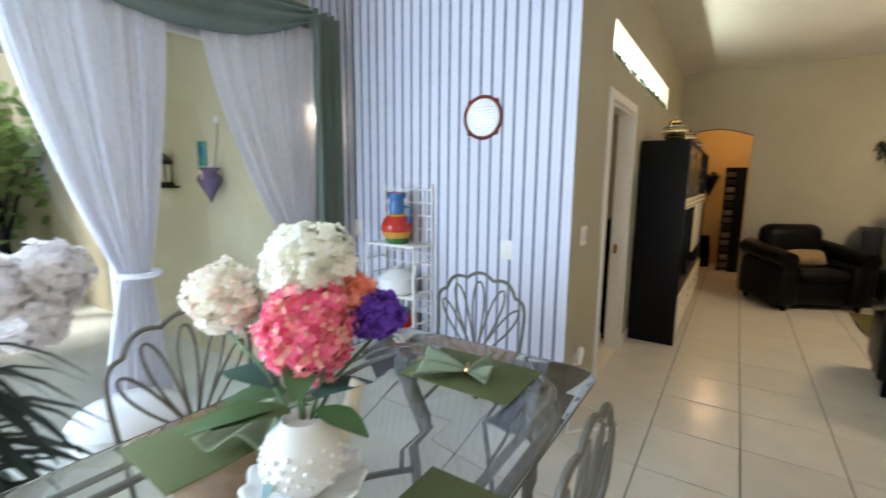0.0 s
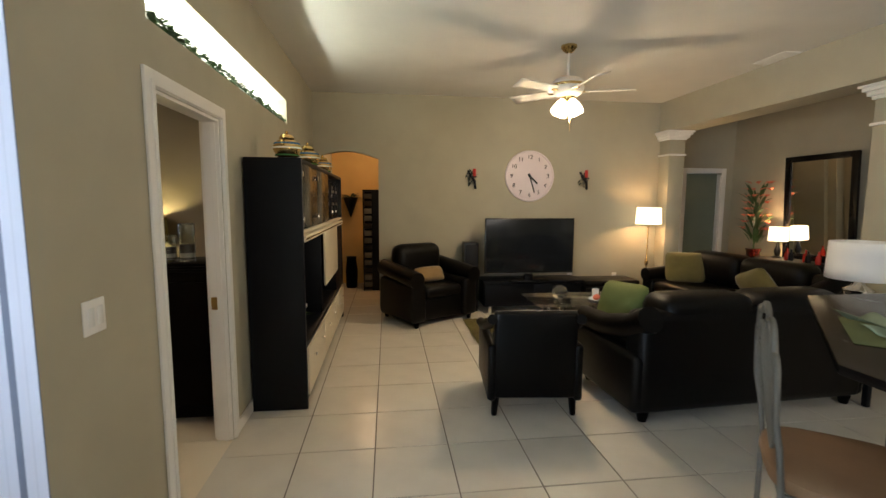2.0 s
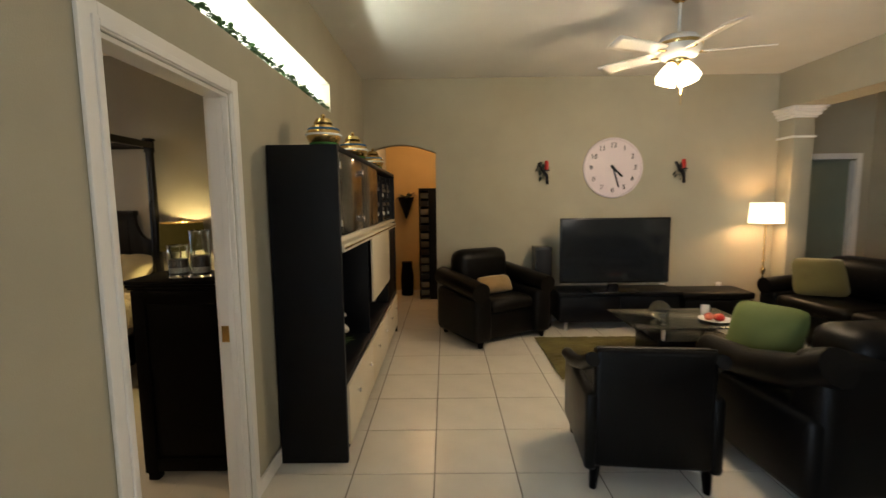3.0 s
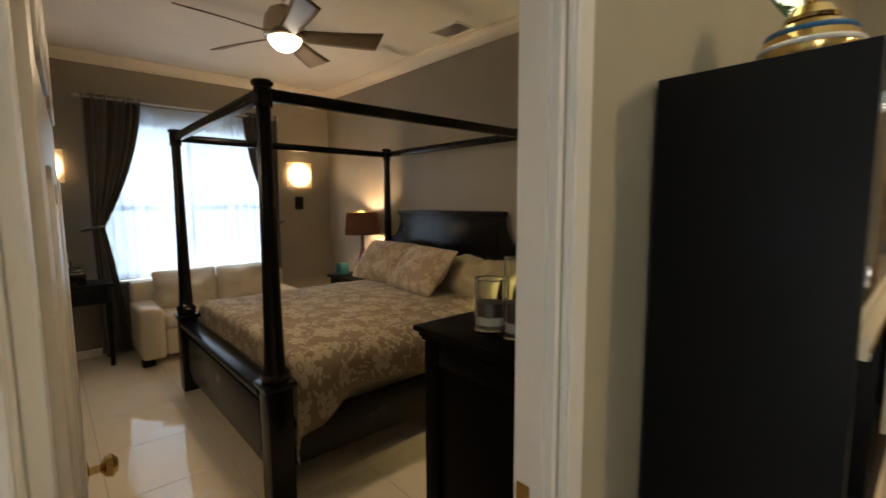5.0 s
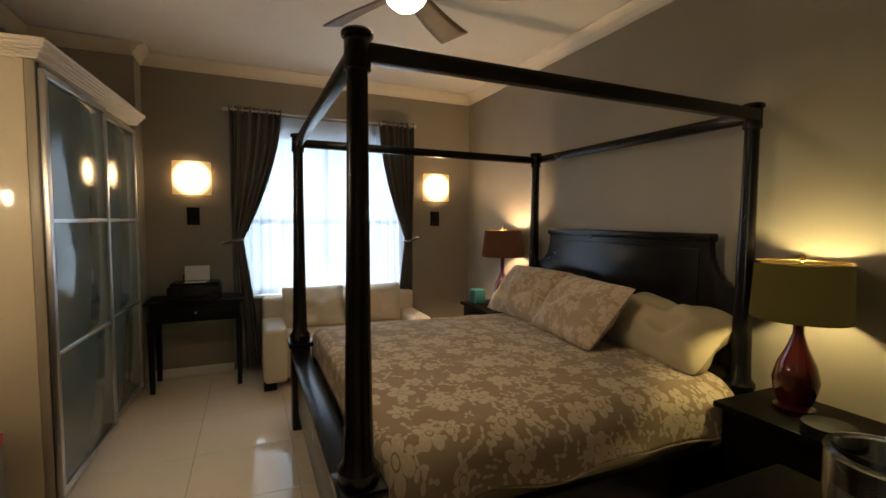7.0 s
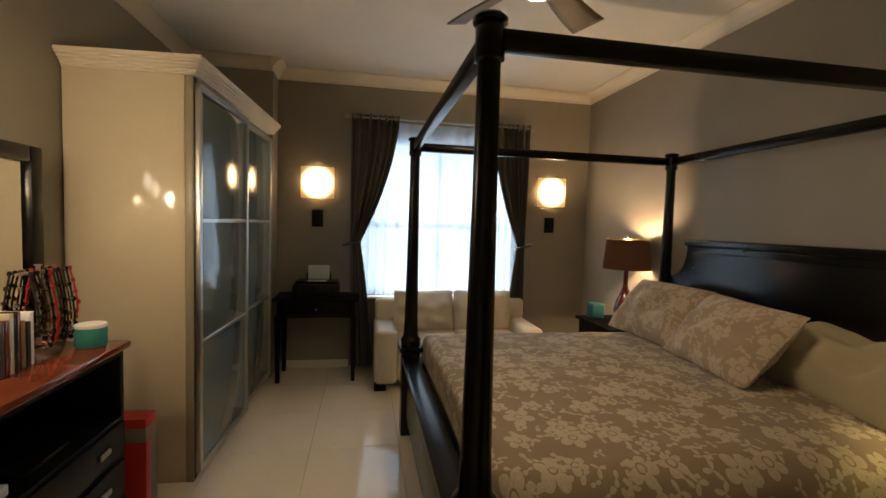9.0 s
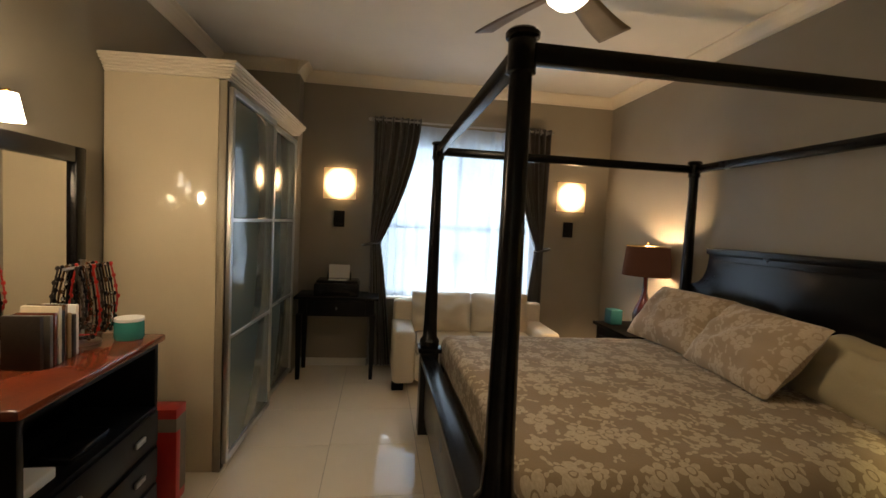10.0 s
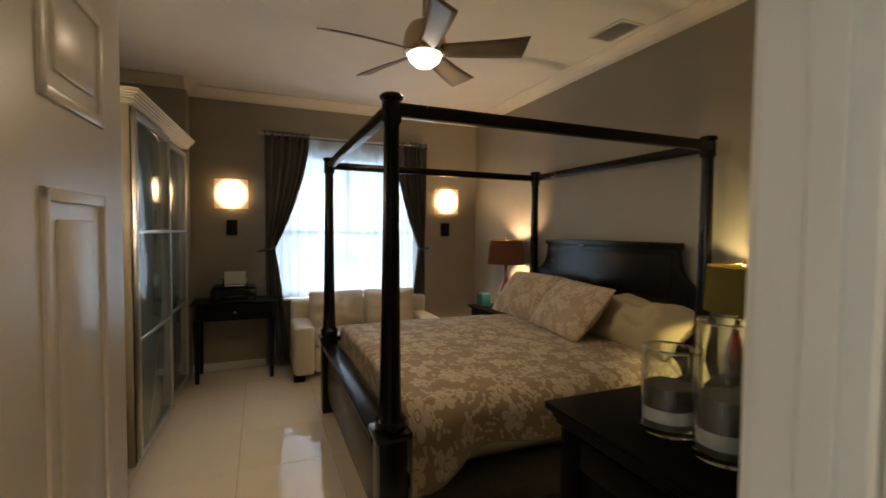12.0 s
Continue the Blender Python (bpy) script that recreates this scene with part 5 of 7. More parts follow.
def quilt():
    """A quilt over the mattress: flat on top, hanging in soft folds over the side towards the door, with a wavy hem."""
    X0, X1, Y0, Y1, Z = PX0 + 0.02, PX1 - 0.01, PY0 + 0.085, 6.0, 0.735
    drop0, drop1, dropf = 0.34, 0.22, 0.22
    W, L = X1 - X0, Y1 - Y0
    def f(u, v):
        s = -drop0 + u * (W + drop0 + drop1)
        t = -dropf + v * (L + dropf)
        hem = 0.0
        if s > W:
            hem = 0.05 * math.sin(t * 5.1 + 0.6) + 0.03 * math.sin(t * 11.3)
        x, z = X0 + s, Z
        over = 0.0
        if s > W - 0.05:
            over = s - (W - 0.05)
            over *= 1 + hem
            bend = min(over, 0.15)
            x = X1 - 0.06 + 0.13 * math.sin(bend / 0.15 * 1.4) + max(0, over - 0.15) * 0.17
            z = Z - 0.12 * (1 - math.cos(bend / 0.15 * 1.4)) - max(0, over - 0.15) * 0.98
            x += 0.035 * math.sin(t * 9 + 1.2 * math.sin(t * 3.1)) * min(1, over / 0.3)
            if t < 0.35:
                z -= 0.19 * (0.35 - max(t, 0)) / 0.35 * min(1, over / 0.35)
        elif s < 0.05:
            ov = 0.05 - s
            bend = min(ov, 0.16)
            x = X0 + 0.05 - 0.11 * math.sin(bend / 0.16 * 1.45)
            z = Z - 0.14 * (1 - math.cos(bend / 0.16 * 1.45)) - max(0, ov - 0.16) * 0.95
        y = Y0 + t
        if t < 0.06:
            ov = 0.06 - t
            y = Y0 + 0.06 - 0.06 * math.sin(min(1.4, ov / 0.07))
            z -= 0.05 * (1 - math.cos(min(1.4, ov / 0.07))) + max(0, ov - 0.09) * 0.9
        z += 0.012 * noise.noise(Vector((s * 2.3, t * 2.3, 0))) + 0.006 * noise.noise(Vector((s * 8, t * 8, 3)))
        if 0 < s < W:
            z += 0.05 * math.sin(math.pi * s / W) ** 0.6
        return (x, y, z)
    me = Mesh().grid(f, 120, 100, lambda u, v: (u * (W + drop0 + drop1), v * (L + dropf)))
    ob = single("quilt", me, M["quilt"], "taupe quilt with pale cream flowers spread over the bed", "quilt")
    so = ob.modifiers.new("thick", "SOLIDIFY")
    so.thickness, so.offset = 0.012, -1
    part("hem", Mesh().tube([f(1, i / 90) for i in range(91)], 0.005, 6), M["quilt"], ob, "narrow taupe hem binding")
    return ob
quilt()
# pillows: gold cases behind, floral shams in front
for x, y, z, tilt, turn, k in ((-3.72, 5.93, 0.74, -32, 4, 1), (-2.66, 5.87, 0.75, -50, -4, 2)):
    single("pillow", cushion(0.80, 0.46, 0.28, 0.06, seed=k * 1.7, rough=0.22, n=28), M["linen"], "plump gold cream pillow leaning on the headboard", "pillow", "pillows on the bed", at=pose(x, y, z, tilt, 0, turn))
for x, y, z, tilt, turn, k in ((-3.78, 5.68, 0.775, -39, 3, 3), (-3.10, 5.60, 0.78, -41, -7, 4)):
    single("sham_pillow", cushion(0.76, 0.50, 0.20, 0.05, seed=k * 2.3, rough=0.16, n=28), M["sham"], "square taupe floral sham pillow propped on the bed", "pillow", "pillows on the bed", at=pose(x, y, z, tilt, 0, turn))

# window
win = thing("window_bed", (XW, 4.54, 0), "white double-hung window with voile, bright with daylight", "window")
win["kind"] = "structure"
fr = Mesh()
for a, b in (((-0.13, -0.88, 0.76), (-0.07, -0.84, 2.45)), ((-0.13, 0.84, 0.76), (-0.07, 0.88, 2.45)), ((-0.13, -0.84, 0.76), (-0.07, 0.84, 0.81)), ((-0.13, -0.84, 2.40), (-0.07, 0.84, 2.45)),
             ((-0.13, -0.84, 1.495), (-0.07, 0.84, 1.55)), ((-0.13, -0.02, 0.81), (-0.08, 0.02, 1.495)), ((-0.13, -0.02, 1.55), (-0.08, 0.02, 2.40))):
    fr.box(a, b, 0.004)
part("window_frame", fr, M["white"], win)
part("window_sill", box((-0.065, -0.96, 0.735), (0.05, 0.96, 0.762), 0.006), M["white"], win)
for y0, y1 in ((-0.84, -0.02), (0.02, 0.84)):
    for z0, z1 in ((0.81, 1.495), (1.55, 2.40)):
        pn = part("pane", box((-0.105, y0, z0), (-0.10, y1, z1), 0), M["glass"], win)
        pn.visible_shadow = False

def folds(y0, y1, z0, z1, x, n, deep, tie=None, pull=0.0, uneven=0.15, seed=0):
    """A hanging curtain in the yz plane; tie is the height at which it is gathered, pull where its folds go there."""
    def f(u, v):
        z = z1 + (z0 - z1) * v
        k = 1.0
        c = y0 + (y1 - y0) * u
        if tie is not None:
            s = max(0.0, min(1.0, (z1 - z) / (z1 - tie)))
            below = max(0.0, (tie - z) / max(0.01, tie - z0))
            k = 1 - 0.80 * s ** 1.7 if z > tie else 0.20 + 0.35 * below ** 0.8
            mid = pull
            c = mid + (c - mid) * k
        ph = 2 * math.pi * n * (u + uneven * 0.3 * math.sin(u * 7 + seed))
        d = deep * (0.55 + 0.45 * k) * (math.sin(ph) + 0.35 * math.sin(2.3 * ph + seed))
        c += 0.3 * deep * math.cos(ph) * k
        return (x + d + 0.01 * noise.noise(Vector((u * 6, v * 4, seed))), c, z)
    return Mesh().grid(f, n * 12, 26)

voile = single("voile_curtain", folds(3.64, 5.44, 0.78, 2.585, XW + 0.055, 11, 0.016, uneven=0.4), M["voile"], "sheer white voile hanging over the bedroom window", "curtain")
for y0, y1, pull, k in ((3.59, 4.07, 3.60, 1), (5.07, 5.47, 5.46, 2)):
    c = thing("curtain", (0, 0, 0), "grey taupe satin curtain tied back beside the window", "curtain", "bedroom curtains")
    solid(part("cloth", folds(y0, y1, 0.04, 2.64, XW + 0.115, 6, 0.034, 1.33, pull, seed=k), M["curtain"], c), 0.004)
    for g in range(6):
        yg = y0 + (y1 - y0) * (g + 0.5) / 6
        part("grommet", Mesh().tube([(XW + 0.115 + 0.026 * math.cos(a), yg, 2.605 + 0.026 * math.sin(a)) for a in [2 * math.pi * i / 14 for i in range(14)]], 0.005, 6, closed=True), M["metal"], c)
    part("tieback", Mesh().tube([(XW + 0.115 + 0.075 * math.cos(a), pull + 0.085 * math.sin(a), 1.33 + 0.02 * math.sin(a)) for a in [2 * math.pi * i / 16 for i in range(16)]], 0.013, 6, closed=True), M["curtain"], c)
rod = thing("curtain_rod", (XW + 0.115, 4.52, 2.605), "thin brushed steel curtain rod with end knobs", "curtain rod")
part("rod", Mesh().tube([(0, -0.95, 0), (0, 0.95, 0)], 0.011), M["metal"], rod)
for s in (-1, 1):
    part("finial", Mesh().blob((0, s * 0.965, 0), (0.022, 0.03, 0.022), 6), M["metal"], rod)
    part("bracket", Mesh().tube([(-0.114, s * 0.93, 0), (0, s * 0.93, 0)], 0.008), M["metal"], rod)

# wall sconces: square lit panels with small dark plates below
for y in (3.258, 5.79):
    s = thing("wall_sconce", (XW, y, 1.935), "square frosted glass wall sconce, lit warm", "wall lamp", "bedroom sconces")
    part("backplate", box((0, -0.13, -0.12), (0.02, 0.13, 0.12), 0.004), M["metal"], s)
    part("glass_panel", box((0.035, -0.165, -0.16), (0.055, 0.165, 0.16), 0.01), M["sconce"], s)
    for za in (-0.172, 0.160):
        part("edge_frame", box((0.02, -0.175, za), (0.05, 0.175, za + 0.012), 0.002), M["glass"], s)
    w_ = thing("candle_plate", (XW, y, 1.57), "small black square wall candle plate", "wall ornament", "plates under the sconces")
    part("plate", box((0, -0.055, -0.085), (0.02, 0.055, 0.085), 0.004), M["black"], w_)
    part("holder", box((0.02, -0.035, -0.06), (0.06, 0.035, -0.045), 0.003), M["black"], w_)

# wardrobe with sliding glass doors
WX0, WX1, WY = -5.36, -3.645, 2.785
wd = thing("wardrobe", Matrix.Translation((WX1, WY, 0)) @ Matrix.Rotation(radians(-3.2), 4, "Z") @ Matrix.Translation((-WX1, -WY, 0)), "tall cream wardrobe with grey frosted sliding doors and a crown", "wardrobe")
for a, b in (((WX1 - 0.03, 2.11, 0.0), (WX1, WY - 0.05, 2.34)), ((WX0, 2.11, 0), (WX0 + 0.03, WY - 0.05, 2.34))):
    part("side_panel", box(a, b, 0.003), M["creamgloss"], wd)
part("back_panel", box((WX0 + 0.031, 2.11, 0.0), (WX1 - 0.031, 2.20, 2.34), 0), M["creamgloss"], wd)
part("top_panel", box((WX0 + 0.031, 2.201, 2.30), (WX1 - 0.031, WY - 0.05, 2.339), 0), M["creamgloss"], wd)
part("floor_panel", box((WX0 + 0.031, 2.201, 0), (WX1 - 0.031, WY - 0.05, 0.06), 0), M["creamgloss"], wd)
part("edge_strip", box((WX1 - 0.03, WY - 0.048, 0), (WX1 + 0.002, WY - 0.004, 2.335), 0.003), M["greige"], wd, "grey beige edge strip")
# solid strip whose dark colour gives the shade of the narrow gap
part("dark_gap", box((WX1 - 0.034, WY - 0.004, 0.02), (WX1 - 0.004, WY + 0.003, 2.33), 0.001), M["edge"], wd, "dark strip standing in for the shaded gap beside the sliding door")
mid = (WX0 + WX1) / 2
for i, (a, b, y) in enumerate(((mid - 0.02, WX1 - 0.004, WY + 0.016), (WX0, mid + 0.02, WY - 0.028))):
    d = part("sliding_door", Mesh().box((a, y - 0.012, 0.05), (a + 0.035, y + 0.016, 2.30), 0.003).box((b - 0.035, y - 0.012, 0.05), (b, y + 0.016, 2.30), 0.003)
             .box((a, y - 0.012, 0.05), (b, y + 0.014, 0.09), 0.003).box((a, y - 0.012, 2.26), (b, y + 0.014, 2.30), 0.003), M["alu"], wd, "satin aluminium door frame")
    zs = (0.09, 0.82, 1.53, 2.26)
    for z0, z1 in zip(zs, zs[1:]):
        part("glass_panel", box((a + 0.035, y - 0.006, z0 + 0.011), (b - 0.035, y + 0.003, z1 - 0.011), 0.001), M["frost"], d)
    for z in zs[1:3]:
        part("crossbar", box((a + 0.035, y - 0.010, z - 0.011), (b - 0.035, y + 0.012, z + 0.011), 0.002), M["alu"], d)
cr = Mesh()
for o, z0, z1 in ((0.012, 2.34, 2.352), (0.020, 2.352, 2.366), (0.032, 2.366, 2.38), (0.046, 2.38, 2.394), (0.060, 2.394, 2.408), (0.068, 2.408, 2.43)):
    cr.box((WX0, 2.11, z0), (WX1 + o, WY + o, z1), 0.006)
part("crown", cr, M["crown"], wd)

# dresser with open shelf and drawers
dr = thing("dresser", (-2.75, 2.44, 0), "dark dresser with a polished red-brown top and open shelf", "dresser")
HW, HD = 0.43, 0.20
part("body", Mesh().box((-HW, -HD, 0.06), (HW, HD, 0.62), 0.005).box((-HW, -HD, 0.62), (-HW + 0.03, HD, 0.93), 0.003).box((HW - 0.03, -HD, 0.62), (HW, HD, 0.93), 0.003)
     .box((-HW + 0.03, -HD, 0.62), (HW - 0.03, -HD + 0.02, 0.93), 0).box((-HW + 0.03, -HD + 0.02, 0.905), (HW - 0.03, HD, 0.93), 0).box((-HW, -HD, 0), (-HW + 0.06, HD, 0.06), 0.004).box((HW - 0.06, -HD, 0), (HW, HD, 0.06), 0.004), M["black"], dr)
part("top", Mesh().box((-HW - 0.025, -HD - 0.01, 0.93), (HW + 0.025, HD + 0.025, 0.965), 0.012), M["cherry"], dr, "polished red-brown top")
for z in (0.09, 0.27, 0.45):
    d = part("drawer", Mesh().box((-HW + 0.03, HD + 0.001, z), (HW - 0.03, HD + 0.018, z + 0.155), 0.006), M["black"], dr)
    for x in (-0.22, 0.22):
        part("handle", Mesh().box((x - 0.04, HD + 0.019, z + 0.065), (x + 0.04, HD + 0.034, z + 0.092), 0.008), M["metal"], d, "brushed steel handle")
single("router_box", box((-2.86, 2.46, 0.621), (-2.62, 2.60, 0.655), 0.006), M["tv"], "flat black box on the dresser shelf", "box")
single("small_case", box((-2.55, 2.48, 0.621), (-2.40, 2.60, 0.66), 0.006), M["paper_white"], "small white case on the dresser shelf", "box")
mr = thing("wall_mirror", (-2.88, YB, 1.0), "wide mirror in a dark wooden frame above the dresser", "mirror")
fr = Mesh()
for a, b in (((-0.50, 0, 0.02), (-0.42, 0.105, 0.86)), ((0.44, 0, 0.02), (0.5, 0.105, 0.86)), ((-0.42, 0, 0.78), (0.44, 0.105, 0.86)), ((-0.42, 0, 0.02), (0.44, 0.105, 0.10))):
    fr.box(a, b, 0.01)
part("frame", fr, M["ebony"], mr)
part("mirror_glass", box((-0.42, 0.07, 0.10), (0.44, 0.08, 0.78), 0), M["mirror"], mr)
va = thing("vanity_lamp", (-2.58, YB, 2.0), "brass wall lamp with small lit glass cups", "wall lamp")
part("bar", Mesh().tube([(-0.35, 0.07, 0.0), (0.35, 0.07, 0.0)], 0.012).tube([(0, 0, 0), (0, 0.07, 0)], 0.02), M["nickel"], va)
for x in (-0.3, 0, 0.3):
    part("glass_cup", Mesh().lathe([(0.028, 0.0), (0.034, -0.03), (0.05, -0.11), (0.046, -0.11), (0.03, -0.03), (0.01, -0.01)], (x, 0.12, 0.0), 14), M["bulb"], va)
    part("arm", Mesh().tube([(x, 0.07, 0), (x, 0.12, 0.01)], 0.01), M["brass"], va)

# things on the dresser
rng = random.Random(3)
nk = thing("necklace_stand", (-3.02, 2.40, 0.965), "stand hung with red, black and silver bead necklaces", "necklace stand")
part("pole", Mesh().lathe([(0.07, 0), (0.07, 0.012), (0.008, 0.02), (0.008, 0.36), (0.014, 0.37)], n=12).tube([(-0.12, 0, 0.34), (0.12, 0, 0.34)], 0.006), M["metal"], nk)
cols = ("red", "black", "chrome", "bronze", "black", "pebbles")
for i in range(12):
    x = -0.12 + 0.022 * i
    k = rng.uniform(0.22, 0.32)
    me = Mesh()
    for j in range(15):
        s = j / 14
        yy = 0.03 * math.sin(math.pi * 2 * s) + rng.uniform(-0.004, 0.004)
        z = 0.345 - k * math.sin(math.pi * s)
        if j == 0:
            me.tube([(x, 0.012 + (0.035 if q < 7 else -0.03) + 0.03 * math.sin(math.pi * 2 * q / 14), max(0.02, 0.345 - k * math.sin(math.pi * q / 14))) for q in range(15)], 0.004, 5)
        me.blob((x + rng.uniform(-0.004, 0.004), 0.012 + (0.035 if s < 0.5 else -0.03) + yy, max(0.02, z)), (0.009, 0.009, 0.011), 4)
    part("necklace", me, M[cols[i % 6]], nk)
for i in range(9):
    hgt = rng.uniform(0.17, 0.23)
    single("cd_case", box((0, 0, 0), (0.018, 0.13, hgt), 0.002), M[("paper_white", "pebbles", "tan", "bronze", "black", "creamlam", "cherry", "iron", "pebbles")[i % 9]], "upright thin case in a row on the dresser", "case", "row of cases", at=pose(-2.86 + 0.024 * i, 2.36 + rng.uniform(-0.01, 0.01), 0.966, 0, 0, rng.uniform(-3, 3)))
cn = thing("candle_jar", (-3.10, 2.55, 0.966), "teal glass candle jar with a pale lid", "candle")
part("jar", Mesh().lathe([(0.055, 0), (0.06, 0.01), (0.06, 0.075), (0.057, 0.085)], n=20), M["teal"], cn)
part("lid", Mesh().lathe([(0.058, 0.085), (0.061, 0.088), (0.06, 0.10), (0.02, 0.106)], n=20), M["paper_white"], cn)
rb = thing("carton", (-3.40, 2.54, 0), "tall red and white cardboard carton beside the wardrobe", "carton")
part("box", box((-0.06, -0.12, 0), (0.06, 0.12, 0.52), 0.003), M["redbox"], rb)
part("white_band", box((-0.062, -0.122, 0.05), (0.062, 0.122, 0.47), 0.003), M["sand"], rb)
part("red_spine", box((0.015, 0.02, 0.04), (0.064, 0.124, 0.40), 0.003), M["redbox"], rb)

# writing desk with printer
dk = thing("writing_desk", (-5.43, 3.30, 0), "small black writing desk with a drawer", "desk")
part("desktop", box((-0.22, -0.40, 0.785), (0.21, 0.40, 0.81), 0.006), M["black"], dk)
ap = part("apron", box((-0.19, -0.36, 0.62), (0.175, 0.36, 0.785), 0.003), M["black"], dk)
dw = part("drawer", box((0.176, -0.28, 0.64), (0.19, 0.28, 0.77), 0.004), M["black"], dk)
part("knob", Mesh().blob((0.20, 0, 0.705), (0.012, 0.012, 0.012), 6), M["metal"], dw)
for x in (-0.18, 0.17):
    for y in (-0.35, 0.35):
        part("leg", Mesh().tube([(x, y, 0), (x, y, 0.64)], [0.026, 0.038], 4), M["black"], dk)
pr = thing("printer", (-5.42, 3.29, 0.811), "glossy black inkjet printer with a sheet of white paper", "printer")
part("body", Mesh().box((-0.16, -0.215, 0), (0.17, 0.215, 0.13), 0.02).box((-0.15, -0.20, 0.13), (0.10, 0.20, 0.15), 0.012), M["tv"], pr)
part("paper_support", box((-0.13, -0.12, 0.15), (-0.115, 0.12, 0.22), 0.004, Matrix.Rotation(radians(-6), 4, "Y")), M["tv"], pr)
part("paper", box((-0.118, -0.105, 0.15), (-0.114, 0.105, 0.30), 0, Matrix.Rotation(radians(-6), 4, "Y")), M["paper_white"], pr)
part("output_tray", box((0.17, -0.14, 0.015), (0.24, 0.14, 0.025), 0.003), M["tv"], pr)
part("panel_light", box((0.03, -0.09, 0.151), (0.09, 0.09, 0.156), 0.001), M["paper_white"], pr)

# cream sofa under the window
so = thing("cream_sofa", (-5.29, 4.66, 0), "cream leather sofa with loose back cushions under the window", "sofa")
part("base", box((-0.33, -0.60, 0.08), (0.34, 0.60, 0.34), 0.03), M["creamleather"], so)
for y in (-1, 1):
    part("arm", Mesh().box((-0.33, y * 0.60, 0.06), (0.36, y * 0.81, 0.56), 0.045, seg=3), M["creamleather"], so)
    part("seat_cushion", Mesh().box((-0.14, min(0, y * 0.595), 0.34), (0.35, max(0, y * 0.595), 0.48), 0.05, seg=3), M["creamleather"], so)
    part("back_cushion", cushion(0.64, 0.44, 0.26, 0.05, seed=y + 4.0, rough=0.14, n=22), M["creamleather"], so, at=pose(-0.06, y * 0.31, 0.44, -13, 0, 90))
    part("foot", box((0.24, y * 0.75 - 0.06, 0.0), (0.345, y * 0.75 + 0.05, 0.06), 0.006), M["black"], so, "dark block foot")
part("back", Mesh().box((-0.34, -0.80, 0.08), (-0.19, 0.80, 0.76), 0.04, seg=3), M["creamleather"], so)

# nightstands and lamps
def nightstand(x, y, hgt):
    n_ = thing("nightstand", (x, y, 0), "dark wooden nightstand with drawers beside the bed", "nightstand", "nightstands")
    part("body", Mesh().box((-0.28, -0.21, 0.06), (0.28, 0.21, hgt - 0.03), 0.006), M["espresso"], n_)
    part("top", box((-0.31, -0.24, hgt - 0.03), (0.31, 0.22, hgt), 0.008), M["espresso"], n_)
    for i in (0, 1):
        d = part("drawer", box((-0.25, -0.225, 0.10 + i * 0.26), (0.25, -0.211, 0.33 + i * 0.26), 0.006), M["espresso"], n_)
        part("knob", Mesh().blob((0, -0.235, 0.215 + i * 0.26), (0.015, 0.012, 0.015), 6), M["metal"], d)
nightstand(-4.62, 6.02, 0.70)
nightstand(-1.82, 6.02, 0.70)

def table_lamp(x, y, z, hgt, r0, r1, sh, shade, label):
    t = thing("table_lamp", (x, y, z), label, "table lamp", "bedside lamps")
    b = hgt - sh
    part("base", Mesh().lathe([(0.075, 0), (0.08, 0.012), (0.062, 0.02), (0.085, 0.09), (0.092, 0.14), (0.075, 0.21), (0.040, 0.29), (0.022, 0.35), (0.020, b - 0.02), (0.028, b)], n=24), M["redglaze"], t, "glossy oxblood ceramic bottle base")
    me = Mesh().grid(lambda u, v: ((r0 + (r1 - r0) * v) * math.cos(2 * math.pi * u), (r0 + (r1 - r0) * v) * math.sin(2 * math.pi * u), b + sh * v), 36, 3, closed_u=True)
    s = part("shade", me, shade, t)
    solid(s, 0.003)
    s.visible_shadow = True
    part("harp", Mesh().tube([(0, 0, b), (0, 0.05, b + sh * 0.5), (0, 0, hgt + 0.01)], 0.004, 6).tube([(-r1, 0, hgt - 0.02), (r1, 0, hgt - 0.02)], 0.003, 5).tube([(0, -r1, hgt - 0.02), (0, r1, hgt - 0.02)], 0.003, 5), M["brass"], t)
    part("finial", Mesh().blob((0, 0, hgt + 0.02), (0.014, 0.014, 0.02), 6), M["brass"], t)
    part("trim", Mesh().tube([(r1 * math.cos(2 * math.pi * i / 36), r1 * math.sin(2 * math.pi * i / 36), hgt) for i in range(36)], 0.005, 6, closed=True), M["brass"], t, "thin gold rim")
table_lamp(-4.50, 6.03, 0.70, 0.76, 0.20, 0.175, 0.26, M["brownshade"], "oxblood ceramic table lamp with a brown drum shade")
table_lamp(-1.92, 6.04, 0.70, 0.675, 0.188, 0.178, 0.255, M["greenshade"], "oxblood ceramic table lamp with an olive drum shade")
single("tissue_box", box((-4.86, 5.86, 0.701), (-4.74, 5.98, 0.84), 0.008), M["darkteal"], "teal tissue box on the nightstand", "tissue box")
single("round_tin", Mesh().lathe([(0.085, 0), (0.09, 0.008), (0.09, 0.05), (0.02, 0.056)], (-1.70, 5.86, 0.701), 24), M["black"], "round dark lidded tin on the nightstand", "tin")

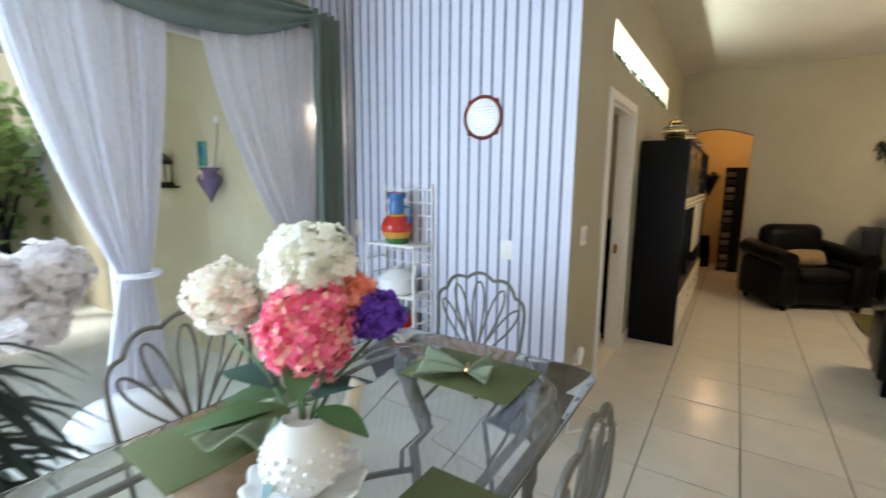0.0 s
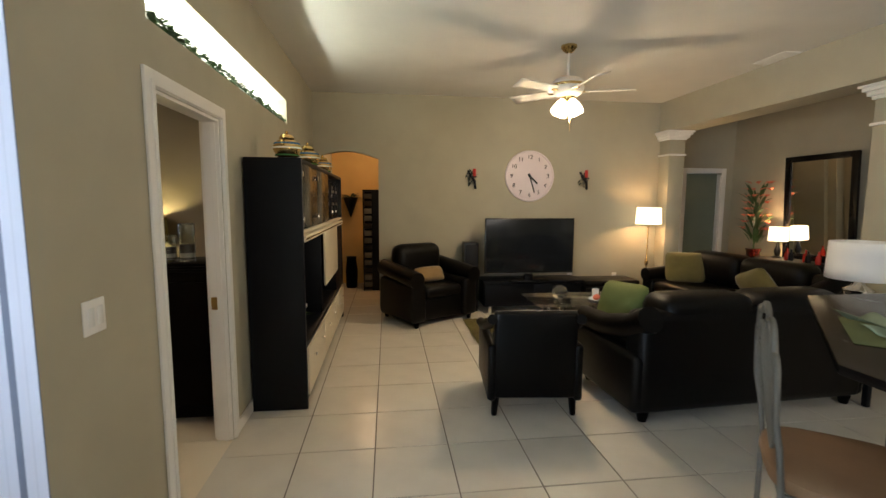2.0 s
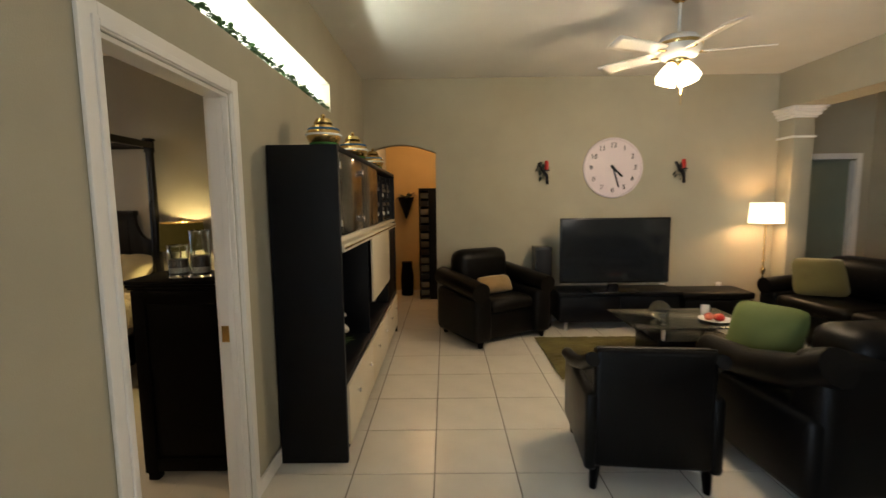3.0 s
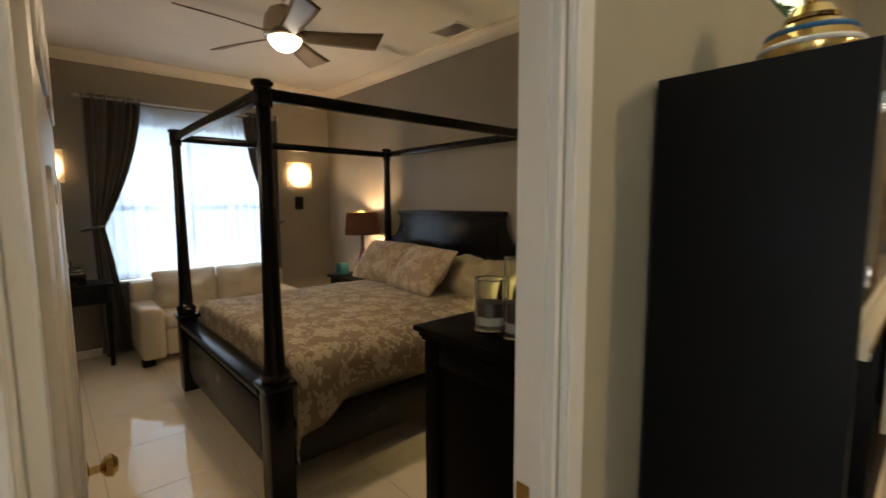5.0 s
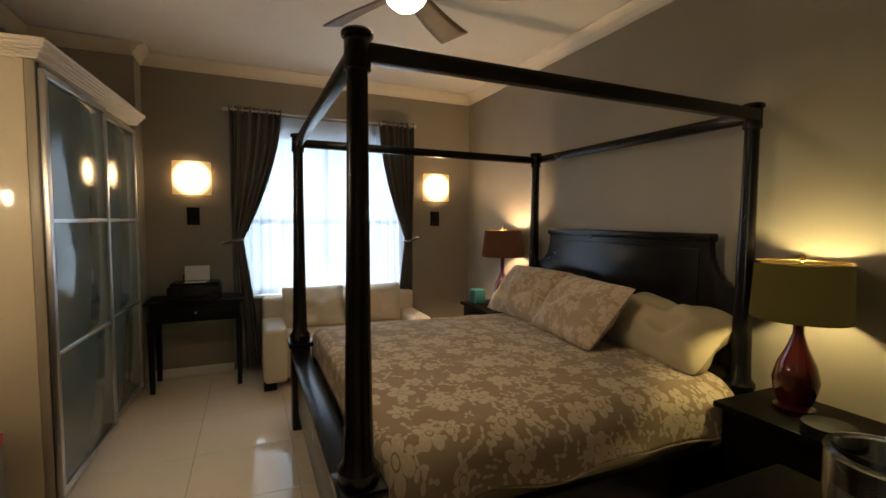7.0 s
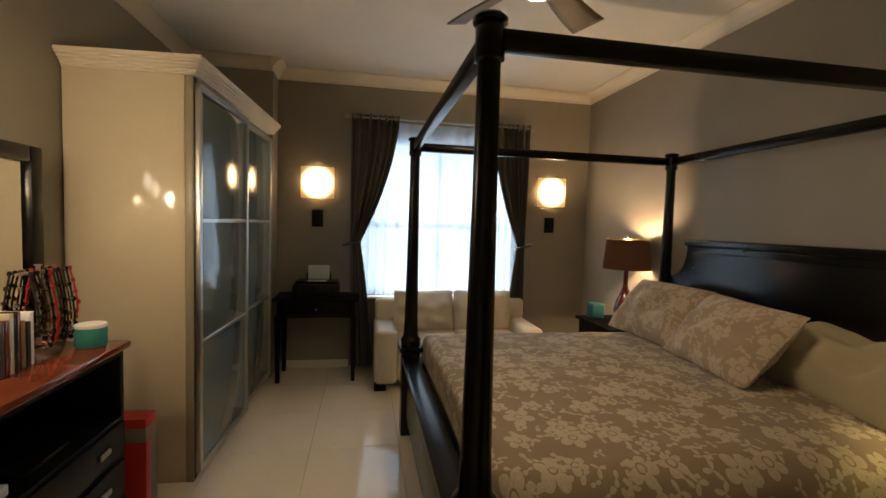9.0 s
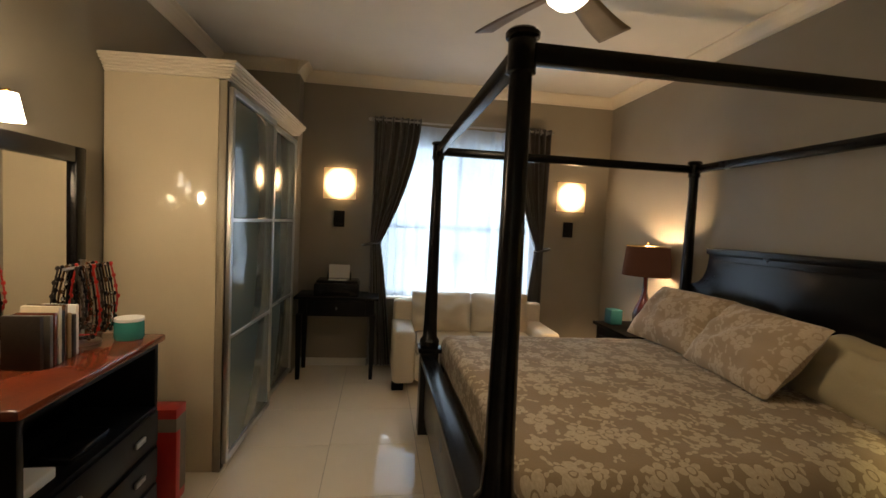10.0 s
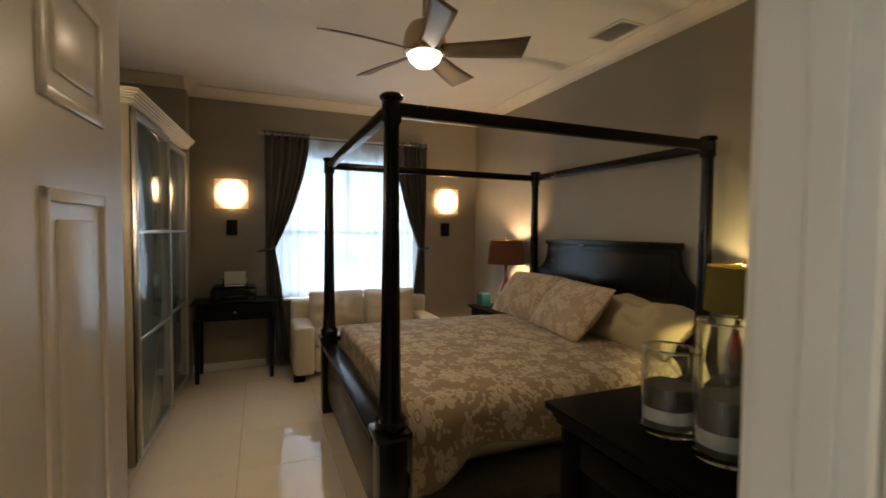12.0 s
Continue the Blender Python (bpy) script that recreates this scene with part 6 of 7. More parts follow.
# chest with glass cylinders beside the door
ch = thing("chest", (-0.87, 4.40, 0), "tall dark espresso chest of drawers beside the bedroom door", "chest")
CT = 1.138
part("body", box((-0.275, -0.165, 0.05), (0.285, 0.175, CT - 0.05), 0.006), M["espresso"], ch)
for a, b in (((-0.275, -0.181, 0.05), (-0.205, -0.166, CT - 0.055)), ((0.215, -0.181, 0.05), (0.285, -0.166, CT - 0.055)), ((-0.204, -0.180, 0.06), (0.214, -0.166, 0.14)), ((-0.204, -0.180, CT - 0.13), (0.214, -0.166, CT - 0.06))):
    part("frame_rail", box(a, b, 0.004), M["espresso"], ch)
part("side_panel", box((-0.200, -0.1705, 0.145), (0.210, -0.1655, CT - 0.135), 0.002), M["espresso"], ch)
for i in range(5):
    z = 0.09 + 0.195 * i
    d = part("drawer", box((-0.293, -0.15, z), (-0.276, 0.16, z + 0.18), 0.005), M["espresso"], ch)
    part("knob", Mesh().blob((-0.303, 0.005, z + 0.09), (0.010, 0.013, 0.013), 6), M["bronze"], d)
for x in (-0.24, 0.25):
    for y in (-0.14, 0.15):
        part("foot", box((x - 0.03, y - 0.025, 0), (x + 0.03, y + 0.025, 0.05), 0.004), M["espresso"], ch)
tp = part("top", box((-0.315, -0.205, CT - 0.022), (0.295, 0.19, CT), 0.008), M["espresso"], ch)
part("top_moulding", Mesh().box((-0.297, -0.19, CT - 0.040), (0.29, 0.18, CT - 0.0225), 0.005).box((-0.288, -0.186, CT - 0.0505), (0.288, 0.178, CT - 0.0402), 0.003), M["espresso"], tp)

def cylinder_vase(x, y, r, hgt, fills):
    v = thing("glass_cylinder", (x, y, CT + 0.001), "clear glass cylinder with layers of pebbles and sand", "vase", "glass cylinders on the chest")
    part("glass", Mesh().lathe([(r, 0), (r, hgt), (r - 0.004, hgt), (r - 0.004, 0.012), (0.001, 0.012)], n=32), M["glass"], v).visible_shadow = False
    z = 0.013
    for h_, m_ in fills:
        part("filling", Mesh().lathe([(r - 0.005, z), (r - 0.005, z + h_)], n=24), M[m_], v)
        z += h_ + 0.001
    part("rim", Mesh().tube([((r - 0.002) * math.cos(2 * math.pi * i / 32), (r - 0.002) * math.sin(2 * math.pi * i / 32), hgt) for i in range(32)], 0.003, 6, closed=True), M["glass"], v).visible_shadow = False
cylinder_vase(-0.948, 4.345, 0.054, 0.175, ((0.012, "pebbles"), (0.026, "palesand"), (0.045, "pebbles")))
cylinder_vase(-0.822, 4.345, 0.052, 0.255, ((0.012, "pebbles"), (0.030, "palesand"), (0.060, "pebbles")))

# ceiling fan
bf = thing("ceiling_fan", (-2.68, 4.41, ZB), "bronze ceiling fan with five grey blades and a lit bowl", "ceiling fan")
part("canopy", Mesh().lathe([(0.03, -0.10), (0.055, -0.085), (0.07, -0.03), (0.07, 0)], n=20), M["metal"], bf)
part("downrod", Mesh().tube([(0, 0, -0.29), (0, 0, -0.08)], 0.014), M["metal"], bf)
part("motor", Mesh().lathe([(0.10, -0.50), (0.118, -0.49), (0.122, -0.44), (0.112, -0.38), (0.085, -0.335), (0.04, -0.31), (0.02, -0.30)], n=28), M["nickel"], bf)
part("light_bowl", Mesh().lathe([(0.0, -0.572), (0.05, -0.562), (0.082, -0.535), (0.098, -0.501)], n=28), M["bulb"], bf)
for k in range(5):
    a = radians(57 + 72 * k)
    bl = Mesh().grid(lambda u, v: (0.09 + (0.50 - 0.05 * v) * u, (v - 0.5) * (0.085 + 0.055 * u) + 0.035 * math.sin(1.8 * u), -0.480 - (v - 0.5) * (0.035 + 0.02 * u)), 16, 5, m=Matrix.Rotation(a, 4, "Z"))
    solid(part("blade", bl, M["blade"], bf), 0.008)
vt = thing("ceiling_vent", (-2.90, 5.99, ZB), "grey slatted ceiling air vent", "air vent")
part("frame", Mesh().box((-0.17, -0.11, -0.012), (0.17, -0.09, 0), 0.002).box((-0.17, 0.09, -0.012), (0.17, 0.11, 0), 0.002).box((-0.17, -0.09, -0.012), (-0.15, 0.09, 0), 0.002).box((0.15, -0.09, -0.012), (0.17, 0.09, 0), 0.002), M["ceil"], vt)
part("backing", box((-0.15, -0.09, -0.004), (0.15, 0.09, -0.001), 0), M["black"], vt)
for i in range(7):
    part("slat", box((-0.15, -0.085 + 0.025 * i, -0.011), (0.15, -0.071 + 0.025 * i, -0.006), 0.001), M["alu"], vt)

# the open six-panel door
dm = pose(XL - 0.114, D0 + 0.012, 0, 0, 0, 178)
do = thing("bedroom_door", dm, "white six-panel door standing open into the bedroom", "door")
DW = 0.785
leaf = Mesh()
leaf.box((0, -0.0175, 0.012), (DW, 0.0175, 2.03), 0.002)
part("leaf", leaf, M["doorpaint"], do)
for z0, z1 in ((0.20, 0.76), (0.92, 1.615), (1.735, 1.93)):
    for x0, x1 in ((0.10, 0.335), (0.445, 0.68)):
        for s in (-1, 1):
            y = s * 0.0175
            rim = Mesh()
            rim.box((x0, y - 0.006, z0), (x0 + 0.02, y + 0.006, z1), 0.004).box((x1 - 0.02, y - 0.006, z0), (x1, y + 0.006, z1), 0.004)
            rim.box((x0, y - 0.006, z0), (x1, y + 0.006, z0 + 0.02), 0.004).box((x0, y - 0.006, z1 - 0.02), (x1, y + 0.006, z1), 0.004)
            rim.box((x0 + 0.045, y - 0.005, z0 + 0.045), (x1 - 0.045, y + 0.005, z1 - 0.045), 0.004)
            part("panel", rim, M["doorpaint"], do)
for s in (-1, 1):
    part("knob", Mesh().lathe([(0.028, 0), (0.028, 0.006), (0.01, 0.01), (0.01, 0.03), (0.026, 0.042), (0.028, 0.055), (0.015, 0.066)], n=18, m=pose(DW - 0.06, s * 0.0175, 0.92, -90 * s, 0, 0)), M["brass"], do, "polished brass knob")
for z in (0.22, 1.0, 1.82):
    part("hinge", Mesh().tube([(-0.006, -0.018, z - 0.05), (-0.006, -0.018, z + 0.05)], 0.007, 8), M["brass"], do)
hook = single("over_door_hook", box((0.30, 0.018, 1.90), (0.36, 0.026, 2.0), 0.003), M["white_cer"], "small white plastic hook on the open door", "hook", at=dm)

# ---- dining corner ----
TX0, TX1, TY0, TY1, TZ = -1.06, -0.06, -0.42, 1.67, 0.75
tb = thing("dining_table", (0, 0, 0), "clear glass dining table on a pewter iron frame", "dining table")
def rounded(x0, x1, y0, y1, r, n=6):
    pts = []
    for cx, cy, a0 in ((x1 - r, y1 - r, 0), (x0 + r, y1 - r, 90), (x0 + r, y0 + r, 180), (x1 - r, y0 + r, 270)):
        pts += [(cx + r * math.cos(radians(a0 + 90 * i / n)), cy + r * math.sin(radians(a0 + 90 * i / n))) for i in range(n + 1)]
    return pts
gt = part("glass_top", slab(rounded(TX0, TX1, TY0, TY1, 0.10), TZ - 0.012, TZ, 0.003), M["glass"], tb)
gt.visible_shadow = False
inner = rounded(TX0 + 0.10, TX1 - 0.10, TY0 + 0.12, TY1 - 0.12, 0.20, 8)
for z in (TZ - 0.03, TZ - 0.10):
    part("frame_ring", Mesh().tube([(x, y, z) for x, y in inner], 0.012, 8, closed=True), M["iron"], tb)
for sx, x in ((1, TX0 + 0.20), (-1, TX1 - 0.20)):
    for sy, y in ((1, TY0 + 0.22), (-1, TY1 - 0.22)):
        part("leg", Mesh().lathe([(0.035, 0), (0.04, 0.02), (0.022, 0.05), (0.022, 0.30), (0.035, 0.34), (0.035, 0.52), (0.05, 0.56), (0.05, 0.66), (0.03, 0.68), (0.03, 0.715)], (x, y, 0), 14), M["iron"], tb)
sh_ = Mesh()
sh_.tube([(TX0 + 0.2, TY0 + 0.25 + (TY1 - TY0 - 0.5) * i / 16, 0.18 + 0.22 * math.sin(math.pi * i / 16)) for i in range(17)], 0.010, 6)
part("stretcher", sh_, M["iron"], tb)
# flat brown disc added low under the glass; no shelf is known there
part("lower_shelf", Mesh().blob((-0.55, 0.9, 0.16), (0.30, 0.42, 0.012), 14), M["brownseat"], tb)

placemat(-0.48, 1.37, TZ + 0.001, 0)
placemat(-0.86, 0.62, TZ + 0.001, 86, 0.47, 0.30)
placemat(-0.13, 0.58, TZ + 0.001, 90, 0.47, 0.29)
napkin(-0.47, 1.33, TZ + 0.006, 200, 0.5)
napkin(-0.80, 0.72, TZ + 0.006, -60, 2.5)
napkin(-0.12, 0.50, TZ + 0.006, 20, 4)
iron_chair("dining_chair", pose(-0.83, 1.84, 0, 0, 0, 0), 0.47, "pewter wrought-iron dining chair with a fan back", "dining chairs", 1.05, 0.265)
iron_chair("dining_chair", pose(-1.16, 0.78, 0, 0, 0, 92), 0.47, "pewter wrought-iron dining chair with a fan back", "dining chairs", 1.05, 0.265)
iron_chair("dining_chair", pose(-0.14, 0.86, 0, 0, 0, -90), 0.47, "pewter wrought-iron dining chair with a fan back", "dining chairs", 1.05, 0.265)

# flower pitcher
vs_ = thing("flower_tureen", (-0.475, 0.575, TZ + 0.001), "white ceramic tureen on a ruffled dish", "vase")
ds = Mesh().grid(lambda u, v: ((0.03 + 0.11 * v + 0.006 * v * math.sin(2 * math.pi * u * 11)) * math.cos(2 * math.pi * u), (0.03 + 0.11 * v + 0.006 * v * math.sin(2 * math.pi * u * 11)) * math.sin(2 * math.pi * u), 0.006 + 0.030 * v ** 2 + 0.006 * v * math.sin(2 * math.pi * u * 11)), 88, 8, closed_u=True)
solid(part("dish", ds, M["white_cer"], vs_), 0.006)
part("bowl", Mesh().lathe([(0.045, 0.004), (0.05, 0.015), (0.085, 0.05), (0.098, 0.095), (0.085, 0.145), (0.055, 0.175), (0.05, 0.19), (0.045, 0.19), (0.04, 0.17)], n=32), M["white_cer"], vs_)
bumps = Mesh()
for i in range(70):
    a = radians(i * 137.5)
    z = 0.06 + 0.08 * (i / 70)
    r = 0.098 - 0.02 * abs((z - 0.095) / 0.05) ** 2
    bumps.blob((r * math.cos(a), r * math.sin(a), z), (0.008, 0.008, 0.007), 4)
part("raised_pattern", bumps, M["white_cer"], vs_)["kind"] = "stuff"
part("spout", Mesh().tube([(0.04, 0.07, 0.12), (0.05, 0.10, 0.17), (0.055, 0.105, 0.22), (0.06, 0.12, 0.245)], [0.03, 0.022, 0.018, 0.02], 10), M["creamlam"], vs_)

bq = thing("hydrangea_bouquet", (-0.475, 0.575, TZ + 0.175), "bunch of white, pink and violet silk hydrangeas", "bouquet")
def petal_mat(name, colours):
    """Silk petals: each one takes its own tint, and some light comes through."""
    mat = bpy.data.materials.new(name)
    n, l = nodes_of(mat)
    b = n["Principled BSDF"]
    geo, ramp = n.new("ShaderNodeNewGeometry"), n.new("ShaderNodeValToRGB")
    ramp.color_ramp.elements[0].color, ramp.color_ramp.elements[1].color = rgba(colours[0]), rgba(colours[-1])
    for i, c in enumerate(colours[1:-1]):
        ramp.color_ramp.elements.new((i + 1) / (len(colours) - 1)).color = rgba(c)
    l.new(geo.outputs["Random Per Island"], ramp.inputs[0])
    l.new(ramp.outputs[0], b.inputs["Base Color"])
    b.inputs["Roughness"].default_value = 0.7
    tl, mx = n.new("ShaderNodeBsdfTranslucent"), n.new("ShaderNodeMixShader")
    l.new(ramp.outputs[0], tl.inputs[0])
    mx.inputs[0].default_value = 0.35
    l.new(b.outputs[0], mx.inputs[1])
    l.new(tl.outputs[0], mx.inputs[2])
    l.new(mx.outputs[0], n["Material Output"].inputs[0])
    return mat

PETALS = dict(cream=petal_mat("cream_silk_petals", [(0.93, 0.92, 0.82), (0.91, 0.89, 0.74), (0.94, 0.94, 0.89)]),
              pink=petal_mat("pink_silk_petals", [(0.88, 0.08, 0.22), (0.92, 0.26, 0.36), (0.90, 0.10, 0.26), (0.93, 0.42, 0.36), (0.92, 0.62, 0.48)]),
              pale=petal_mat("blush_silk_petals", [(0.86, 0.80, 0.62), (0.90, 0.88, 0.78), (0.84, 0.68, 0.60), (0.88, 0.86, 0.66)]),
              violet=petal_mat("violet_silk_petals", [(0.14, 0.05, 0.46), (0.22, 0.08, 0.60), (0.10, 0.03, 0.34)]),
              coral=petal_mat("coral_silk_petals", [(0.88, 0.26, 0.16), (0.90, 0.38, 0.24), (0.84, 0.16, 0.14)]),
              white=petal_mat("white_silk_petals", [(0.90, 0.89, 0.87), (0.88, 0.82, 0.82), (0.92, 0.91, 0.90)]))

def hydrangea(name, c, r, mat, seed, n=420, petal=0.021, squash=(1, 1, 1)):
    """A loose ball of small four-petalled florets at uneven depths, each petal cupped outwards."""
    rng = random.Random(seed)
    vs, fs = [], []
    for i in range(n):
        z = 1 - 2 * (i + 0.5) / n
        a = i * 2.39996
        d = Vector((math.sqrt(1 - z * z) * math.cos(a), math.sqrt(1 - z * z) * math.sin(a), z))
        lump = 1 + 0.30 * noise.noise(d * 2.6 + Vector((seed, 0, 0)))
        d = (d + Vector((rng.uniform(-0.3, 0.3), rng.uniform(-0.3, 0.3), rng.uniform(-0.3, 0.3)))).normalized()
        reach = r * lump * rng.uniform(0.74, 1.04)
        p = Vector(c) + Vector((d.x * squash[0], d.y * squash[1], d.z * squash[2])) * reach
        d = (d + Vector((rng.uniform(-0.5, 0.5), rng.uniform(-0.5, 0.5), rng.uniform(-0.5, 0.5)))).normalized()
        side = d.orthogonal().normalized()
        up = d.cross(side)
        t0 = rng.uniform(0, 1.5)
        for k in range(4):
            w = side * math.cos(t0 + k * 1.5708) + up * math.sin(t0 + k * 1.5708)
            o = w.cross(d)
            s = petal * rng.uniform(0.75, 1.2) * (r / 0.12) ** 0.4
            q = len(vs)
            vs += [p, p + w * s * 0.35 + o * s * 0.40 + d * s * 0.20, p + w * s * 0.85 + o * s * 0.38 + d * s * 0.42, p + w * s * 1.05 + d * s * 0.30, p + w * s * 0.85 - o * s * 0.38 + d * s * 0.42, p + w * s * 0.35 - o * s * 0.40 + d * s * 0.20]
            fs.append((q, q + 1, q + 2, q + 3, q + 4, q + 5))
    part("core", Mesh().blob(c, tuple(r * 0.66 * k for k in squash), 10), mat, bq)
    me = bpy.data.meshes.new(name)
    me.from_pydata(vs, [], fs)
    me.materials.append(mat)
    ob = new(name, me)
    ob.parent = bq
    ob["kind"] = "stuff"
hydrangea("white_bloom", (-0.145, 0.155, 0.325), 0.112, PETALS["cream"], 1, 620)
hydrangea("pink_bloom", (-0.085, 0.09, 0.185), 0.113, PETALS["pink"], 2, 640)
hydrangea("pale_bloom", (-0.355, 0.04, 0.235), 0.090, PETALS["pale"], 3, 420)
hydrangea("violet_bloom", (0.015, 0.235, 0.205), 0.072, PETALS["violet"], 4, 300, 0.020, (1.0, 1.0, 0.8))
hydrangea("coral_bloom", (-0.035, 0.21, 0.25), 0.055, PETALS["coral"], 5, 200)
for e in ((-0.17, 0.13, 0.25), (-0.12, 0.06, 0.08), (-0.34, 0.02, 0.16), (0.015, 0.24, 0.15), (-0.04, 0.21, 0.21)):
    part("stem", Mesh().tube([(0, 0, -0.05), (e[0] * 0.4, e[1] * 0.4, e[2] * 0.5), e], 0.005, 6), M["leaf"], bq)
for b, d, ln, m_ in (((-0.02, -0.02, 0.03), (-0.5, -0.7, 0.2), 0.17, "leaf"), ((0.02, 0.02, 0.03), (0.9, 0.1, 0.1), 0.15, "leaf"), ((0.0, 0.03, 0.05), (0.4, 0.8, 0.3), 0.16, "bluegreen"), ((-0.02, 0.0, 0.05), (-0.3, 0.4, 0.8), 0.16, "leaf"), ((-0.10, 0.0, 0.06), (-1, 0.0, 0.25), 0.22, "bluegreen"), ((-0.10, 0.02, 0.03), (-1, -0.2, -0.05), 0.25, "leaf"), ((-0.06, 0, 0.0), (-0.8, 0.5, -0.2), 0.22, "bluegreen"), ((0, -0.03, 0.0), (-0.1, -0.5, -0.7), 0.14, "bluegreen"), ((-0.05, -0.05, 0.04), (-0.7, -0.8, 0.1), 0.18, "leaf")):
    part("leaf", Mesh().leaf(b, d, ln, ln * 0.55, 0.3), M[m_], bq)

# baker's rack with pottery
rk = thing("wire_rack", (-1.63, 2.35, 0), "white wire corner rack with four shelves", "shelf rack")
for x in (-0.21, 0.21):
    for y in (-0.10, 0.11):
        part("upright", Mesh().tube([(x, y, 0), (x, y, 1.46 if y > 0 else 1.05)], 0.009, 8), M["white_cer"], rk)
for s in (-0.21, 0.21):
    for i in range(9):
        part("side_wire", Mesh().tube([(s, -0.10, 0.20 + 0.105 * i), (s, 0.11, 0.20 + 0.105 * i)], 0.006, 6), M["white_cer"], rk)
for i in range(5):
    part("back_wire", Mesh().tube([(-0.14 + 0.07 * i, 0.11, 0.02), (-0.14 + 0.07 * i, 0.11, 1.43 + 0.02 * (2 - abs(i - 2)))], 0.006, 6), M["white_cer"], rk)
for z in (0.20, 0.28, 0.46, 0.55, 0.64, 0.80, 0.90, 0.98, 1.15, 1.24, 1.33, 1.42):
    part("cross_wire", Mesh().tube([(-0.21, 0.11, z), (0.21, 0.11, z)], 0.006, 6), M["white_cer"], rk)
for z in (0.12, 0.36, 0.70, 1.05):
    s_ = part("shelf", Mesh().box((-0.21, -0.105, z - 0.012), (0.21, -0.095, z + 0.006), 0.003).box((-0.21, 0.10, z - 0.006), (0.21, 0.108, z + 0.004), 0.002), M["white"], rk)
    part("wire_deck", box((-0.205, -0.095, z - 0.004), (0.205, 0.10, z), 0.001), M["white_cer"], s_)
def pot(z, prof, bands, label, x=0.0, handle=False, cat="pitcher"):
    p = thing("pottery_" + cat, (-1.63 + x, 2.34, z), label, cat)
    for (r0, z0), (r1, z1), m_ in bands:
        part("band", Mesh().lathe([(r0, z0), ((r0 + r1) / 2 + 0.006, (z0 + z1) / 2), (r1, z1)], n=24), M[m_], p)
    if handle:
        part("handle", Mesh().tube([(0.06, 0, 0.26), (0.11, 0, 0.25), (0.105, 0, 0.16), (0.075, 0, 0.12)] if handle == 1 else [(0.09, 0, 0.15), (0.14, 0, 0.15), (0.135, 0, 0.08), (0.09, 0, 0.05)], 0.010, 8), M["blue" if handle == 1 else "redpot"], p)
pot(1.052, None, (((0.072, 0), (0.082, 0.04), "green"), ((0.084, 0.041), (0.106, 0.085), "yellow"), ((0.106, 0.086), (0.106, 0.13), "redpot"), ((0.106, 0.131), (0.072, 0.19), "redpot"), ((0.072, 0.191), (0.052, 0.205), "yellow"), ((0.05, 0.206), (0.048, 0.30), "blue"), ((0.048, 0.301), (0.066, 0.345), "blue"), ((0.066, 0.3455), (0.068, 0.352), "redpot")), "tall painted pitcher banded red, yellow, green and blue", handle=1)
pot(0.702, None, (((0.12, 0), (0.135, 0.02), "white_cer"), ((0.13, 0.021), (0.13, 0.11), "white_cer"), ((0.135, 0.111), (0.05, 0.17), "white_cer"), ((0.02, 0.171), (0.015, 0.19), "white_cer")), "white lidded ceramic casserole", cat="casserole")
pot(0.362, None, (((0.06, 0), (0.085, 0.03), "redpot"), ((0.085, 0.031), (0.10, 0.07), "yellow"), ((0.10, 0.071), (0.105, 0.10), "white_cer"), ((0.105, 0.101), (0.09, 0.19), "redpot"), ((0.09, 0.191), (0.092, 0.21), "green")), "round painted jug banded red, cream and yellow", handle=2, cat="jug")
pot(0.122, None, (((0.06, 0), (0.12, 0.05), "yellow"), ((0.12, 0.051), (0.13, 0.09), "redpot")), "orange and red painted bowl", cat="bowl")

# plaque and small wall fittings on the wallpaper
pq = thing("round_plaque", (-1.045, YS - 0.005, 1.875), "round white plaque in a reddish wooden rim", "plaque")
part("face", Mesh().lathe([(0.12, 0), (0.12, 0.008), (0.118, 0.009)], n=40, m=pose(0, 0, 0, 90, 0, 0)), M["paper_white"], pq)
part("rim", Mesh().tube([(0.125 * math.cos(2 * math.pi * i / 48), -0.008, 0.125 * math.sin(2 * math.pi * i / 48)) for i in range(48)], 0.011, 8, closed=True), M["cherry"], pq)
for i in range(8):
    z = 0.06 - 0.018 * i
    part("text_line", box((-0.07 + 0.01 * (i % 3), -0.0105, z), (0.07 - 0.008 * (i % 2), -0.0095, z + 0.005), 0), M["metal"], pq)
for k in range(4):
    a = radians(45 + 90 * k)
    part("rim_knot", Mesh().blob((0.132 * math.cos(a), -0.008, 0.132 * math.sin(a)), (0.016, 0.012, 0.016), 6), M["cherry"], pq)
for x, z in ((-0.86, 1.06), (-2.12, 1.12)):
    o3 = thing("wall_switch", (x, YS - 0.005, z), "white switch plate on the wallpaper", "light switch", "switches on the wallpaper")
    part("plate", box((-0.04, -0.006, -0.06), (0.04, 0, 0.06), 0.003), M["white"], o3)
    part("rocker", box((-0.016, -0.010, -0.03), (0.016, -0.006, 0.03), 0.002), M["white_cer"], o3)
single("floor_cable", Mesh().tube([(XL + 0.03, 2.55, 0.10), (XL + 0.04, 2.5, 0.02), (XL + 0.06, 2.40, 0.012), (XL + 0.16, 2.52, 0.012), (XL + 0.30, 2.62, 0.012)], 0.008, 6), M["white"], "short white cable on the floor at the wall corner", "cable")

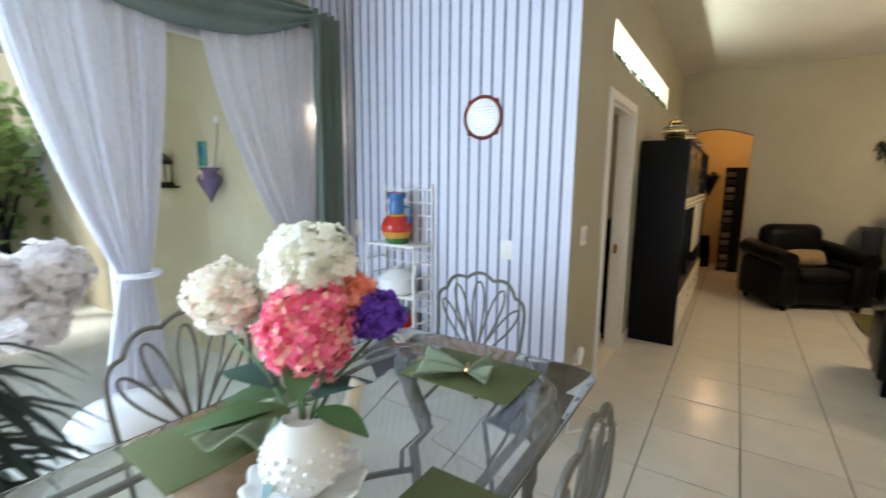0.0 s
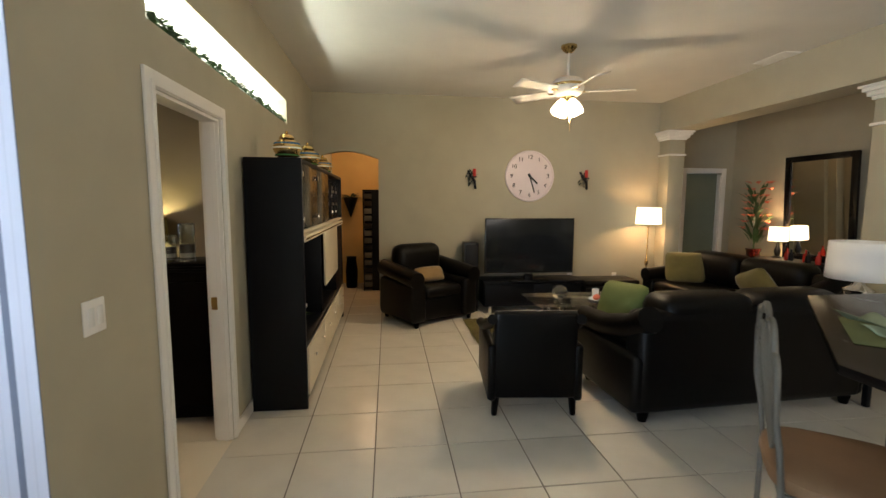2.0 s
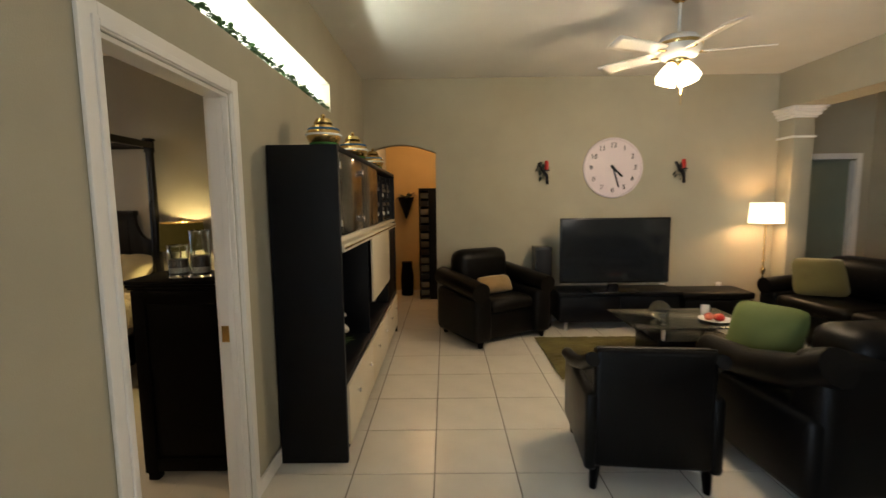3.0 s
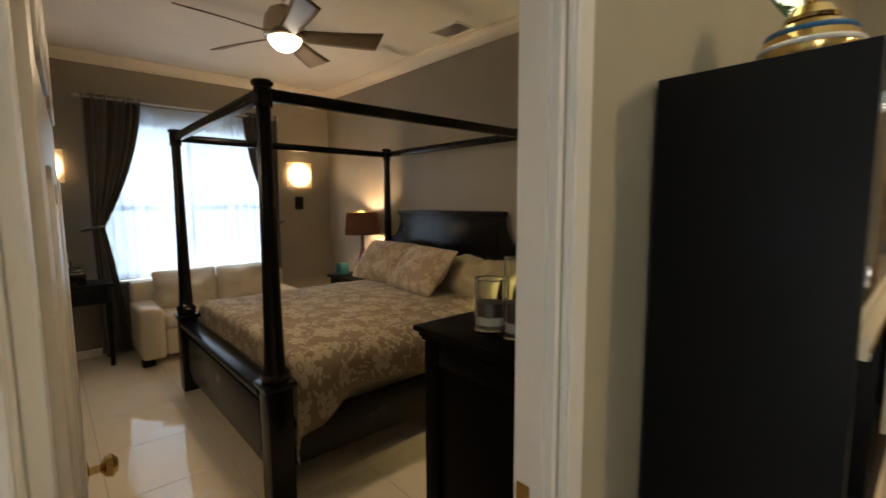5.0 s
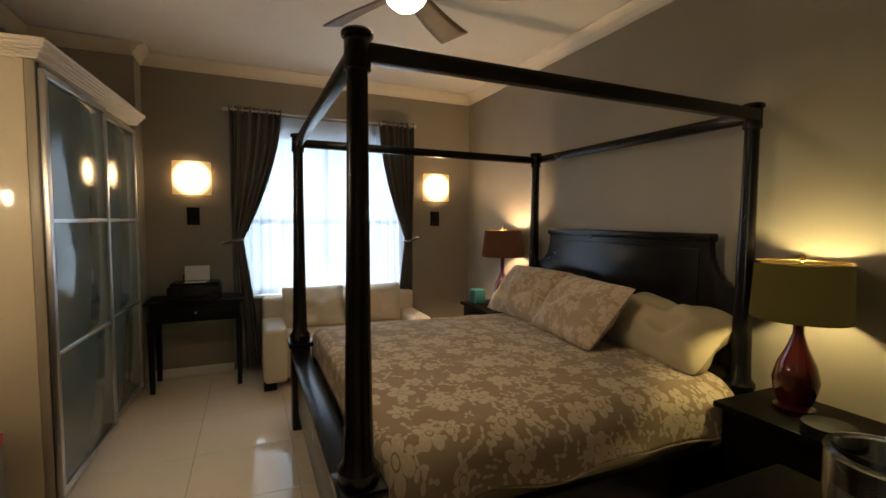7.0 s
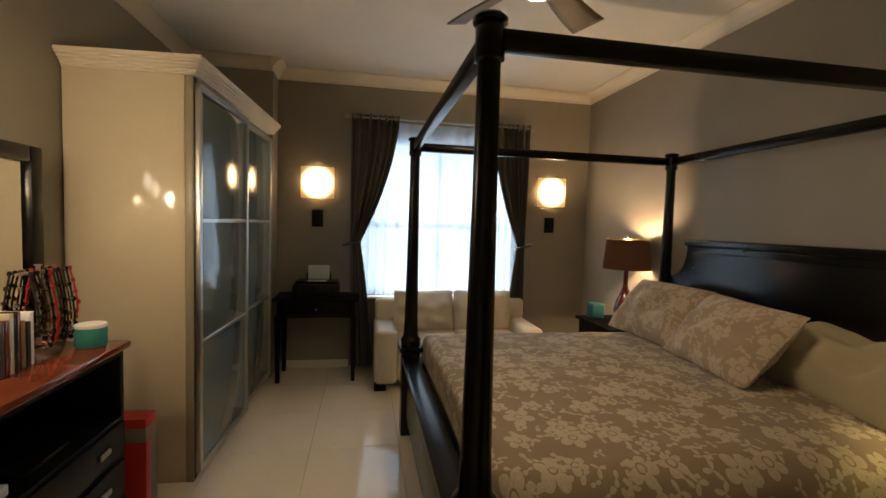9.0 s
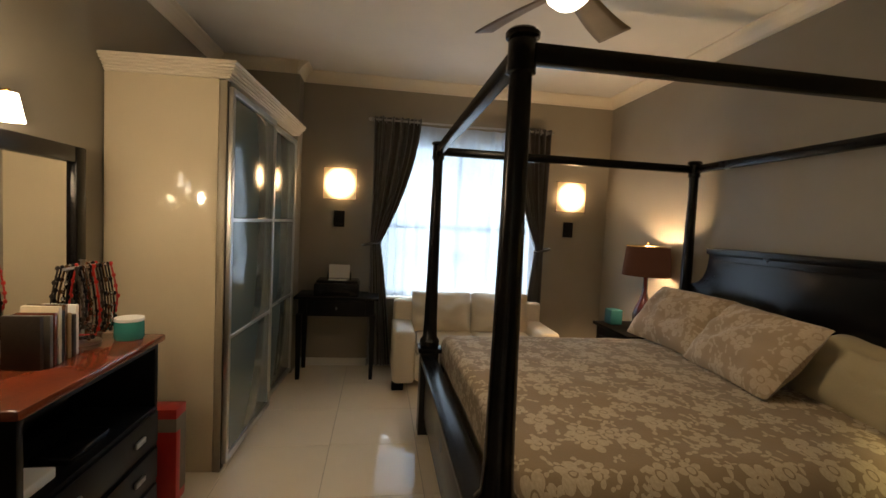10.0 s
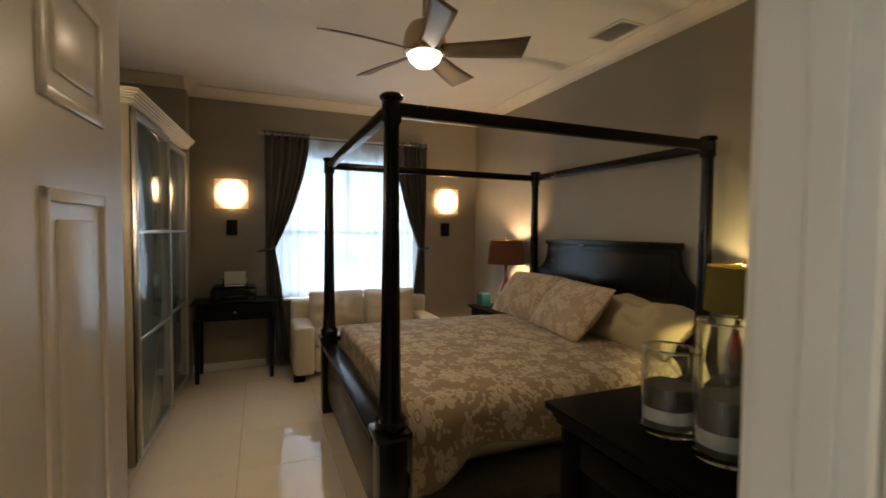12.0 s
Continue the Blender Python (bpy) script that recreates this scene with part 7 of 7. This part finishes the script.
# patio door, sheers and swag
pd = thing("patio_door", (-2.36, 0.25, 0), "wide glass patio door in a white frame", "patio door")
pd["kind"] = "structure"
fr = Mesh()
for y in (-1.95, -0.65, 0.65, 1.90):
    fr.box((-0.03, y, 0.03), (0.03, y + 0.05, 2.30), 0.004)
fr.box((-0.03, -1.95, 2.28), (0.03, 1.95, 2.35), 0.004).box((-0.03, -1.95, 0), (0.03, 1.95, 0.04), 0.004)
part("door_frame", fr, M["white"], pd)
for y0, y1 in ((-1.90, -0.65), (-0.60, 0.65), (0.70, 1.90)):
    part("pane", box((-0.004, y0, 0.04), (0.002, y1, 2.28), 0), M["glass"], pd).visible_shadow = False
for i, (y0, y1, pull, tz) in enumerate(((0.50, 1.20, 0.98, 0.98), (1.36, 2.16, 2.12, 0.92), (-1.6, -0.4, -1.45, 0.98))):
    c = thing("sheer_curtain", (0, 0, 0), "white sheer curtain gathered with a cloth tie", "curtain", "patio sheers")
    solid(part("cloth", folds(y0, y1, 0.02, 2.50, -2.235, 8, 0.022, tz, pull, seed=i), M["sheer"], c), 0.001)
    part("tie", Mesh().tube([(-2.235 + 0.07 * math.cos(a), pull + 0.095 * math.sin(a), tz + 0.01) for a in [2 * math.pi * k / 16 for k in range(16)]], 0.016, 6, closed=True), M["sheer"], c)
sg = thing("swag_valance", (0, 0, 0), "grey-green draped swag valance over the patio door", "valance")
for k in range(2):
    def swag(u, v, k=k):
        y = 0.35 - 1.75 * k + 1.75 * u
        hang = 4 * u * (1 - u)
        fold = 0.018 * math.sin(v * 22 + 2 * math.sin(u * 3))
        return (-2.19 + 0.05 * math.sin(math.pi * v) + fold, y, 2.62 - v * (0.10 + 0.24 * hang))
    solid(part("swag", Mesh().grid(swag, 40, 30), M["swag"], sg), 0.004)
solid(part("tail", folds(2.12, 2.39, 0.99, 2.62, -2.19, 3, 0.035, seed=3), M["swag"], sg), 0.004)
part("valance_rod", Mesh().tube([(-2.22, -1.7, 2.62), (-2.22, 2.34, 2.62)], 0.014), M["white"], sg)

# potted palm by the door, white flowers
pm = thing("potted_palm", (-1.75, 0.14, 0), "dark-leaved potted palm beside the patio door", "potted plant")
part("pot", Mesh().lathe([(0.13, 0), (0.16, 0.22), (0.17, 0.26), (0.15, 0.26), (0.14, 0.22)], n=24), M["black"], pm)
part("stem", Mesh().tube([(0, 0, 0.2), (0.02, 0.02, 0.6), (0.0, 0.0, 0.95)], 0.014, 6), M["leaf"], pm)
me = Mesh()
rng = random.Random(31)
for i in range(120):
    a = rng.uniform(0, 6.28)
    z = rng.uniform(0.35, 0.98)
    me.leaf((0.03 * math.cos(a), 0.03 * math.sin(a), z), (math.cos(a), math.sin(a), rng.uniform(-0.1, 0.7)), rng.uniform(0.26, 0.48), rng.uniform(0.035, 0.06), 0.75)
part("leaves", me, M["darkleaf"], pm)["kind"] = "stuff"
bq = thing("white_hydrangeas", (-1.80, 0.40, 0.98), "cluster of white and blush silk hydrangeas", "bouquet")
hydrangea("bloom", (0.0, 0.10, 0.14), 0.12, PETALS["white"], 11, 460)
hydrangea("bloom", (0.02, -0.06, 0.12), 0.11, PETALS["white"], 12, 400)
hydrangea("bloom", (0.05, 0.03, -0.01), 0.10, PETALS["white"], 13, 340)
part("stem", Mesh().tube([(0.05, -0.26, -0.10), (0.02, -0.1, -0.06), (0.0, 0.08, 0.05)], 0.006, 6), M["leaf"], bq)
wb_ = single("white_basket", Mesh().lathe([(0.16, 0), (0.20, 0.05), (0.235, 0.34), (0.245, 0.38), (0.22, 0.41), (0.12, 0.455), (0.002, 0.465)], (-1.98, 0.78, 0.0), 28), M["white_cer"], "large round white lidded planter beside the patio door", "planter")

# ---- outside: patio and garden ----
setting("ground", box((-60, -50, -0.14), (-2.43, 1.9, -0.06), 0), M["lawn"], "green lawn behind the house", "lawn")
setting("patio", box((-7.2, -4.0, -0.058), (-2.425, 2.04, -0.02), 0.004), M["paving"], "pale paved patio", "patio")
setting("outer_wall", box((-9.0, YB - 0.14, -0.1), (-2.425, YB - 0.1205, 3.3), 0), M["outer"], "warm beige stucco house wall", "wall")
setting("patio_roof", box((-6.2, -4.0, 2.75), (-2.425, YB - 0.141, 2.85), 0), M["ceil"], "covered patio ceiling", "ceiling")
YO = YB - 0.141
ur = thing("wall_urn", (-3.10, YO, 1.30), "plum purple glazed wall urn", "wall ornament")
part("urn", Mesh().lathe([(0.008, 0), (0.02, 0.03), (0.05, 0.09), (0.085, 0.16), (0.09, 0.19), (0.06, 0.225), (0.055, 0.245), (0.085, 0.265), (0.075, 0.265)], (0, -0.09, 0), 24), M["plum"], ur)
part("hanger", Mesh().tube([(0, -0.05, 0.25), (0, -0.01, 0.50), (0.01, -0.01, 0.62)], 0.004, 5), M["iron"], ur)
part("rosette", Mesh().blob((0.01, -0.015, 0.63), (0.03, 0.015, 0.03), 6), M["paper_white"], ur)
pc = thing("wall_tile", (-3.33, YO, 1.68), "small blue and white glazed wall tile", "wall ornament")
part("tile", box((-0.055, -0.02, -0.10), (0.055, 0, 0.10), 0.004), M["teal"], pc)
part("motif", Mesh().blob((0, -0.021, 0.02), (0.03, 0.004, 0.05), 6), M["blue"], pc)
ln = thing("wall_lantern", (-3.86, YO, 1.40), "black metal wall lantern on a bracket shelf", "lantern")
part("shelf", box((-0.13, -0.18, 0), (0.13, 0, 0.02), 0.003), M["black"], ln)
part("lantern_body", Mesh().box((-0.07, -0.15, 0.02), (0.07, -0.02, 0.05), 0.003).box((-0.07, -0.15, 0.20), (0.07, -0.02, 0.23), 0.003).tube([(-0.06, -0.14, 0.05), (-0.06, -0.14, 0.2)], 0.006, 5).tube([(0.06, -0.14, 0.05), (0.06, -0.14, 0.2)], 0.006, 5).tube([(-0.06, -0.03, 0.05), (-0.06, -0.03, 0.2)], 0.006, 5).tube([(0.06, -0.03, 0.05), (0.06, -0.03, 0.2)], 0.006, 5), M["black"], ln)
part("roof_cap", Mesh().lathe([(0.10, 0.23), (0.04, 0.29), (0.015, 0.31)], (0, -0.085, 0), 4), M["black"], ln)
dp = thing("patio_drape", (0, 0, 0), "brown outdoor drape tied in the middle", "curtain")
solid(part("cloth", folds(0.55, 1.35, 0.0, 2.74, -6.0, 6, 0.04, 0.95, 1.05, seed=8), M["drape_brown"], dp), 0.006)
part("tie", Mesh().tube([(-6.0 + 0.08 * math.cos(a), 1.05 + 0.10 * math.sin(a), 0.96) for a in [2 * math.pi * k / 14 for k in range(14)]], 0.015, 6, closed=True), M["drape_brown"], dp)
pt = thing("patio_table", (-4.6, 0.0, -0.02), "white round patio table", "table")
part("tabletop", Mesh().lathe([(0.48, 0.70), (0.50, 0.71), (0.50, 0.73), (0.48, 0.74)], n=32), M["white_cer"], pt)
part("pedestal", Mesh().lathe([(0.25, 0), (0.25, 0.02), (0.04, 0.05), (0.04, 0.70)], n=16), M["white_cer"], pt)

def shrub(name, x, y, hgt, wide, seed, n=900, mat="leaf"):
    s = thing(name, (x, y, -0.06), "leafy green garden shrub with an uneven crown" if hgt < 2.5 else "tall leafy garden tree beyond the patio", "shrub" if hgt < 2.5 else "tree", "garden plants")
    rng = random.Random(seed)
    tr = Mesh()
    tr.tube([(0, 0, 0), (0.04, 0.02, hgt * 0.3), (-0.03, 0.05, hgt * 0.6)], [0.05 + 0.015 * hgt, 0.04 + 0.01 * hgt, 0.02], 8)
    part("trunk", tr, M["espresso"], s)
    tips = []
    for k in range(9):
        a = rng.uniform(0, 6.28)
        z0 = hgt * rng.uniform(0.2, 0.5)
        e = (wide * 0.7 * math.cos(a) * rng.uniform(0.4, 1), wide * 0.7 * math.sin(a) * rng.uniform(0.4, 1), hgt * rng.uniform(0.5, 0.95))
        tips.append(e)
        part("limb", Mesh().tube([(0, 0, z0), (e[0] * 0.5, e[1] * 0.5, (z0 + e[2]) / 2 + 0.1), e], [0.03, 0.02, 0.008], 5), M["espresso"], s)
    vs, fs = [], []
    for i in range(n):
        e = tips[rng.randrange(9)]
        p = Vector((e[0] + rng.gauss(0, wide * 0.28), e[1] + rng.gauss(0, wide * 0.28), max(0.05, e[2] + rng.gauss(0, hgt * 0.14))))
        d = Vector((rng.uniform(-1, 1), rng.uniform(-1, 1), rng.uniform(-0.6, 0.6))).normalized()
        o = d.orthogonal().normalized()
        l_, w_ = rng.uniform(0.10, 0.20) * (1 + 0.15 * hgt), rng.uniform(0.03, 0.06) * (1 + 0.15 * hgt)
        k = len(vs)
        vs += [p, p + d * l_ * 0.5 + o * w_, p + d * l_, p + d * l_ * 0.5 - o * w_]
        fs.append((k, k + 1, k + 2, k + 3))
    me = bpy.data.meshes.new("crown")
    me.from_pydata(vs, [], fs)
    me.materials.append(M[mat])
    ob = new("crown", me)
    ob.parent = s
    ob["kind"] = "stuff"
for i, (x, y, hgt, wide) in enumerate(((-7.6, 0.6, 1.6, 0.9), (-8.4, -0.9, 2.0, 1.1), (-7.2, 1.5, 2.3, 0.8), (-9.5, 1.0, 3.4, 1.4), (-11.0, -1.2, 4.6, 2.0), (-12.5, 1.4, 5.2, 2.2), (-9.0, -3.2, 3.2, 1.5), (-14, -4.5, 6.0, 2.6), (-16, -1.0, 6.5, 2.8))):
    shrub("garden_shrub" if hgt < 2.5 else "garden_tree", x, y, hgt, wide, 40 + i, 1000 if hgt < 2.5 else 1700, "gardenleaf")

# ---- floors, piece by piece ----
def pave(parent, px, py, ox, oy, x0, x1, y0, y1, near, gap, mat, zt, limit=300):
    spots = []
    for i in range(math.floor((x0 - ox) / px), math.ceil((x1 - ox) / px)):
        for j in range(math.floor((y0 - oy) / py), math.ceil((y1 - oy) / py)):
            spots.append((ox + i * px, oy + j * py))
    full = [(x, y) for x, y in spots if x >= x0 - 1e-6 and x + px <= x1 + 1e-6 and y >= y0 - 1e-6 and y + py <= y1 + 1e-6]
    full.sort(key=lambda p: near(p[0] + px / 2, p[1] + py / 2))
    singles, rest = full[:limit], full[limit:]
    rest += [s for s in spots if s not in full]
    first = None
    for x, y in singles:
        if first is None:
            first = link_mesh("tile", Mesh().box((gap / 2, gap / 2, zt - 0.008), (px - gap / 2, py - gap / 2, zt), 0.0015, seg=1), mat, False)
            ob = first
        else:
            ob = new("tile", first.data)
        ob.parent = parent
        ob.matrix_basis = Matrix.Translation((x, y, 0))
    if rest:
        vs, fs = [], []
        for x, y in rest:
            a, b, c, d = max(x + gap / 2, x0), max(y + gap / 2, y0), min(x + px - gap / 2, x1), min(y + py - gap / 2, y1)
            if c - a < 0.01 or d - b < 0.01:
                continue
            k = len(vs)
            vs += [(a, b, zt - 0.008), (c, b, zt - 0.008), (c, d, zt - 0.008), (a, d, zt - 0.008), (a, b, zt), (c, b, zt), (c, d, zt), (a, d, zt)]
            fs += [tuple(k + q for q in f) for f in ((4, 5, 6, 7), (0, 1, 5, 4), (1, 2, 6, 5), (2, 3, 7, 6), (3, 0, 4, 7))]
        me = bpy.data.meshes.new("outer_tiles")
        me.from_pydata(vs, [], fs)
        me.materials.append(mat)
        ob = new("outer_tiles", me)
        ob.parent = parent
        ob["kind"] = "stuff"

floor = setting("floor", box((-2.42, -2.5, -0.1), (6.85, 10.0, -0.004), 0), M["grout"], "cream ceramic tile floor with grey joints")
pave(floor, 0.465, 0.488, 0.0, 4.275, XL, 6.70, -2.5, 9.8, lambda x, y: math.hypot(x - 1.2, y - 4.2), 0.007, M["tile"], 0.0)
floor_bed = setting("floor_bed", box((XW, YB, -0.1), (XL, YN, -0.004), 0), M["bedgrout"], "polished cream tile bedroom floor", "floor")
pave(floor_bed, 0.6, 0.6, -5.75, 2.2, XW, XL - 0.001, YB, YN, lambda x, y: math.hypot(x + 2, y - 3.5), 0.003, M["bedtile"], 0.0)
floor_dining = setting("floor_dining", box((-2.42, -2.5, -0.012), (XL - 0.003, YS - 0.001, -0.0045), 0), M["grout"], "grout bed of the dining corner floor", "floor")
pave(floor_dining, 0.465, 0.488, 0.0, 4.275, -2.40, XL - 0.003, -2.5, YS, lambda x, y: math.hypot(x + 1.2, y - 1), 0.007, M["tile"], 0.0)
